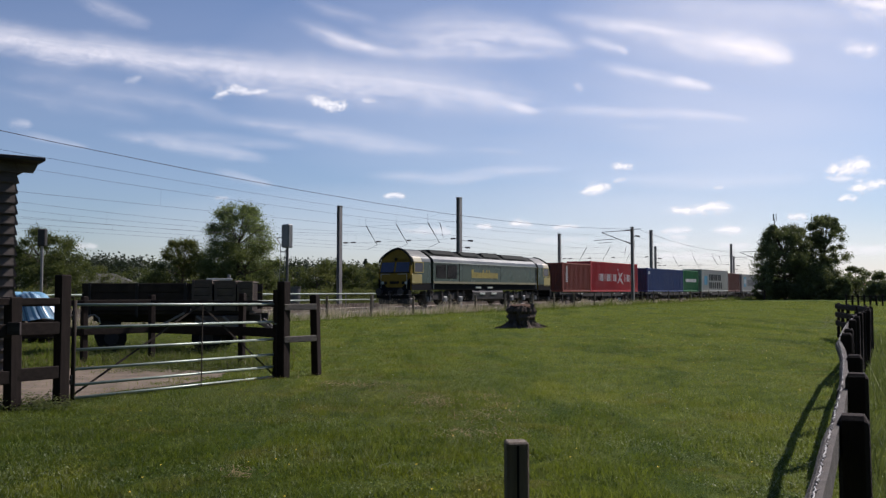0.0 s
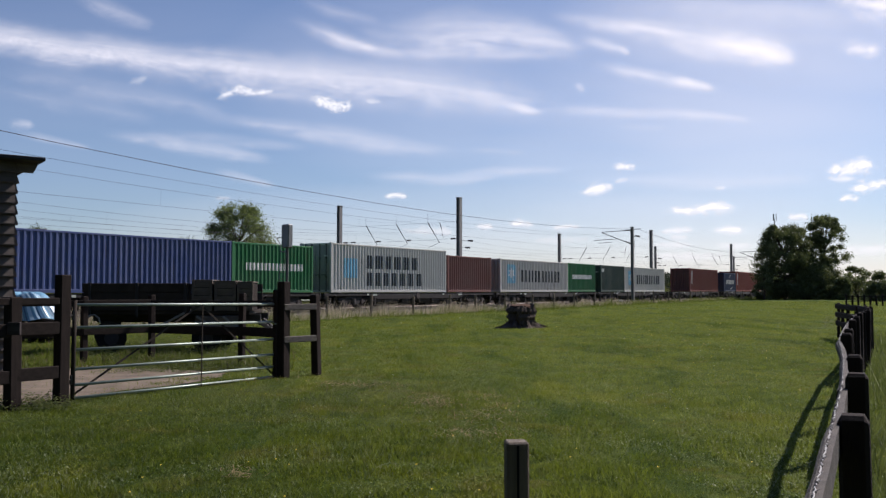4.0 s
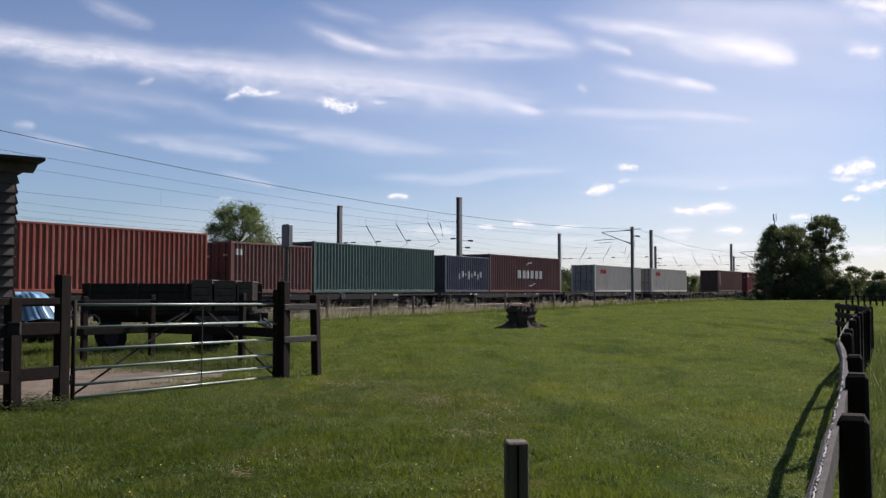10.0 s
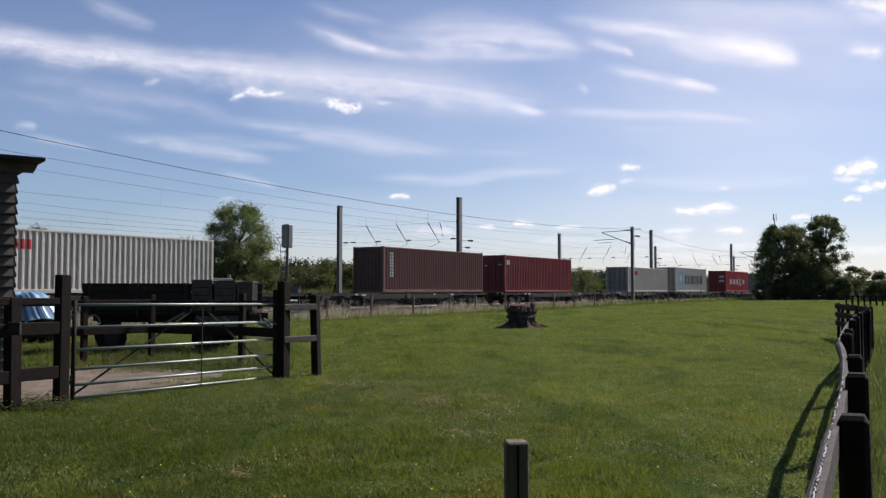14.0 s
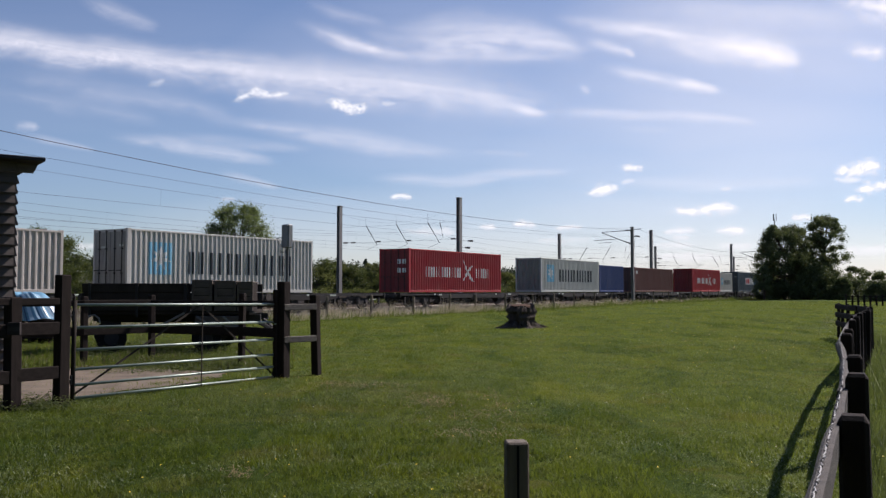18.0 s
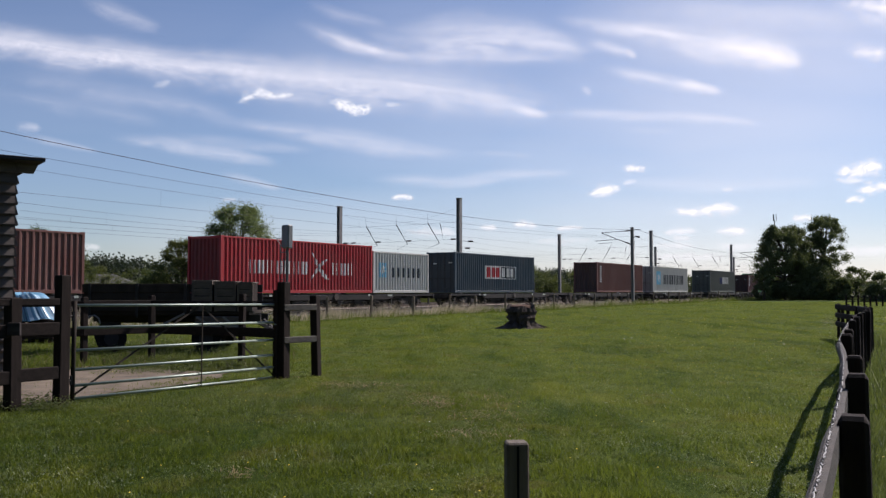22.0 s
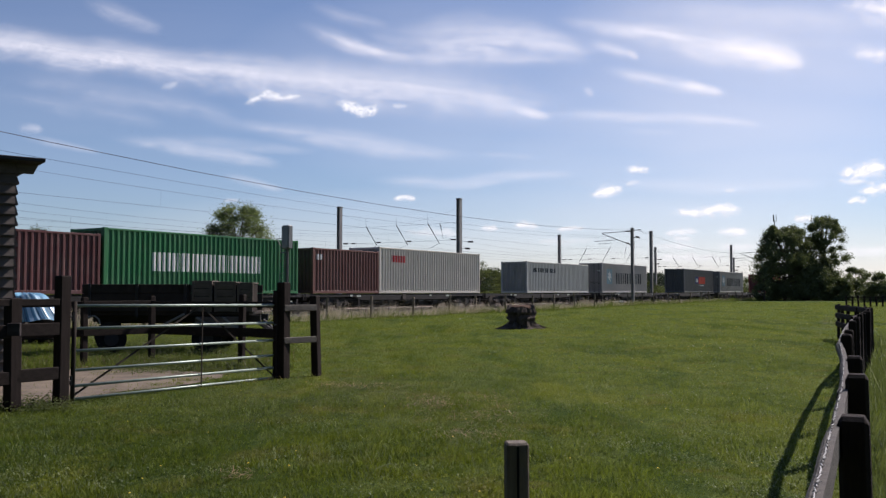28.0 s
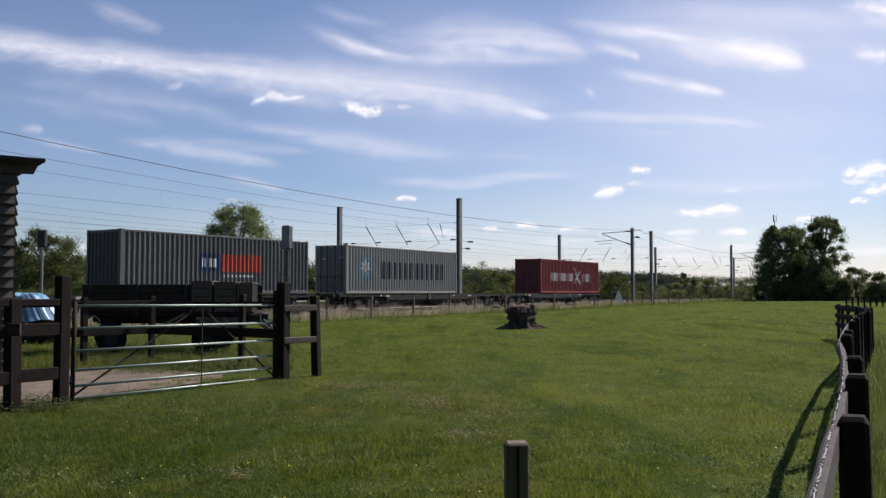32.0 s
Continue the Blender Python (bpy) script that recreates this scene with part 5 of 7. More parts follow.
# ---- trees ----
def leaf_cloud(rng, count, centres, radii, size, fuzz=1.0):
    k = rng.integers(0, len(centres), count)
    d = rng.normal(0, 1, (count, 3))
    d /= np.linalg.norm(d, axis=1)[:, None] + 1e-6
    r = radii[k] * np.clip(np.abs(rng.normal(0.64, 0.30 * fuzz, count)), 0, 1.12 * fuzz)
    c = centres[k] + d * r[:, None] * np.array([1, 1, 0.8])
    u = rng.normal(0, 1, (count, 3))
    u /= np.linalg.norm(u, axis=1)[:, None]
    w = np.cross(u, rng.normal(0, 1, (count, 3)))
    w /= np.linalg.norm(w, axis=1)[:, None]
    s = size * (0.6 + 0.8 * rng.random(count))[:, None]
    return np.stack([c - u * s, c + w * s * 0.55, c + u * s, c - w * s * 0.55], 1).reshape(-1, 3)


def tree(name, at, height, width, seed, leaves, size, material, label, trunk=0.22, clumps=26, category="tree"):
    fuller = 0.96 if material == "leaf_dark" else 1.12
    g = np.random.default_rng(seed)
    t = empty(name, Matrix.Translation(at), label, category)
    bm = bm_new()
    r0 = 0.02 * height + 0.05
    top = height * (0.55 + 0.2 * trunk)
    rod(bm, (0, 0, -0.3), (0.04 * height * g.normal() * 0.3, 0, top * 0.5), r0, r0 * 0.7, 9)
    rod(bm, (0, 0, top * 0.48), (0.02 * height, 0.02 * height, top), r0 * 0.7, r0 * 0.25, 8)
    part("trunk", bm, "bark", t)
    centres, radii = [], []
    clumps = int(clumps * 1.8)
    for k in range(clumps):
        v = g.random() ** (0.8 if category == "tree" else 1.25)
        a = g.random() * 6.283
        prof = math.sin(math.pi * (0.12 + 0.80 * v)) ** 0.7 if category == "tree" else math.sqrt(max(0.05, 1 - v ** 2.2))
        rr = width / 2 * prof * (0.35 + 0.6 * g.random() ** 0.5)
        z = height * (trunk + (0.93 - trunk) * v)
        centres.append((math.cos(a) * rr, math.sin(a) * rr, z))
        radii.append((width if category == "tree" else min(width, height * 1.4)) * (0.08 + 0.09 * g.random()) * (1 - 0.3 * v) * (fuller if category == "tree" else 1.35))
    bm = bm_new()
    for k in range(0, clumps, 2):
        c = Vector(centres[k])
        rod(bm, (0, 0, min(c.z * 0.75, top)), c, r0 * 0.3, r0 * 0.08, 5, False)
    part("branchwork", bm, "bark", t)
    v = leaf_cloud(g, leaves, np.array(centres), np.array(radii), size, 1.45 if category == "tree" else 1.0)
    ob = new("crown", fast_mesh("crown", v, 4, material))
    ob.parent = t
    return t


def stand(x, d):
    return Vector((depth(x, 515, d).x, d, ground_z(depth(x, 515, d).x, d)))


def seen_tree(name, x, top, wide, d, seed, leaves, material, label, size=None, trunk=0.15, clumps=26, category="tree"):
    """A tree d metres ahead whose top stands at height top in the picture and which is wide across."""
    at = stand(x, d)
    h = EYE + (515 - top) / F * d - at.z
    return tree(name, at, h, wide / F * d, seed, leaves, size or 0.0016 * d, material, label, trunk, clumps, category=category)


# big dark tree group at the end of the field
seen_tree("field_tree", 1389, 392, 108, 108, 11, 52000, "leaf_dark", "broad dark backlit tree at the field corner", 0.095, 0.02, 64)
seen_tree("field_tree", 1460, 375, 84, 110, 12, 30000, "leaf_dark", "tall dark backlit tree at the field corner", 0.095, 0.03, 46)
seen_tree("field_tree", 1430, 393, 74, 111, 15, 26000, "leaf_dark", "middle dark backlit tree at the field corner", 0.095, 0.02, 36)
seen_tree("field_tree", 1352, 470, 34, 106, 13, 3500, "leaf_dark", "low dark bush under the field trees", 0.15, 0.0, 14, "bush")
seen_tree("field_tree", 1422, 452, 132, 109, 14, 34000, "leaf_dark", "dense dark undergrowth below the field trees", 0.12, 0.0, 30, "bush")
for k, (x, top, w, d) in enumerate(((1515, 470, 70, 112), (1560, 482, 70, 100), (1600, 468, 90, 120), (1490, 492, 40, 104))):
    seen_tree("hedge_bush", x, top, w, d, 20 + k, 11000, "leaf_dark", "dark backlit hedge bush beyond the field", 0.11, 0.0, 20, "bush")
# beyond the railway
seen_tree("ash_tree", 420, 355, 128, 98, 31, 46000, "leaf_airy", "tall leafy tree beyond the railway", 0.085, 0.05, 70)
seen_tree("ash_tree", 432, 425, 140, 96, 32, 30000, "leaf", "bushy green tree beyond the railway", 0.085, 0.0, 36)
seen_tree("thorn_tree", 78, 398, 135, 92, 33, 38000, "leaf", "round green tree beyond the railway", 0.085, 0.0, 46)
seen_tree("thorn_tree", 322, 420, 104, 100, 34, 28000, "leaf_pale", "round green tree beyond the railway", 0.085, 0.0, 40)
LEFT_BUSHES = ((130, 450, 70, 95), (180, 470, 80, 110), (245, 472, 90, 120), (275, 480, 60, 100), (375, 480, 70, 96), (470, 482, 60, 95), (525, 468, 60, 98), (560, 468, 62, 97),
          (585, 452, 60, 99), (625, 468, 60, 100), (655, 462, 40, 104), (690, 470, 60, 104), (722, 457, 62, 103), (760, 478, 60, 104), (800, 492, 70, 104), (850, 460, 74, 108), (895, 478, 50, 112))
RIGHT_BUSHES = ((945, 466, 70, 118), (985, 482, 60, 120), (1030, 470, 60, 126), (1093, 474, 38, 128), (1140, 494, 70, 132), (1185, 497, 60, 140), (1222, 486, 34, 142), (1258, 490, 36, 150), (1290, 500, 50, 152), (1322, 490, 44, 160), (1065, 496, 50, 128), (668, 458, 54, 102), (640, 464, 60, 101), (705, 460, 50, 103), (608, 462, 50, 100))
for k, (x, top, w, d) in enumerate(LEFT_BUSHES + RIGHT_BUSHES):
    seen_tree("railway_bush", x, top + 2, w * 1.3, d, 50 + k, 8500, ("leaf", "leaf_pale", "leaf")[k % 3], "uneven green bush on the far railway bank", 0.078, 0.0, 22, "bush")
seen_tree("small_conifer", 771, 458, 14, 118, 90, 1200, "leaf_dark", "slim dark conifer beyond the railway", 0.15, 0.0, 14)
for x, top, sd in ((646, 455, 92), (663, 451, 93)):
    seen_tree("small_conifer", x, top, 15, 150, sd, 900, "leaf_conifer", "slim dark conifer beyond the railway", 0.2, 0.0, 12)
seen_tree("far_tree", 1211, 480, 18, 250, 91, 900, "leaf_far", "small round tree far beyond the fields", 0.4, 0.1, 10)

# scrub and far woods
g = np.random.default_rng(77)


def wood_row(name, a0, a1, p, hlo, hhi, count, size, material, label, deep=8.0, grow=0.0):
    k = 140
    aa = np.linspace(a0, a1, k)
    c, r = [], []
    for a in aa:
        for q in range(4):
            pp = p + g.uniform(0, deep)
            h = (hlo + (hhi - hlo) * (0.5 + 0.5 * noise.noise((a * 0.03, pp * 0.05, 4)) + 0.3 * g.random())) * (1 + grow * max(0, a) / 500)
            w = line(a + g.uniform(-1, 1) * (a1 - a0) / k, pp)
            for zz in (0.25, 0.7):
                c.append((w.x, w.y, h * zz))
                r.append(h * 0.35)
    v = leaf_cloud(g, count, np.array(c), np.array(r), size)
    tagged(new(name, fast_mesh(name, v, 4, material)), label, "woods", kind="stuff")


wood_row("bank_scrub", 0, 300, 54, 0.8, 2.1, 170000, 0.085, "leaf_pale", "low tangled scrub along the far railway bank", 9)
wood_row("far_woods", -120, 950, 150, 4.6, 6.4, 150000, 0.30, "leaf_far", "distant line of green woodland", 30, 1.0)
wood_row("conifer_woods", -60, 420, 132, 6.2, 8.2, 230000, 0.27, "leaf_conifer", "dark belt of conifer woodland beyond the railway", 16, 0.5)
wood_row("farther_woods", 150, 1500, 260, 7, 12, 35000, 0.5, "leaf_far", "hazy distant line of woodland", 60)

# bungalow among the bushes
q = depth(182, 515, 126)
home = empty("bungalow", pose(q.x, 126, ground_z(q.x, 126), 0, 0, 12), "low brick bungalow with a grey hipped slate roof", "house")
bm = bm_new()
box(bm, -4.2, 4.2, -3.2, 3.2, -0.1, 2.55, 0.03)
part("wall", bm, "crate", home)
bm = bm_new()
lo = [bm.verts.new(p) for p in ((-4.6, -3.6, 2.5), (4.6, -3.6, 2.5), (4.6, 3.6, 2.5), (-4.6, 3.6, 2.5))]
up = [bm.verts.new(p) for p in ((-1.4, 0, 3.85), (1.4, 0, 3.85))]
for f in ((lo[0], lo[1], up[1], up[0]), (lo[1], lo[2], up[1]), (lo[2], lo[3], up[0], up[1]), (lo[3], lo[0], up[0]), lo[::-1]):
    bm.faces.new(f)
part("roof", bm, "slate_roof", home)
for x in (-2.4, 2.2):
    bm = bm_new()
    box(bm, x - 0.7, x + 0.7, -3.23, -3.2, 0.95, 2.05)
    part("window", bm, "glass", home)
q = depth(523, 515, 76)
relay = empty("relay_cabinet", pose(q.x, 76, ground_z(q.x, 76), 0, 0, TRACK_ANGLE), "grey steel relay cabinet standing beyond the tracks", "cabinet")
bm = bm_new()
box(bm, -0.4, 0.4, -0.25, 0.25, -0.1, 1.65, 0.02)
part("body", bm, "zinc_dull", relay)
bm = bm_new()
box(bm, -0.45, 0.45, -0.3, 0.3, 1.65, 1.72, 0.015)
part("lid", bm, "zinc_dull", relay)

# distant lattice radio mast over the tree
q = depth(1373, 515, 300)
rm = empty("radio_mast", pose(q.x, 300, 0), "slim distant radio mast with aerials", "mast")
bm = bm_new()
rod(bm, (0, 0, 0), (0, 0, 26.3), 0.28, 0.16, 8)
part("pole", bm, "zinc_post", rm)
for k in range(3):
    bm = bm_new()
    box(bm, -0.13, 0.13, 0.5, 0.68, 25.8, 28.2, 0.03, Matrix.Rotation(k * 2.09, 4, "Z"))
    part("aerial", bm, "zinc_post", rm)

# rough uncut grass in the yard
vs, dry = [], []
for k in range(26000):
    px, py = rng.uniform(-80, 520), 580 + 74 * rng.random() ** 0.7
    q = hit(px, py)
    tuft = noise.noise(q * 1.3) + 0.6 * noise.noise(q * 4.0)
    if tuft < -0.1 and rng.random() < 0.75:
        continue
    hh = (0.035 + 0.12 * rng.random()) * (1 + 0.9 * tuft)
    a = rng.random() * 6.28
    e, u = Vector((math.cos(a), math.sin(a), 0)) * 0.007, Vector((rng.normal() * 0.45, rng.normal() * 0.45, 1)) * hh
    (dry if tuft > 0.05 and rng.random() < 0.15 else vs).extend([tuple(q - e), tuple(q + e), tuple(q + u)])
tagged(new("yard_grass", fast_mesh("yard_grass", np.array(vs), 3, "yard_green")), "rough uncut grass in the yard behind the gate", "grass", kind="stuff")
tagged(new("yard_dry_grass", fast_mesh("yard_dry_grass", np.array(dry), 3, "yard_straw")), "brownish dry grass in the yard behind the gate", "grass", kind="stuff")

# nettles and weeds at the gate and along the near fence
for name, count, x0, x1, y0, y1, h, n in (("gate_weeds", 420, -10, 130, 710, 730, 0.15, 4), ("pale_weeds", 110, 1456, 1484, 566, 582, 0.45, 3),
                                          ("yard_weeds", 2600, 110, 490, 592, 642, 0.26, 4), ("yard_edge_weeds", 1300, 200, 480, 640, 662, 0.14, 4)):
    vs = []
    for k in range(count):
        q = hit(rng.uniform(x0, x1), rng.uniform(y0, y1))
        for j in range(3):
            a, hh = rng.random() * 6.28, h * (0.3 + 0.7 * rng.random())
            u, s = Vector((math.cos(a), math.sin(a), 0.5)) * (0.05 if n < 4 else 0.035), (0.022 if n < 4 else 0.013)
            b = q + Vector((rng.normal() * 0.05, rng.normal() * 0.05, hh * rng.random()))
            e = Vector((-math.sin(a), math.cos(a), 0)) * s
            vs += [b, b + u * 0.5 + e, b + u, b + u * 0.5 - e]
    tagged(new(name, fast_mesh(name, np.array([tuple(v) for v in vs]), 4, "leaf_pale" if n < 4 else "leaf")), "leafy weeds growing at the foot of the fence", "weeds", kind="stuff")


# ---- clouds: soft curved ribbons far off, drifting slowly to the right ----
MOVING = []
SKY_R = 3200.0


def sky_pose(x, y):
    r = ray(x, y).normalized()
    return Matrix.Translation(Vector((0, 0, EYE)) + r * SKY_R) @ (-r).to_track_quat("Z", "Y").to_matrix().to_4x4()


def cloud(name, spine, density, material, label, drift):
    """A ribbon along a spine of (x, y, half width), named as it stands six seconds after the start."""
    pts = []
    for k in range(len(spine) - 1):
        p = [Vector(spine[min(max(k + j, 0), len(spine) - 1)]) for j in (-1, 0, 1, 2)]
        for j in range(8):
            t = j / 8
            pts.append(0.5 * (2 * p[1] + (p[2] - p[0]) * t + (2 * p[0] - 5 * p[1] + 4 * p[2] - p[3]) * t * t + (3 * p[1] - p[0] - 3 * p[2] + p[3]) * t ** 3))
    pts.append(Vector(spine[-1]))
    run_ = [0.0]
    for a, b in zip(pts, pts[1:]):
        run_.append(run_[-1] + math.hypot(b.x - a.x, b.y - a.y))
    mid = pts[len(pts) // 2]
    back = sky_pose(mid.x, mid.y).inverted()
    ny = 6
    verts, uvs, grains = [], [], []
    for k, p in enumerate(pts):
        a, b = pts[max(k - 1, 0)], pts[min(k + 1, len(pts) - 1)]
        d = Vector((b.x - a.x, b.y - a.y)).normalized()
        for j in range(ny + 1):
            v = j / ny * 2 - 1
            px, py = p.x + d.y * v * p.z, p.y - d.x * v * p.z
            verts.append(back @ (Vector((0, 0, EYE)) + ray(px, py).normalized() * SKY_R))
            uvs.append((run_[k] / run_[-1], j / ny))
            grains.append((run_[k], v * p.z))
    faces = [(k * (ny + 1) + j, (k + 1) * (ny + 1) + j, (k + 1) * (ny + 1) + j + 1, k * (ny + 1) + j + 1) for k in range(len(pts) - 1) for j in range(ny)]
    me = soup(name, verts, faces, material)
    for title, data in (("span", uvs), ("grain", grains)):
        layer = me.uv_layers.new(name=title)
        for lp in me.loops:
            layer.data[lp.index].uv = data[lp.vertex_index]
    ob = new(name, me)
    ob.color = (1, 1, 1, density)
    tagged(ob, label, "cloud", "clouds", "structure")
    dx, dy = drift
    rows = [(t, sky_pose(mid.x + dx * (t - 6) / 32, mid.y + dy * (t - 6) / 32)) for t in (0.0, 32.0)]
    ob.matrix_basis = rows[0][1]
    MOVING.append((ob, rows))


HIGH = (21, 8)
# the long band and the streaks below and above it
STREAKS = [(0.74, (-1000, -80, 30), (-600, -18, 34), (-200, 40, 34), (100, 84, 33), (300, 112, 36), (500, 134, 42), (700, 152, 48), (850, 172, 44), (1000, 196, 26), (1150, 212, 8)),
           (0.40, (-600, -30, 22), (-200, 36, 22), (100, 80, 22), (350, 116, 24), (560, 136, 28), (760, 158, 24), (900, 190, 8)),
           (0.60, (790, 158, 12), (860, 180, 17), (915, 193, 14), (965, 204, 5)),
           (0.46, (900, 190, 12), (1080, 199, 11), (1240, 205, 11), (1370, 219, 5)),
           (0.64, (600, 50, 14), (720, 68, 34), (810, 60, 46), (900, 64, 42), (990, 80, 26), (1075, 98, 8)),
           (0.52, (500, 30, 10), (575, 58, 16), (640, 82, 17), (735, 104, 6)),
           (0.35, (600, 88, 8), (720, 98, 12), (860, 98, 14), (1010, 102, 8)),
           (0.26, (520, -6, 9), (600, 24, 14), (680, 42, 7)),
           (0.95, (940, 26, 8), (1090, 46, 18), (1200, 66, 28), (1300, 82, 34), (1380, 98, 32), (1432, 122, 16)),
           (0.50, (1020, 66, 8), (1075, 82, 12), (1115, 96, 7)),
           (0.62, (1030, 110, 8), (1110, 128, 14), (1190, 144, 15), (1285, 162, 9)),
           (0.48, (310, 202, 9), (450, 220, 15), (600, 242, 20), (700, 258, 17), (840, 272, 6)),
           (0.45, (160, 232, 8), (300, 254, 16), (410, 273, 14), (505, 288, 5)),
           (0.26, (230, 238, 12), (400, 250, 14), (560, 264, 6)),
           (0.36, (10, 232, 5), (80, 246, 9), (175, 267, 4)),
           (0.42, (370, 300, 5), (430, 315, 10), (498, 332, 4)),
           (0.20, (-60, 112, 16), (130, 148, 22), (300, 180, 22), (470, 214, 10)),
           (0.16, (-60, 150, 14), (120, 186, 18), (300, 214, 14)),
           (0.42, (620, 316, 8), (720, 314, 12), (820, 318, 11), (900, 310, 5)),
           (0.34, (760, 312, 6), (880, 306, 12), (1020, 300, 5)),
           (0.30, (960, 320, 8), (1130, 321, 14), (1300, 322, 15), (1480, 318, 10)),
           (0.30, (120, -14, 12), (200, 20, 20), (285, 52, 9)),
           (0.22, (820, 264, 5), (880, 268, 6), (940, 270, 4)),
           (0.18, (1080, 226, 4), (1130, 227, 7), (1190, 226, 4)),
           (0.34, (1040, 14, 20), (1220, 18, 30), (1400, 26, 26), (1560, 40, 20))]
for density, *spine in STREAKS:
    cloud("cirrus_cloud", [(x, y, 1.55 * w) for x, y, w in spine], density, "cirrus", "thin white streak of high cirrus cloud", HIGH)
# bright torn ends of the plumes
TUFTS = [(1.0, (1190, 62, 10), (1270, 76, 24), (1350, 92, 30), (1420, 122, 14)), (0.9, (1310, 80, 10), (1360, 92, 22), (1400, 106, 16), (1416, 124, 6)), (0.75, (1150, 134, 8), (1215, 146, 13), (1280, 160, 9)),
         (0.5, (1085, 78, 4), (1104, 88, 9), (1118, 102, 4)), (0.35, (1010, 148, 5), (1026, 155, 10), (1038, 166, 5)), (0.55, (860, 178, 8), (920, 192, 12), (970, 204, 5)), (0.55, (540, 44, 8), (610, 72, 14), (690, 96, 7)),
         (0.22, (700, 44, 14), (830, 50, 26), (930, 62, 26), (1050, 94, 10)), (0.95, (1465, 96, 8), (1500, 88, 19), (1540, 90, 17), (1575, 84, 10)), (1.0, (1400, -4, 16), (1500, 4, 34), (1600, 14, 40), (1700, 20, 40)),
         (0.30, (0, 214, 6), (30, 220, 12), (70, 222, 6))]
for density, *spine in TUFTS:
    cloud("cirrus_cloud", [(x, y, 1.35 * w) for x, y, w in spine], density, "tuft", "bright torn tuft of high cirrus cloud", HIGH)
# smooth haze thickening to the right, with more glowing veils added to brighten the sky
for x, y, w, h, tilt, density in ((1480, 120, 1100, 420, 2, 0.37), (1420, 40, 900, 240, 3, 0.37), (1300, 300, 900, 300, 1, 0.34), (1250, 440, 1100, 200, 0, 0.34), (1430, 470, 900, 160, 0, 0.37), (1020, 170, 1300, 460, 4, 0.30), (760, 420, 1300, 200, 0, 0.34), (250, 120, 1700, 520, 4, 0.10)):
    sx, sy = w / 2 * math.cos(radians(tilt)), w / 2 * math.sin(radians(tilt))
    cloud("cirrus_cloud", [(x - sx, y - sy, h / 2), (x, y, h / 2), (x + sx, y + sy, h / 2)], density, "veil", "smooth glowing veil of haze that brightens the sky", HIGH)
# fair-weather heaps, low ones farther off
HEAPS = [(0.72, (372, 174, 6), (398, 168, 16), (428, 161, 12), (456, 166, 9), (506, 159, 5)), (0.85, (538, 176, 7), (574, 181, 14), (602, 190, 16), (642, 184, 9)), (0.35, (648, 181, 5), (662, 181, 6), (682, 182, 4)),
         (0.26, (230, 150, 5), (250, 143, 10), (270, 135, 5)), (0.85, (1080, 295, 8), (1100, 296, 12), (1136, 294, 5)), (1.0, (1018, 347, 7), (1044, 339, 13), (1070, 333, 13), (1100, 333, 6)), (0.5, (1086, 323, 4), (1102, 320, 6), (1118, 316, 4)),
         (1.0, (1160, 378, 6), (1200, 374, 10), (1240, 372, 13), (1270, 367, 17), (1294, 371, 14), (1318, 379, 5)), (0.7, (1160, 411, 5), (1196, 408, 10), (1240, 407, 7)), (0.5, (1180, 420, 4), (1200, 420, 7), (1222, 420, 4)),
         (0.85, (1252, 413, 5), (1285, 407, 12), (1330, 410, 6)), (1.0, (1450, 300, 7), (1486, 301, 17), (1515, 296, 21), (1545, 294, 17), (1566, 300, 7)), (0.95, (1490, 336, 6), (1528, 332, 16), (1560, 325, 12), (1590, 330, 8)),
         (0.6, (1455, 314, 5), (1490, 318, 8), (1530, 316, 6)), (0.85, (1480, 355, 7), (1504, 352, 10), (1530, 352, 6)), (0.8, (1388, 386, 6), (1412, 383, 10), (1436, 385, 6)), (0.8, (676, 350, 5), (705, 346, 9), (728, 349, 5)),
         (0.8, (836, 403, 4), (857, 401, 9), (878, 404, 5)), (0.9, (896, 401, 6), (918, 396, 10), (950, 402, 6)), (0.7, (966, 404, 4), (1000, 402, 6), (1034, 401, 4)), (0.6, (1262, 334, 4), (1275, 333, 5), (1288, 333, 4)),
         (0.45, (1140, 432, 5), (1180, 434, 9), (1240, 432, 6)), (0.5, (1255, 434, 5), (1300, 436, 10), (1350, 432, 6)), (0.5, (1130, 452, 5), (1200, 454, 11), (1300, 454, 8)), (0.55, (1470, 446, 7), (1525, 441, 14), (1590, 444, 12)),
         (0.4, (700, 413, 8), (760, 409, 12), (820, 415, 8)), (0.3, (930, 424, 5), (990, 426, 8), (1060, 422, 5)), (0.4, (124, 441, 6), (148, 436, 12), (180, 440, 6)), (0.35, (378, 353, 4), (396, 351, 6), (414, 352, 4)), (0.3, (300, 446, 6), (330, 440, 9), (360, 446, 6))]
for density, *spine in HEAPS:
    dx = 62 * (max(0, 515 - spine[1][1]) / 335) ** 1.6
    cloud("cumulus_cloud", [(x, y, 1.2 * w) for x, y, w in spine], density, "cumulus", "small bright puffy fair-weather cloud", (dx, 0.14 * dx))

# ---- train: how far it has run at each time ----
SPEED, GAIN = 17.921, 0.06207
A_FIRST = 90.36 - FACE * math.tan(TURN)     # where the first box's leading edge stands at the start
TIMES = [2.0 * k for k in range(17)]


def run(q, z):
    return [(t, line_pose(A_FIRST + q - SPEED * t - GAIN * t * t / 2, NEAR_TRACK, z)) for t in TIMES]


# ---- containers ----
PITCH, DEEP = 0.278, 0.066
STEP = ((0.0, 0.0), (0.072, 0.0), (0.140, 1.0), (0.210, 1.0), (0.278, 0.0))


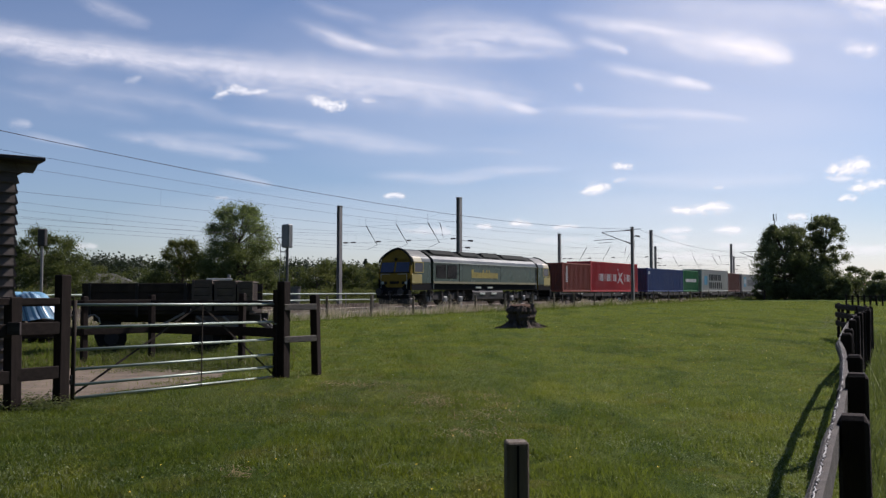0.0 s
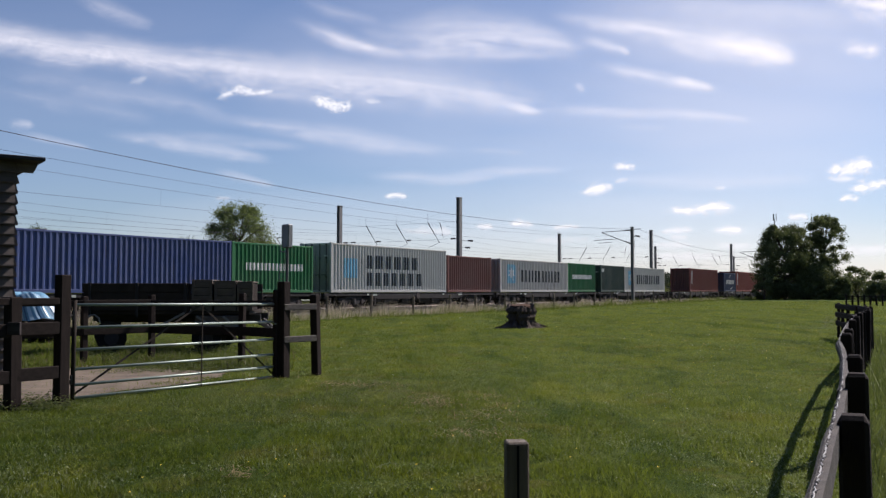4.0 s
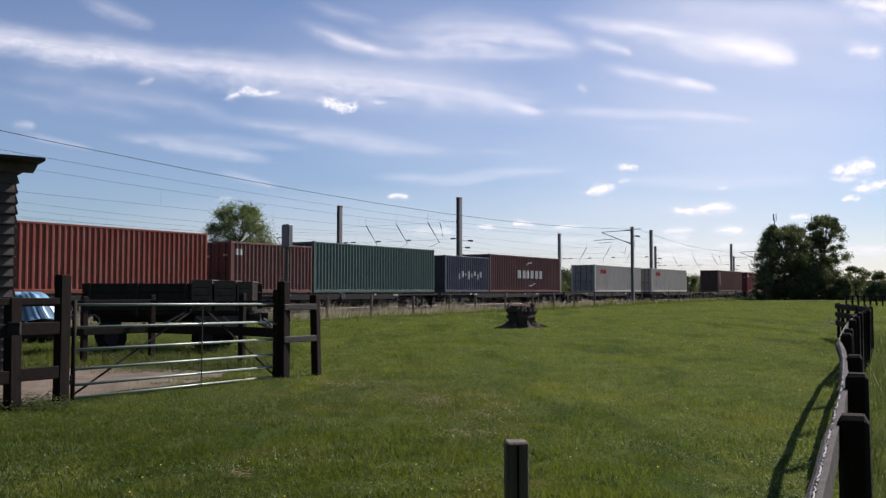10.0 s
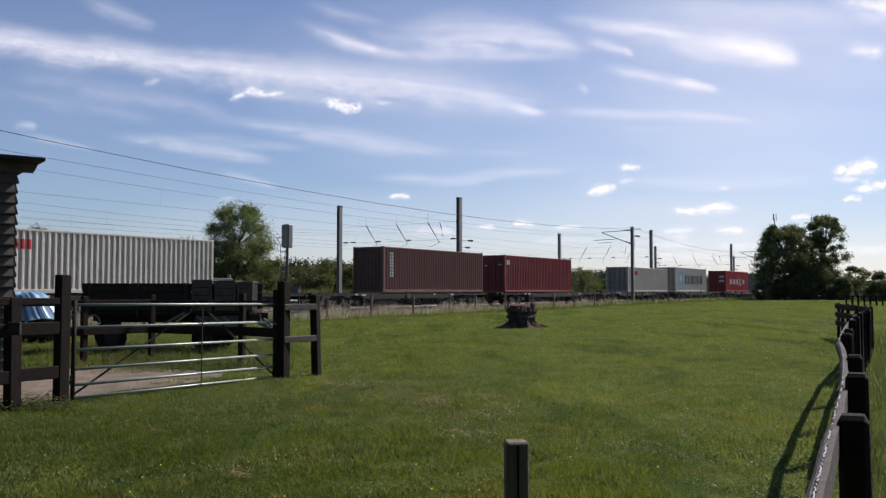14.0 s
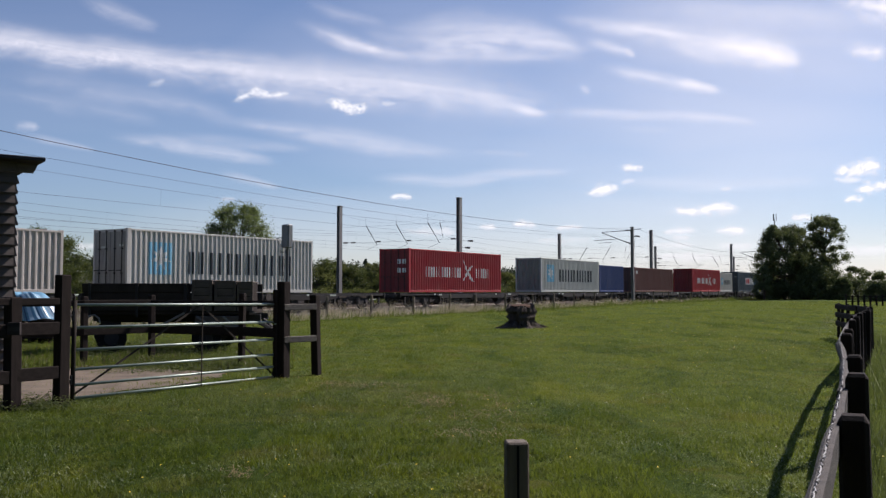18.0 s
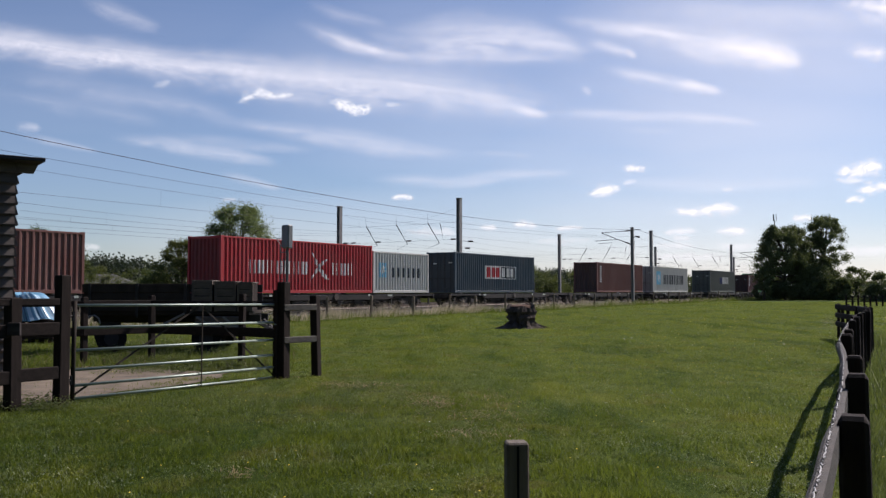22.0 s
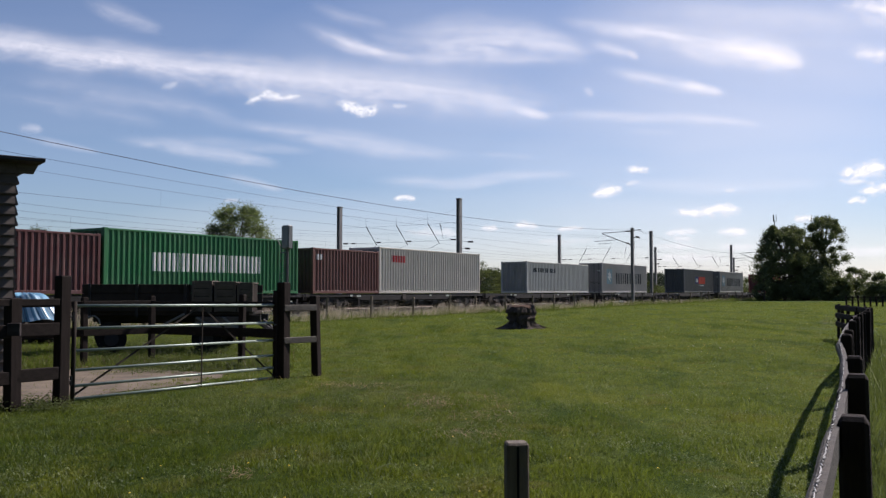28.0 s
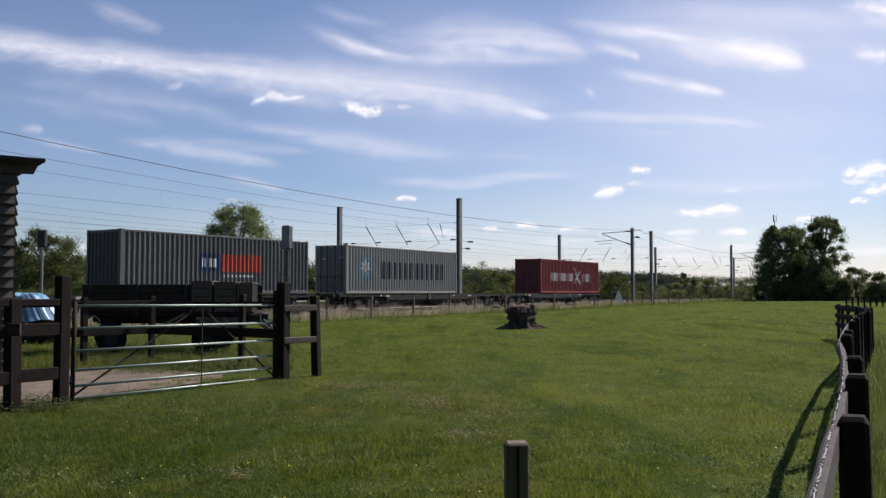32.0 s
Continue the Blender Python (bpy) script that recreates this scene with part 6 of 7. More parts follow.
def waves(x0, x1, start):
    """Corners of the corrugation between x0 and x1: (x, depth)."""
    def at(x):
        u = (x - start) % PITCH
        for (a, da), (b, db) in zip(STEP, STEP[1:]):
            if a <= u <= b:
                return (da + (db - da) * (u - a) / (b - a)) * DEEP
        return 0.0
    xs_ = {x0, x1}
    k = int((x0 - start) / PITCH) - 1
    while start + k * PITCH < x1:
        for a, _ in STEP[:4]:
            x = start + k * PITCH + a
            if x0 < x < x1:
                xs_.add(x)
        k += 1
    return [(x, at(x)) for x in sorted(xs_)]


CACHE = {}


def cached(key, build):
    if key not in CACHE:
        CACHE[key] = build()
    return CACHE[key]


def mesh_of(name, bm, material="paint"):
    me = bpy.data.meshes.new(name)
    bmesh.ops.recalc_face_normals(bm, faces=bm.faces)
    bm.to_mesh(me)
    bm.free()
    me.materials.append(M[material])
    return me


def side_mesh(L, H):
    bm = bm_new()
    pts = waves(0.13, L - 0.13, 0.13)
    outer = [[bm.verts.new((x, -1.212 + d, z)) for x, d in pts] for z in (0.16, H - 0.11)]
    for a, b, c, d in zip(outer[0], outer[0][1:], outer[1][1:], outer[1]):
        bm.faces.new((a, b, c, d))
    inner = [[bm.verts.new((x, -1.165 + d * 0.1, z)) for x, d in (pts[0], pts[-1])] for z in (0.16, H - 0.11)]
    bm.faces.new((inner[0][1], inner[0][0], inner[1][0], inner[1][1]))
    return mesh_of("side_panel", bm)


def end_mesh(H):
    bm = bm_new()
    pts = waves(-1.08, 1.08, -1.08)
    rows_ = [[bm.verts.new((0.012 + d, y, z)) for y, d in pts] for z in (0.17, H - 0.13)]
    for a, b, c, d in zip(rows_[0], rows_[0][1:], rows_[1][1:], rows_[1]):
        bm.faces.new((a, b, c, d))
    return mesh_of("end_panel", bm, "end_shade_paint")


def door_mesh(H):
    bm = bm_new()
    box(bm, 0.02, 0.07, -1.09, -0.008, 0.14, H - 0.11, 0.008)
    for k in range(4):
        z0 = 0.3 + k * (H - 0.55) / 4
        box(bm, 0.008, 0.03, -1.0, -0.1, z0, z0 + (H - 0.55) / 4 - 0.14, 0.008)
    return mesh_of("door", bm, "end_shade_paint")


def lock_mesh(H):
    bm = bm_new()
    rod(bm, (-0.012, 0, 0.08), (-0.012, 0, H - 0.06), 0.019, n=6)
    for z in (0.12, 0.9, H - 0.9, H - 0.12):
        box(bm, -0.04, 0.02, -0.05, 0.05, z - 0.03, z + 0.03)
    box(bm, -0.05, -0.015, -0.03, 0.35, 1.0, 1.04)
    return mesh_of("locking_bar", bm, "dark_steel")


def frame_mesh(L, H):
    bm = bm_new()
    for x in (0, L - 0.13):
        for y in (-1.219, 1.089):
            box(bm, x, x + 0.13, y, y + 0.13, 0.11, H - 0.11, 0.01)
    for y in (-1.219, 1.159):
        box(bm, 0.16, L - 0.16, y, y + 0.06, 0.01, 0.16, 0.008)
        box(bm, 0.16, L - 0.16, y, y + 0.06, H - 0.11, H - 0.02, 0.008)
    for x in (0.0, L - 0.07):
        box(bm, x, x + 0.07, -1.06, 1.06, 0.01, 0.15, 0.008)
        box(bm, x, x + 0.07, -1.06, 1.06, H - 0.14, H - 0.02, 0.008)
    return mesh_of("frame", bm)


def roof_mesh(L, H):
    bm = bm_new()
    box(bm, 0.07, L - 0.07, -1.155, 1.155, H - 0.07, H - 0.035)
    k = int((L - 0.6) / 0.42)
    for j in range(k):
        x = 0.3 + j * 0.42
        box(bm, x, x + 0.21, -1.05, 1.05, H - 0.04, H - 0.018)
    return mesh_of("roof", bm)


def floor_mesh(L, H):
    bm = bm_new()
    box(bm, 0.07, L - 0.07, -1.155, 1.155, 0.07, 0.16)
    box(bm, 0.10, L - 0.10, 1.13, 1.16, 0.16, H - 0.11)
    box(bm, L - 0.10, L - 0.06, -1.09, 1.09, 0.15, H - 0.13)
    return mesh_of("floor_and_back", bm)


def casting_mesh():
    bm = bm_new()
    box(bm, -0.089, 0.089, -0.081, 0.081, -0.059, 0.059, 0.008)
    return mesh_of("corner_casting", bm)


def patch(name, mat, shapes, box_ob, label="", proud=0.0):
    """Painted lettering blocks that follow the corrugation: shapes of (x0, x1, low, high), with low and high numbers or functions of x."""
    bm = bm_new()
    for x0, x1, lo, hi in shapes:
        pts = waves(x0, x1, 0.13)
        fine = []
        for (xa, da), (xb, db) in zip(pts, pts[1:]):
            n = 3 if callable(lo) or callable(hi) else 1
            fine += [(xa + (xb - xa) * j / n, da + (db - da) * j / n) for j in range(n)]
        fine.append(pts[-1])
        fl = lo if callable(lo) else (lambda x, v=lo: v)
        fh = hi if callable(hi) else (lambda x, v=hi: v)
        a = [bm.verts.new((x, -1.217 - proud + d, fl(x))) for x, d in fine]
        b = [bm.verts.new((x, -1.217 - proud + d, fh(x))) for x, d in fine]
        for k in range(len(a) - 1):
            bm.faces.new((a[k], a[k + 1], b[k + 1], b[k]))
        if name == "lettering":
            ob = part(name, bm, mat, box_ob, label)
            bm = bm_new()
    if name == "lettering":
        bm.free()
        return ob
    return part(name, bm, mat, box_ob, label)


def letters(x0, x1, z0, z1, n, thin=0.33):
    """Plain upright blocks where a word of n letters stands."""
    w = (x1 - x0) / n
    return [(x0 + (k + 0.1) * w, x0 + (k + 0.48 + thin) * w, z0, z1) for k in range(n)]


def pairs(x0, x1, z0, z1, n):
    """Two slim blocks for each letter of a large word."""
    w = (x1 - x0) / n
    return [(x0 + (k + u) * w, x0 + (k + u + 0.27) * w, z0, z1) for k in range(n) for u in (0.08, 0.55)]


def swoosh(x, z, s):
    """Two thin tapered blades that cross."""
    def blade(slope, bow, thick, a, b):
        def mid(u):
            return z + (u - x) * slope + bow * (u - x) ** 2 / s
        def half(u):
            return thick * s * max(0.0, 1 - abs((u - x - (a + b) / 2 * s) / ((b - a) / 2 * s)) ** 2)
        return (x + a * s, x + b * s, lambda u: mid(u) - half(u), lambda u: mid(u) + half(u))
    return [blade(-1.15, 0.55, 0.17, -0.55, 0.75), blade(0.85, -0.30, 0.13, -0.62, 0.62)]


def arcs(x, z, r):
    out = []
    for sgn in (1, -1):
        lo = lambda u, g_=sgn: z + g_ * (math.sqrt(max(0.0, r * r - (u - x) ** 2)) * 0.85 - 0.10)
        hi = lambda u, g_=sgn: z + g_ * math.sqrt(max(0.0, r * r - (u - x) ** 2)) * 0.85
        out.append((x - 0.65 * r, x + 0.25 * r, lo, hi) if sgn > 0 else (x - 0.25 * r, x + 0.65 * r, hi, lo))
    return out


def ray_of_star(*corners):
    """One pointed ray as an upright slice: low and high edges of its hull over x."""
    def edge(u, pick):
        zs = []
        for k in range(4):
            (xa, za), (xb, zb) = corners[(0, 1, 3, 2)[k]], corners[(0, 1, 3, 2)[(k + 1) % 4]]
            if min(xa, xb) - 1e-9 <= u <= max(xa, xb) + 1e-9 and abs(xa - xb) > 1e-9:
                zs.append(za + (zb - za) * (u - xa) / (xb - xa))
        return pick(zs) if zs else corners[3][1]
    xs_ = [p[0] for p in corners]
    return (min(xs_), max(xs_), lambda u: edge(u, min), lambda u: edge(u, max))


def mark(kind, b, L, H):
    if kind == "star":           # pale blue square with a white star, then a dark word
        x0, k = 0.09 * L, (1.0 if L > 8 else 0.62)
        patch("logo_panel", "sky_blue" if hue == "grey" else "dull_blue", [(x0, x0 + 1.46 * k, H * 0.55 - 0.74 * k, H * 0.55 + 0.74 * k)], b, "pale blue square with a white star")
        c, z, s = x0 + 0.73 * k, H * 0.55, 0.55 * k
        star = []
        for j in range(7):
            a = 2 * math.pi * j / 7 + math.pi / 2
            tip, l, r = (c + math.cos(a) * s * 1.1, z + math.sin(a) * s * 1.1), (c + math.cos(a + 0.75) * s * 0.36, z + math.sin(a + 0.75) * s * 0.36), (c + math.cos(a - 0.75) * s * 0.36, z + math.sin(a - 0.75) * s * 0.36)
            star.append(ray_of_star(tip, l, r, (c, z)))
        ob = patch("logo_star", "white", star, b, "white star shape")
        for v in ob.data.vertices:
            v.co.y -= 0.004
        patch("lettering", "ink", pairs(0.275 * L, 0.875 * L, H * 0.31, H * 0.68, 6) if L > 8 else letters(0.30 * L, 0.86 * L, H * 0.38, H * 0.62, 6), b, "plain dark lettering bars")
    elif kind == "star_two":
        patch("logo_panel", "sky_blue", [(1.1, 2.4, H * 0.3, H * 0.7)], b, "pale blue square")
        patch("lettering", "ink", letters(3.2, 8.9, H * 0.50, H * 0.78, 6) + letters(3.2, 9.3, H * 0.14, H * 0.42, 7, 0.28), b, "two rows of plain dark lettering bars")
    elif kind == "small_word":
        patch("lettering", "ink", letters(0.08 * L, 0.44 * L, H * 0.66, H * 0.80, 10), b, "small plain dark lettering bars")
    elif kind == "cross":
        patch("lettering", "white", pairs(0.15 * L, 0.53 * L, H * 0.36, H * 0.60, 7) + pairs(0.69 * L, 0.86 * L, H * 0.36, H * 0.60, 3), b, "white lettering bars")
        patch("logo", "white", swoosh(0.60 * L, H * 0.5, 1.2), b, "white crossed-blade shape")
    elif kind == "arc":
        patch("lettering", "white", letters(0.36 * L, 0.73 * L, H * 0.38, H * 0.60, 6, 0.3) if L > 8 else letters(0.15 * L, 0.86 * L, H * 0.40, H * 0.62, 6, 0.3), b, "white lettering bars")
        patch("logo", "white", arcs(0.55 * L, H * 0.5, 1.15), b, "two white arcs")
    elif kind == "band":
        patch("lettering", "white", [(x0 - 0.06, x1 + 0.06, z0, z1) for x0, x1, z0, z1 in letters(0.21 * L if L > 8 else 0.16 * L, 0.77 * L if L > 8 else 0.86 * L, H * (0.36 if L > 8 else 0.45), H * (0.66 if L > 8 else 0.60), 9, 0.36)], b, "white lettering bars")
    elif kind == "red_word":
        patch("lettering", "logo_red", [(x0 - 0.05, x1 + 0.05, z0, z1) for x0, x1, z0, z1 in letters(0.105 * L, 0.235 * L, H * 0.68, H * 0.83, 4, 0.36)], b, "small red lettering bars")
    elif kind == "flag":
        patch("logo_panel", "navy", [(0.365 * L, 0.475 * L, H * 0.38, H * 0.68)], b, "navy panel with white bars")
        patch("logo_panel", "orange_red", [(0.475 * L, 0.70 * L, H * 0.38, H * 0.68)], b, "orange-red panel")
        patch("lettering", "white", letters(0.375 * L, 0.465 * L, H * 0.45, H * 0.60, 3, 0.3), b, "", 0.004)
        patch("lettering", "white", letters(0.49 * L, 0.66 * L, H * 0.29, H * 0.33, 8, 0.3), b, "thin white lettering bars")
    elif kind == "flag_pale":
        patch("logo_panel", "navy", [(0.36 * L, 0.46 * L, H * 0.40, H * 0.68)], b, "dull navy panel")
        patch("logo_panel", "white", [(x0, x1, z0, z1) for x0, x1, z0, z1 in letters(0.48 * L, 0.72 * L, H * 0.38, H * 0.70, 5, 0.42)], b, "faded white panel blocks")
    elif kind == "boxed":
        patch("logo_panel", "white", [(0.345 * L, 0.74 * L, H * 0.36, H * 0.70)], b, "white bordered panel")
        patch("lettering", "logo_red", letters(0.36 * L, 0.535 * L, H * 0.40, H * 0.66, 3, 0.36), b, "", 0.004)
        patch("dark_field", "ink", [(0.54 * L, 0.73 * L, H * 0.38, H * 0.68)], b, "dark half of the panel", 0.004)
        patch("lettering", "white", letters(0.55 * L, 0.72 * L, H * 0.41, H * 0.65, 3, 0.3), b, "", 0.008)
    elif kind == "tall":
        patch("lettering", "white", [(0.68, 1.04, H * (0.34 + 0.07 * k), H * (0.385 + 0.07 * k)) for k in range(8)], b, "column of small white bars")
    elif kind == "dot":
        patch("lettering", "white", [(0.35, 0.85, H * 0.74, H * 0.86)], b, "small white block")
    elif kind == "script":
        patch("lettering", "white", [(0.30 * L + k * 0.42, 0.30 * L + k * 0.42 + 0.22, H * (0.36 + 0.05 * (k % 3)), H * (0.52 + 0.06 * (k % 2))) for k in range(8)], b, "faded pale lettering bars")


HUES = {"brown": (0.152, 0.058, 0.048), "red": (0.3906, 0.02046, 0.0279), "dull_red": (0.2325, 0.02604, 0.02976), "maroon": (0.108, 0.032, 0.034), "rust": (0.225, 0.046, 0.030), "oxide": (0.160, 0.036, 0.027), "blue": (0.04185, 0.06975, 0.1953),
        "green": (0.01116, 0.1442, 0.0465), "dark_green": (0.04185, 0.06975, 0.05766), "grey": (0.49, 0.48, 0.455), "dull_grey": (0.31, 0.30, 0.285), "navy": (0.021, 0.038, 0.090), "teal": (0.070, 0.124, 0.112), "cream": (0.51, 0.475, 0.43),
        "slate": (0.032, 0.058, 0.084), "steel": (0.105, 0.108, 0.110), "olive": (0.1209, 0.1348, 0.1209), "faded_blue": (0.054, 0.060, 0.098)}
SAY = {"brown": "brown", "red": "bright red", "dull_red": "dull red", "maroon": "dark maroon", "rust": "rust red", "oxide": "dark oxide red", "blue": "blue", "green": "bright green", "dark_green": "dark green", "grey": "pale grey",
       "dull_grey": "dull grey", "navy": "navy blue", "teal": "teal", "cream": "off-white", "slate": "dark slate blue", "steel": "dark steel-grey", "olive": "grey-green", "faded_blue": "faded blue"}
# leading edge, length in feet, tall or not, colour, lettering, doors leading
FRONT_BOXES = ((-0.03, 20, 0, "rust", "tall", 0), (6.10, 40, 1, "red", "cross", 0), (21.38, 40, 0, "blue", "dot", 0), (33.62, 20, 0, "green", "band", 0), (41.22, 40, 1, "grey", "star_two", 1), (53.6, 20, 0, "brown", "", 0),
         (61.05, 40, 0, "grey", "star", 0), (73.26, 20, 0, "green", "band", 0), (80.7, 20, 0, "dark_green", "dot", 1), (86.81, 40, 0, "grey", "star", 0), (108.38, 40, 1, "oxide", "tall", 0), (123.75, 20, 0, "navy", "arc", 0),
         (129.95, 40, 1, "rust", "tall", 0), (143.67, 20, 0, "brown", "dot", 1), (149.87, 40, 1, "teal", "", 0), (163.40, 20, 0, "faded_blue", "script", 0), (169.58, 40, 1, "maroon", "arc", 0), (189.38, 40, 0, "cream", "red_word", 1))
REAR_BOXES = ((205.01, 40, 0, "cream", "red_word", 1), (231.0, 40, 1, "brown", "tall", 0), (246.58, 40, 1, "dull_red", "dot", 1), (272.6, 40, 0, "cream", "red_word", 1), (287.88, 40, 1, "grey", "star", 1), (309.42, 40, 1, "red", "cross", 1),
         (328.47, 40, 1, "grey", "star", 0), (340.87, 20, 0, "blue", "", 0), (350.24, 40, 0, "brown", "dot", 1), (369.97, 40, 1, "red", "cross", 0), (382.28, 20, 0, "grey", "star", 0), (391.67, 40, 1, "slate", "boxed", 1),
         (416.89, 40, 1, "brown", "tall", 0), (432.40, 40, 1, "grey", "star", 1), (454.24, 40, 1, "olive", "flag_pale", 1), (473.97, 20, 0, "maroon", "tall", 1), (480.19, 40, 1, "green", "band", 0), (493.6, 20, 0, "brown", "dot", 0),
         (499.73, 40, 1, "cream", "red_word", 0), (519.44, 40, 0, "grey", "small_word", 0), (535.0, 40, 1, "dull_grey", "star", 1), (560.15, 40, 1, "steel", "flag", 0), (575.66, 40, 1, "dull_grey", "star", 1), (601.0, 40, 1, "dull_red", "cross", 0))
BOXES = FRONT_BOXES + REAR_BOXES
DECK = 1.0
for q, feet, tall, hue, kind, doors in BOXES:
    L, H = (12.192 if feet == 40 else 6.058), (2.896 if tall else 2.591)
    rows = run(q, RAIL_Z + DECK)
    b = empty("shipping_container", rows[0][1], "%s %s corrugated steel shipping container on a flat wagon" % (SAY[hue], "long" if feet == 40 else "short"), "container", "containers on the train")
    tone = random.uniform(0.9, 1.1)
    shade = tuple(c * tone * random.uniform(0.985, 1.015) for c in HUES[hue]) + (1.0,)

    def piece(name, mesh, at=None):
        o = new(name, mesh)
        o.parent = b
        if at is not None:
            o.matrix_basis = at
        o.color = shade
        return o

    piece("frame", cached(("frame", L, H), lambda: frame_mesh(L, H)))
    piece("side_panel", cached(("side", L, H), lambda: side_mesh(L, H)))
    piece("roof", cached(("roof", L, H), lambda: roof_mesh(L, H)))
    piece("floor_and_back", cached(("floor", L, H), lambda: floor_mesh(L, H)))
    if doors:
        for y in (0.0, 1.098):
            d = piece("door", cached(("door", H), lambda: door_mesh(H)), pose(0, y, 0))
            for yy in (-0.85, -0.35):
                lk = new("locking_bar", cached(("lock", H), lambda: lock_mesh(H)))
                lk.parent, lk.location = d, (0, yy, 0)
    else:
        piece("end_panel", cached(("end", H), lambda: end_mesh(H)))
    for x in (0.089, L - 0.089):
        for y in (-1.14, 1.14):
            for z in (0.059, H - 0.055):
                piece("corner_casting", cached("casting", casting_mesh), pose(x, y, z))
    if kind:
        mark(kind, b, L, H)
    if doors:
        tags = ((-0.95, 0.45), (-0.95, 0.65), (-0.55, 0.45), (-0.55, 0.65)) if kind == "cross" else ((-0.95, 0.72), (0.35, 0.70))
        for y, z in tags:
            bm = bm_new()
            box(bm, -0.006, 0.004, y, y + 0.28, H * z, H * z + (0.30 if kind == "cross" else 0.09))
            part("label_plate", bm, "white" if kind == "cross" else "logo_red" if kind == "red_word" else "stripe", b, "red label block on the door" if kind == "red_word" else "pale label block on the door")
    MOVING.append((b, rows))


# ---- flat wagons ----
def prism_x(bm, outline, y0, y1):
    """An outline in (x, z) drawn out along y."""
    a, b = [bm.verts.new((x, y0, z)) for x, z in outline], [bm.verts.new((x, y1, z)) for x, z in outline]
    k = len(outline)
    for i in range(k):
        bm.faces.new((a[i], a[(i + 1) % k], b[(i + 1) % k], b[i]))
    bm.faces.new(a[::-1])
    bm.faces.new(b)
    return bm


def wheelset(parent, x, r):
    """Two wheels on an axle, with holes' bosses that show the turning."""
    bm = bm_new()
    for y in (-0.7525, 0.7525):
        rod(bm, (0, y - 0.065, 0), (0, y + 0.065, 0), r, n=28)
        rod(bm, (0, y - 0.085, 0), (0, y + 0.085, 0), 0.15, n=10)
        for k in range(4):
            c, s = math.cos(k * 1.5708) * r * 0.6, math.sin(k * 1.5708) * r * 0.6
            rod(bm, (c, y - 0.078, s), (c, y + 0.078, s), r * 0.1, n=6)
    rod(bm, (0, -0.75, 0), (0, 0.75, 0), 0.08, n=8)
    return part("wheelset", bm, "wheel", parent, "", False, pose(x, 0, r))


def rolling(ob, q, r):
    """Rows that turn a wheelset, picture by picture, while its vehicle is near."""
    at = ob.matrix_basis.translation.copy()
    def dist(t):
        return SPEED * t + GAIN * t * t / 2
    seen = [k / FPS for k in range(int(32 * FPS) + 1) if -6 < A_FIRST + q - dist(k / FPS) < 165]
    if len(seen) < 2:
        return None
    if seen[0] > 0:
        seen = [0.0] + seen
    if seen[-1] < 32:
        seen.append(32.0)
    first, last = (seen[1] if seen[1] > 0.1 else 0.0), (seen[-2] if seen[-1] - seen[-2] > 0.1 else 32.0)
    return [(t, Matrix.Translation(at) @ Matrix.Rotation(-dist(min(max(t, first), last)) / r, 4, "Y")) for t in seen]


def bogie(parent, x):
    bg = part("bogie", bar(bm_new(), (x, -0.85, 0.62), (x, 0.85, 0.62), 0.4, 0.22, 0.03), "bogie", parent)
    for y in (-1.02, 1.02):
        bm = bm_new()
        v = [(-1.25, 0.55), (-1.1, 0.68), (-0.55, 0.70), (-0.35, 0.78), (0.35, 0.78), (0.55, 0.70), (1.1, 0.68), (1.25, 0.55), (1.1, 0.38), (0.7, 0.36), (0.45, 0.28), (-0.45, 0.28), (-0.7, 0.36), (-1.1, 0.38)]
        a = [bm.verts.new((x + u, y - 0.06, z)) for u, z in v]
        c = [bm.verts.new((x + u, y + 0.06, z)) for u, z in v]
        bm.faces.new(a)
        bm.faces.new(c[::-1])
        for k in range(len(v)):
            bm.faces.new((a[k], c[k], c[(k + 1) % len(v)], a[(k + 1) % len(v)]))
        part("side_frame", bm, "bogie", bg)
        for u in (-0.9, 0.9):
            bm = bm_new()
            rod(bm, (x + u, y - 0.16, 0.45), (x + u, y + 0.1, 0.45), 0.13, n=10)
            part("axlebox", bm, "wheel", bg)
        bm = bm_new()
        s = 0.12 if y > 0 else -0.12
        rod(bm, (x, y + s, 0.33), (x, y + s, 0.64), 0.17, n=10)
        part("spring_nest", bm, "wheel", bg)
    for u in (-0.9, 0.9):
        wheelset(bg, x + u, 0.46)
    return bg


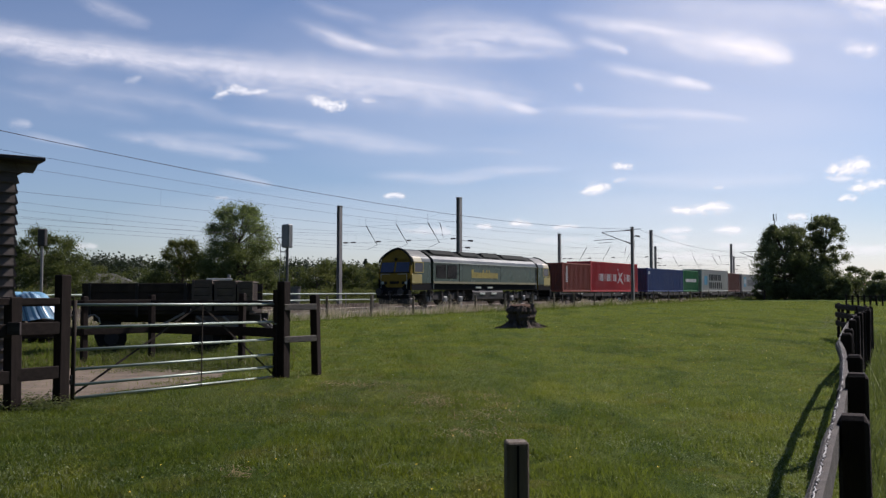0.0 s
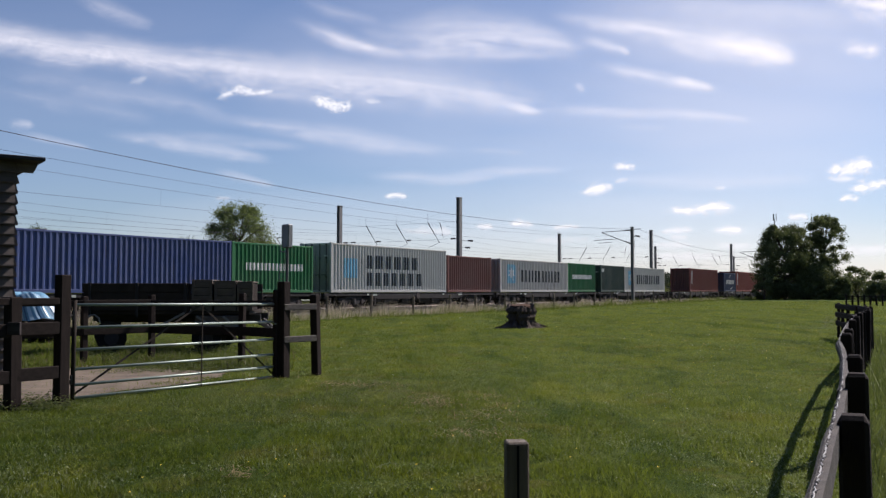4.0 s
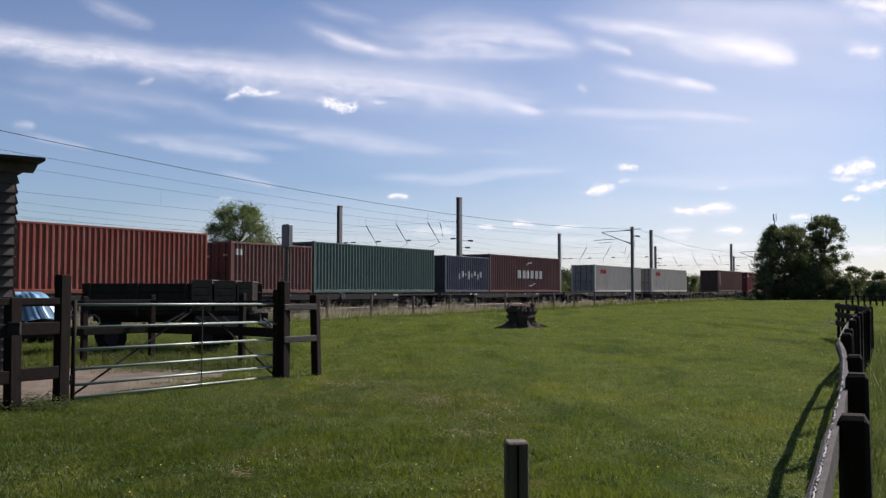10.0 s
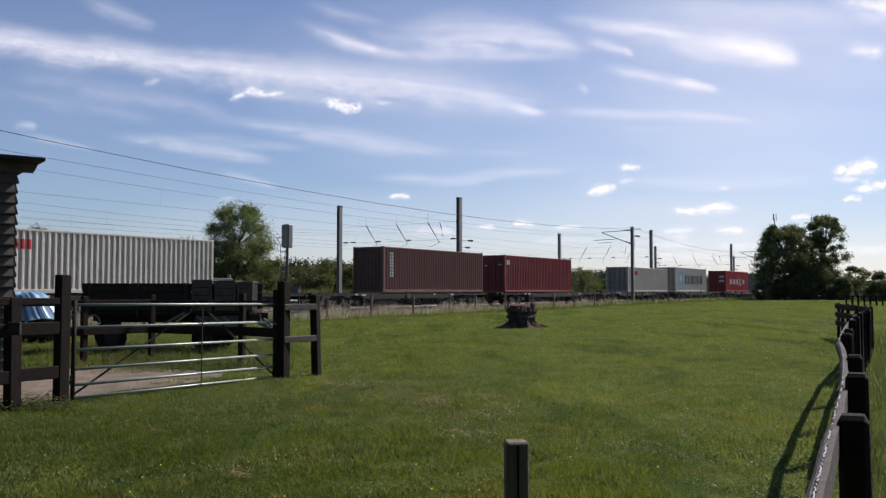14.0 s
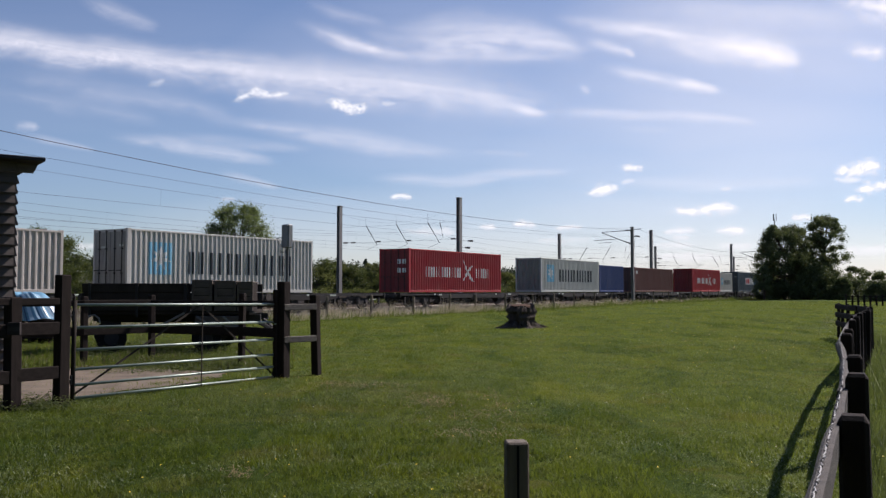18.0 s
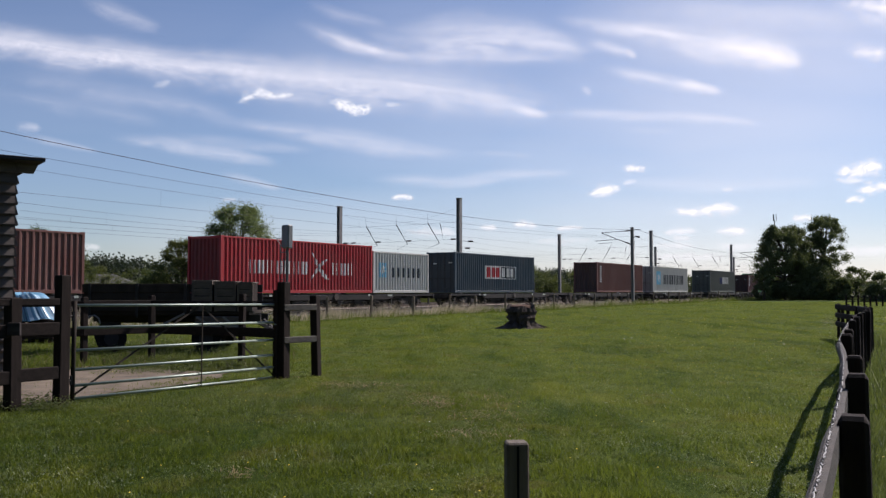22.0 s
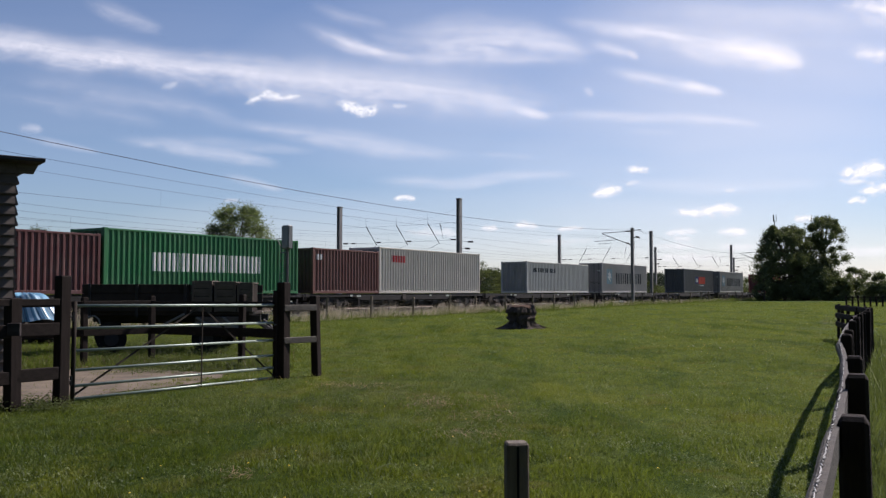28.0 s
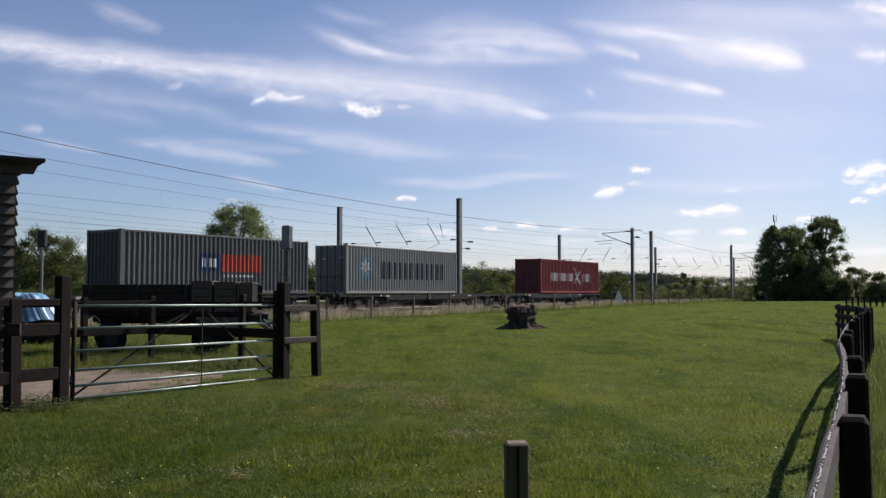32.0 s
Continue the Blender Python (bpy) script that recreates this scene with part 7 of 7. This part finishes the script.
def flat_wagon(m):
    w = empty("flat_wagon", m, "dirty dark brown bogie flat wagon carrying containers", "wagon", "flat wagons of the train")
    WL = 18.4
    for y in (-1.18, 1.06):
        bm = bm_new()
        v = [(-0.55, 0.80), (-0.55, 0.96), (WL + 0.55, 0.96), (WL + 0.55, 0.80), (14.6, 0.80), (13.9, 0.60), (4.5, 0.60), (3.8, 0.80)]
        a = [bm.verts.new((x, y, z)) for x, z in v]
        c = [bm.verts.new((x, y + 0.12, z)) for x, z in v]
        bm.faces.new(a[::-1])
        bm.faces.new(c)
        for k in range(len(v)):
            bm.faces.new((a[k], a[(k + 1) % len(v)], c[(k + 1) % len(v)], c[k]))
        part("side_sill", bm, "wagon", w)
    bm = bm_new()
    prism_x(bm, [(-0.5, 0.62), (-0.5, 0.94), (WL + 0.5, 0.94), (WL + 0.5, 0.62), (14.7, 0.6), (14.0, 0.3), (4.4, 0.3), (3.7, 0.6)], -0.25, 0.25)
    part("centre_sill", bm, "wagon", w)
    for k in range(8):
        x = -0.3 + k * (WL + 0.6) / 7
        bm = bm_new()
        box(bm, x - 0.12, x + 0.12, -1.06, 1.06, 0.78, 0.945, 0.01)
        part("cross_beam", bm, "wagon", w)
    for k, x in enumerate((0.1, 6.0, 6.2, 12.1, 12.3, 18.3)):
        for y in (-1.12, 1.12):
            bm = bm_new()
            box(bm, x - 0.1, x + 0.1, y - 0.07, y + 0.07, 0.955, 0.998, 0.01)
            part("spigot", bm, "bogie", w)
    for x in (-0.55, WL + 0.47):
        bm = bm_new()
        box(bm, x, x + 0.08, -1.22, 1.22, 0.62, 0.98, 0.012)
        part("headstock", bm, "wagon", w)
    for x, s in ((-0.55, -1), (WL + 0.55, 1)):
        for y in (-0.87, 0.87):
            bm = bm_new()
            rod(bm, (x, y, 0.80), (x + s * 0.22, y, 0.80), 0.10, n=10)
            rod(bm, (x + s * 0.22, y, 0.80), (x + s * 0.27, y, 0.80), 0.20, 0.19, n=14)
            part("buffer", bm, "bogie", w)
    for x in (5.6, 7.6, 9.4, 11.0, 12.7):
        bm = bm_new()
        box(bm, x - 0.3, x + 0.3, -1.05, -0.4, 0.34, 0.66, 0.03)
        part("equipment_box", bm, "bogie", w)
    for x in (6.4, 10.0):
        bm = bm_new()
        rod(bm, (x - 0.5, -0.8, 0.48), (x + 0.6, -0.8, 0.48), 0.17, n=10)
        part("air_cylinder", bm, "bogie", w)
    # gear boxes added to fill the dark, shaded space under the frame
    for x, lo, wide in ((4.6, 0.24, 0.5), (5.5, 0.16, 0.35), (8.4, 0.20, 0.7), (10.9, 0.14, 0.4), (12.0, 0.22, 0.6), (13.4, 0.18, 0.35)):
        bm = bm_new()
        box(bm, x - wide, x + wide, -0.62, 0.62, lo, 0.5, 0.03)
        part("brake_gear", bm, "bogie", w)
    for x0, x1 in ((3.5, 6.4), (9.2, 6.4), (9.2, 12.0), (14.9, 12.0)):
        bm = bm_new()
        bar(bm, (x0, -0.95, 0.60), (x1, -0.95, 0.20), 0.05, 0.07, 0.01)
        part("truss_rod", bm, "bogie", w)
    for x in (0.0, 4.2, 14.2, 18.4):
        bm = bm_new()
        box(bm, x - 0.06, x + 0.06, -1.2, -1.1, 0.24, 0.70, 0.01)
        box(bm, x - 0.22, x + 0.22, -1.22, -1.02, 0.22, 0.27, 0.01)
        part("foot_step", bm, "bogie", w)
    for k, x in enumerate((1.0, 2.1, 3.2, 15.2, 16.3, 17.4)):
        bm = bm_new()
        rod(bm, (x - 0.05, -1.2, 0.45), (x + 0.05, -1.12, 0.30), 0.06, n=8)
        part("brake_hanger", bm, "wheel", w)
    bm = bm_new()
    rod(bm, (2.5, -1.1, 0.66), (16.0, -1.1, 0.66), 0.035, n=6)
    part("brake_pipe", bm, "bogie", w)
    for x in (3.4, 11.8):
        bm = bm_new()
        box(bm, x, x + 0.2, -1.19, -1.181, 0.82, 0.92)
        part("pale_plate", bm, "stripe", w, "small pale plate on the sill")
    bm = bm_new()
    rod(bm, (8.8, -1.24, 0.78), (8.8, -1.19, 0.78), 0.2, n=16)
    part("handwheel", bm, "wheel", w)
    bm = bm_new()
    box(bm, 4.0, 4.4, -1.186, -1.181, 0.80, 0.90)
    box(bm, 13.8, 14.3, -1.186, -1.181, 0.80, 0.90)
    part("data_panel", bm, "stripe", w, "pale data panel bars")
    bogie(w, 2.1)
    bogie(w, WL - 2.1)
    return w


WAGONS = (-0.03, 21.38, 41.2, 61.0, 80.65, 102.2, 123.8, 143.65, 163.4, 183.3, 205.0, 224.9, 246.55, 266.3, 287.85, 309.0, 328.5, 350.2, 370.0, 391.65, 410.8, 432.35, 454.2, 473.95, 493.55, 513.3, 535.0, 554.05, 575.6, 594.85)
wagon = flat_wagon(run(WAGONS[0], RAIL_Z)[0][1])
MOVING.append((wagon, run(WAGONS[0], RAIL_Z)))
for q in WAGONS[1:]:
    r = run(q, RAIL_Z)
    MOVING.append((copy_thing(wagon, r[0][1]), r))

# ---- diesel locomotive ----
LQ = -23.15
loco = empty("diesel_locomotive", run(LQ, RAIL_Z)[0][1], "green and yellow six-axle diesel locomotive with a grimy roof", "locomotive")
MOVING.append((loco, run(LQ, RAIL_Z)))
LL = 20.5
ROOF = [(-1.32, 3.02), (-1.21, 3.25), (-0.90, 3.52), (-0.48, 3.78), (0, 3.90), (0.48, 3.78), (0.90, 3.52), (1.21, 3.25), (1.32, 3.02)]
bm = bm_new()
prism(bm, [(-1.30, 1.62), (-1.30, 3.02), (1.30, 3.02), (1.30, 1.62)], 2.62, 17.9)
part("body_side", bm, "loco_green", loco, "grimy dark green body panels")
bm = bm_new()
prism(bm, ROOF, 2.62, 17.9)
part("roof", bm, "loco_roof", loco, "sooty grey rounded roof")
# paler shoulder strips: sun and sky reflection put into the colour
for s in (-1, 1):
    bm = bm_new()
    prism(bm, [(s * 1.335, 3.02), (s * 1.235, 3.26), (s * 0.99, 3.475), (s * 0.97, 3.455), (s * 1.19, 3.25), (s * 1.30, 3.02)], 2.62, 17.9)
    part("roof_shoulder", bm, "loco_shoulder_lit", loco, "grey-green roof shoulder, paler for its sun sheen")
for x0, x1 in ((3.2, 6.0), (7.0, 9.5), (10.2, 12.6), (13.2, 17.0)):
    bm = bm_new()
    prism(bm, [(-0.9, 3.62), (-0.55, 3.84), (0.55, 3.84), (0.9, 3.62), (0.8, 3.70), (0.5, 3.93), (-0.5, 3.93), (-0.8, 3.70)], x0, x1)
    part("roof_hatch", bm, "loco_roof", loco)
for x in (11.6, 12.9):
    bm = bm_new()
    rod(bm, (x, 0, 3.9), (x, 0, 4.0), 0.35, 0.33, 16)
    part("exhaust_fan", bm, "black", loco)
for front in (True, False):
    def fx(x):
        return x if front else LL - x
    bm = bm_new()
    low = [bm.verts.new((fx(x), y, 1.15)) for x, y in ((0.0, -1.28), (2.3, -1.32), (2.3, 1.32), (0.0, 1.28))]
    mid = [bm.verts.new((fx(x), y, 2.28)) for x, y in ((-0.02, -1.30), (2.3, -1.32), (2.3, 1.32), (-0.02, 1.30))]
    top = [bm.verts.new((fx(x), y, 3.02)) for x, y in ((0.16, -1.27), (2.3, -1.32), (2.3, 1.32), (0.16, 1.27))]
    for a, c in ((low, mid), (mid, top)):
        for k in range(4):
            bm.faces.new((a[k], a[(k + 1) % 4], c[(k + 1) % 4], c[k]))
    bm.faces.new(low[::-1])
    bm.faces.new(top)
    cab = part("cab", bm, "loco_yellow", loco, "yellow cab front")
    bm = bm_new()
    a = [bm.verts.new((fx(0.17 + 0.35 * max(0, (z - 3.02) / 0.86) ** 1.3), y * 0.965, z)) for y, z in ROOF]
    c = [bm.verts.new((fx(2.3), y, z)) for y, z in ROOF]
    bm.faces.new(a)
    bm.faces.new(c[::-1])
    for k in range(len(ROOF) - 1):
        bm.faces.new((a[k], a[k + 1], c[k + 1], c[k]))
    part("cab_roof", bm, "loco_grey", cab, "dull grey-green cab roof")
    bm = bm_new()
    bm.faces.new([bm.verts.new((fx(0.155 + 0.35 * max(0, (z - 3.02) / 0.86) ** 1.3), y * 0.95, z - 0.01)) for y, z in ROOF])
    bmesh.ops.solidify(bm, geom=bm.faces[:], thickness=0.012)
    part("roof_front", bm, "loco_yellow", cab, "dull yellow panel over the windscreens")
    bm = bm_new()
    tube(bm, [(fx(0.07 + 0.30 * max(0, (z - 3.02) / 0.86) ** 1.3), y * 0.985, z + 0.01) for y, z in [(-1.30, 2.75)] + ROOF + [(1.30, 2.75)]], 0.075, 6)
    part("visor", bm, "loco_roof", cab, "sooty dark arched visor over the windscreens")
    # sunlit cab roof edge, put into pale cream and grey strips
    for x0, x1, coat, words in ((0.30, 1.25, "cab_cream", "pale cream cab roof edge"), (1.26, 2.3, "loco_shoulder_lit", "grey-green roof shoulder, paler for its sun sheen")):
        bm = bm_new()
        prism(bm, [(-1.335, 3.02), (-1.235, 3.26), (-1.12, 3.36), (-1.10, 3.34), (-1.19, 3.25), (-1.30, 3.02)], *sorted((fx(x0), fx(x1))))
        part("cab_shoulder", bm, coat, cab, words)
    for y in (-1, 1):
        bm = bm_new()
        f_ = [bm.verts.new((fx(-0.032), y * u, z)) for u, z in ((1.30, 1.15), (1.30, 1.95), (1.12, 1.80), (0.62, 1.32), (0.58, 1.15))]
        bm.faces.new(f_)
        bmesh.ops.solidify(bm, geom=bm.faces[:], thickness=0.02)
        part("nose_corner", bm, "black", cab, "black lower nose corner")
    bm = bm_new()
    box(bm, *sorted((fx(0.06), fx(2.3))), -1.338, -1.322, 1.15, 1.60, 0.004)
    part("cab_skirt", bm, "black", cab, "grimy black panel below the cab side")
    bm = bm_new()
    box(bm, *sorted((fx(0.66), fx(2.3))), -1.326, -1.321, 1.62, 3.0)
    part("cab_door_panel", bm, "loco_green", cab, "green cab side panel")
    bm = bm_new()
    box(bm, *sorted((fx(0.10), fx(1.25))), -1.338, -1.322, 1.50, 2.20, 0.006)
    part("cab_side_panel", bm, "cream", cab, "pale yellow cab side panel")
    bm = bm_new()
    box(bm, *sorted((fx(0.40), fx(1.35))), -1.336, -1.325, 2.34, 2.95, 0.004)
    part("side_window", bm, "glass", cab, "dark cab side window")
    bm = bm_new()
    for x0, x1, z0, z1 in ((0.34, 1.41, 2.29, 2.34), (0.34, 1.41, 2.95, 3.0), (0.34, 0.40, 2.34, 2.95), (1.35, 1.41, 2.34, 2.95)):
        box(bm, *sorted((fx(x0), fx(x1))), -1.345, -1.325, z0, z1)
    part("window_frame", bm, "cream", cab)
    for y0, y1 in ((-1.15, -0.08), (0.08, 1.15)):
        bm = bm_new()
        v = [bm.verts.new((fx(x), y, z)) for x, y, z in ((-0.03, y0, 2.34), (-0.03, y1, 2.34), (0.135, y1 * 0.98, 2.98), (0.135, y0 * 0.98, 2.98))]
        v += [bm.verts.new((fx(x), y, z)) for x, y, z in ((0.03, y0, 2.34), (0.03, y1, 2.34), (0.19, y1 * 0.98, 2.98), (0.19, y0 * 0.98, 2.98))]
        for f in ((0, 1, 2, 3), (7, 6, 5, 4), (0, 4, 5, 1), (1, 5, 6, 2), (2, 6, 7, 3), (3, 7, 4, 0)):
            bm.faces.new([v[i] for i in f])
        part("windscreen", bm, "glass", cab, "dark blue-tinted windscreen")
    for y in (-0.95, -0.7, 0.7, 0.95, 0.0):
        bm = bm_new()
        z = 1.62 if y else 3.18
        rod(bm, (fx(-0.06 if y else 0.10), y, z), (fx(0.02 if y else 0.25), y, z), 0.10, n=12)
        part("headlight", bm, "stripe" if abs(y) > 0.8 else "black", cab)
    bm = bm_new()
    box(bm, *sorted((fx(-0.07), fx(0.02))), -0.35, 0.35, 1.55, 1.72, 0.01)
    part("lamp_cluster", bm, "black", cab)
    bm = bm_new()
    box(bm, *sorted((fx(-0.25), fx(0.15))), -1.3, 1.3, 0.62, 1.15, 0.03)
    part("buffer_beam", bm, "black", loco)
    bm = bm_new()
    box(bm, *sorted((fx(-0.12), fx(0.35))), -1.25, 1.25, 0.22, 0.62, 0.06)
    part("snowplough", bm, "dark_steel", loco)
    for y in (-0.55, -0.38, -0.2, 0.22, 0.4, 0.58):
        bm = bm_new()
        tube(bm, [(fx(-0.24), y, 1.0), (fx(-0.36), y + 0.02, 0.9), (fx(-0.38), y + 0.03, 0.6), (fx(-0.3), y, 0.42)], 0.03, 6)
        part("brake_hose", bm, "rubber", loco)
    bm = bm_new()
    bar(bm, (fx(-0.25), 0, 1.0), (fx(-0.62), 0, 0.95), 0.14, 0.2, 0.02)
    bar(bm, (fx(-0.5), 0, 0.95), (fx(-0.5), 0, 0.5), 0.09, 0.09, 0.02)
    part("coupling", bm, "dark_steel", loco)
    for y in (-1.05, 1.05):
        bm = bm_new()
        rod(bm, (fx(-0.09), y, 1.25), (fx(-0.09), y, 2.2), 0.018, n=6)
        rod(bm, (fx(-0.09), y * 0.3, 2.2), (fx(-0.09), y, 2.2), 0.018, n=6)
        part("grab_rail", bm, "stripe", cab)
    bm = bm_new()
    box(bm, *sorted((fx(-0.045), fx(0.0))), -1.24, 1.24, 2.26, 2.33, 0.008)
    part("window_ledge", bm, "black", cab)
    bm = bm_new()
    box(bm, *sorted((fx(-0.05), fx(0.0))), -1.26, 1.26, 1.16, 1.32, 0.008)
    part("front_skirt", bm, "black", cab)
    for y in (-0.87, 0.87):
        bm = bm_new()
        s = -1 if front else 1
        rod(bm, (fx(-0.2), y, 1.02), (fx(-0.55), y, 1.02), 0.11, n=10)
        rod(bm, (fx(-0.55), y, 1.02), (fx(-0.62), y, 1.02), 0.24, 0.23, n=16)
        part("buffer", bm, "dark_steel", loco)
    bm = bm_new()
    box(bm, *sorted((fx(2.3), fx(2.62))), -1.18, 1.18, 1.3, 3.35)
    part("corridor_gap", bm, "black", loco, "black recess behind the cab")
    for y in (-1.29, ):
        bm = bm_new()
        rod(bm, (fx(2.27), y - 0.03, 1.25), (fx(2.27), y - 0.03, 2.6), 0.018, n=6)
        rod(bm, (fx(2.66), y - 0.03, 1.25), (fx(2.66), y - 0.03, 2.6), 0.018, n=6)
        part("handrail", bm, "stripe", loco)
    bm = bm_new()
    for k in range(3):
        box(bm, *sorted((fx(2.28), fx(2.64))), -1.3, -1.05, 0.42 + 0.36 * k, 0.46 + 0.36 * k)
    box(bm, *sorted((fx(2.26), fx(2.30))), -1.3, -1.05, 0.42, 1.3)
    part("cab_steps", bm, "dark_steel", loco)
for x0, x1 in ((2.95, 4.25), (4.36, 5.68)):
    bm = bm_new()
    box(bm, x0, x1, -1.306, -1.30, 1.95, 2.88)
    grille = part("grille", bm, "black", loco, "black air intake grille")
    for k in range(12):
        bm = bm_new()
        box(bm, x0 + 0.03, x1 - 0.03, -1.322, -1.306, 1.99 + k * 0.073, 2.02 + k * 0.073)
        part("louvre", bm, "dark_steel", grille)
for x in (5.95, 17.75):
    bm = bm_new()
    box(bm, x, x + 0.05, -1.325, -1.30, 1.66, 3.0)
    part("body_rib", bm, "dark_steel", loco)
for x in (6.4, 11.9):
    bm = bm_new()
    box(bm, x, x + 0.025, -1.304, -1.298, 1.7, 2.98)
    part("door_joint", bm, "black", loco)
for k, (x0, x1, z0, z1) in enumerate(pairs(7.6, 11.5, 2.03, 2.44, 11)):
    bm = bm_new()
    box(bm, x0, x1 + 0.04, -1.312, -1.304, z0, z1 + (0.20 if k in (0, 1, 9, 12, 14) else 0.0))
    part("lettering", bm, "faded_cream", loco, "faded cream lettering bar")
bm = bm_new()
box(bm, 2.62, 17.9, -1.345, -1.30, 1.60, 1.75)
part("sill_stripe", bm, "sill_cream", loco, "grimy cream sill stripe")
bm = bm_new()
box(bm, 2.62, 17.9, -1.36, -1.30, 3.0, 3.06)
part("gutter", bm, "stripe", loco)
bm = bm_new()
box(bm, 0.3, LL - 0.3, -1.22, 1.22, 1.18, 1.62, 0.02)
part("underframe", bm, "black", loco)
bm = bm_new()
prism(bm, [(-1.15, 1.2), (-1.25, 1.0), (-1.2, 0.5), (-0.9, 0.32), (0.9, 0.32), (1.2, 0.5), (1.25, 1.0), (1.15, 1.2)], 7.9, 12.4)
part("fuel_tank", bm, "dark_steel", loco)
for x0, z0 in ((8.3, 1.27), (10.0, 1.27), (8.9, 0.82), (10.6, 0.82)):
    bm = bm_new()
    box(bm, x0, x0 + 0.75, -1.275, -1.21, z0, z0 + 0.14, 0.01)
    part("tank_plate", bm, "stripe", loco, "pale reflective plate")
for c in (4.35, 15.95):
    bm = bm_new()
    box(bm, c - 2.6, c + 2.6, -1.08, -0.96, 0.50, 0.98, 0.03)
    box(bm, c - 2.6, c + 2.6, 0.96, 1.08, 0.62, 0.92, 0.03)
    box(bm, c - 2.5, c - 2.3, -0.96, 0.96, 0.62, 0.86)
    box(bm, c + 2.3, c + 2.5, -0.96, 0.96, 0.62, 0.86)
    bg = part("bogie_frame", bm, "bogie", loco)
    for u in (-2.0, 0.0, 2.0):
        wheelset(bg, c + u, 0.53)
        bm = bm_new()
        box(bm, c + u - 0.24, c + u + 0.24, -1.2, -1.08, 0.36, 0.72, 0.03)
        rod(bm, (c + u, -1.24, 0.53), (c + u, -1.19, 0.53), 0.14, n=12)
        part("axlebox", bm, "signal", bg)
        for s in (-0.42, 0.42):
            bm = bm_new()
            rod(bm, (c + u + s, -1.1, 0.62), (c + u + s, -1.1, 1.1), 0.10, n=8)
            part("spring", bm, "wheel", bg)

# ---- a bird crosses the sky near the end ----
b5, b6 = depth(665, 30, 13), depth(1468, 295, 13)
bird = empty("bird", Matrix.Translation(b5), "small dark swift gliding over the field", "bird")
bm = bm_new()
for x0, x1, r0, r1 in ((-0.085, -0.03, 0.006, 0.018), (-0.03, 0.03, 0.018, 0.021), (0.03, 0.07, 0.021, 0.014), (0.07, 0.09, 0.014, 0.003)):
    rod(bm, (x0, 0, 0), (x1, 0, 0), r0, r1, 8)
part("body", bm, "black", bird)
for s_ in (-1, 1):
    bm = bm_new()
    v = [bm.verts.new(q) for z in (-0.003, 0.003) for q in ((0.045, s_ * 0.015, z), (0.06, s_ * 0.08, z + 0.015), (-0.05, s_ * 0.21, z + 0.01), (-0.01, s_ * 0.08, z + 0.012), (-0.02, s_ * 0.015, z))]
    bm.faces.new(v[:5])
    bm.faces.new(v[:4:-1])
    for k in range(5):
        bm.faces.new((v[k], v[(k + 1) % 5], v[5 + (k + 1) % 5], v[5 + k]))
    part("wing", bm, "black", bird)
bm = bm_new()
v = [bm.verts.new(q) for z in (-0.002, 0.002) for q in ((-0.07, 0.01, z), (-0.07, -0.01, z), (-0.15, -0.03, z), (-0.11, 0, z), (-0.15, 0.03, z))]
bm.faces.new(v[:5])
bm.faces.new(v[:4:-1])
for k in range(5):
    bm.faces.new((v[k], v[(k + 1) % 5], v[5 + (k + 1) % 5], v[5 + k]))
part("tail", bm, "black", bird)
way = (b6 - b5) / 0.4
path_rows = [(0.0, b5 - way * 29.0)]
for t, x, y in ((29.0, 665, 30), (29.1, 854, 70), (29.2, 1090, 140), (29.3, 1262, 203), (29.4, 1468, 295)):
    path_rows.append((t, depth(x, y, 13)))
path_rows += [(29.6, b6 + Vector((3.3, 0.2, -0.6))), (32.0, b6 + Vector((44, 6, 1.5)))]
turn_m = way.to_track_quat("X", "Z").to_matrix().to_4x4()
MOVING.append((bird, [(t, Matrix.Translation(q) @ turn_m) for t, q in path_rows]))


def motions():
    for thing, rows in MOVING:
        walk(thing, rows)
    for vehicle, rows in list(MOVING):
        for wheels in vehicle.children_recursive:
            if wheels.name.startswith("wheelset"):
                q = (rows[0][1].translation - line(A_FIRST, NEAR_TRACK, RAIL_Z)).dot(Vector((ALONG[0], ALONG[1], 0)))
                turns = rolling(wheels, q + 9, 0.53 if vehicle == loco else 0.46)
                if turns:
                    walk(wheels, turns)


motions()
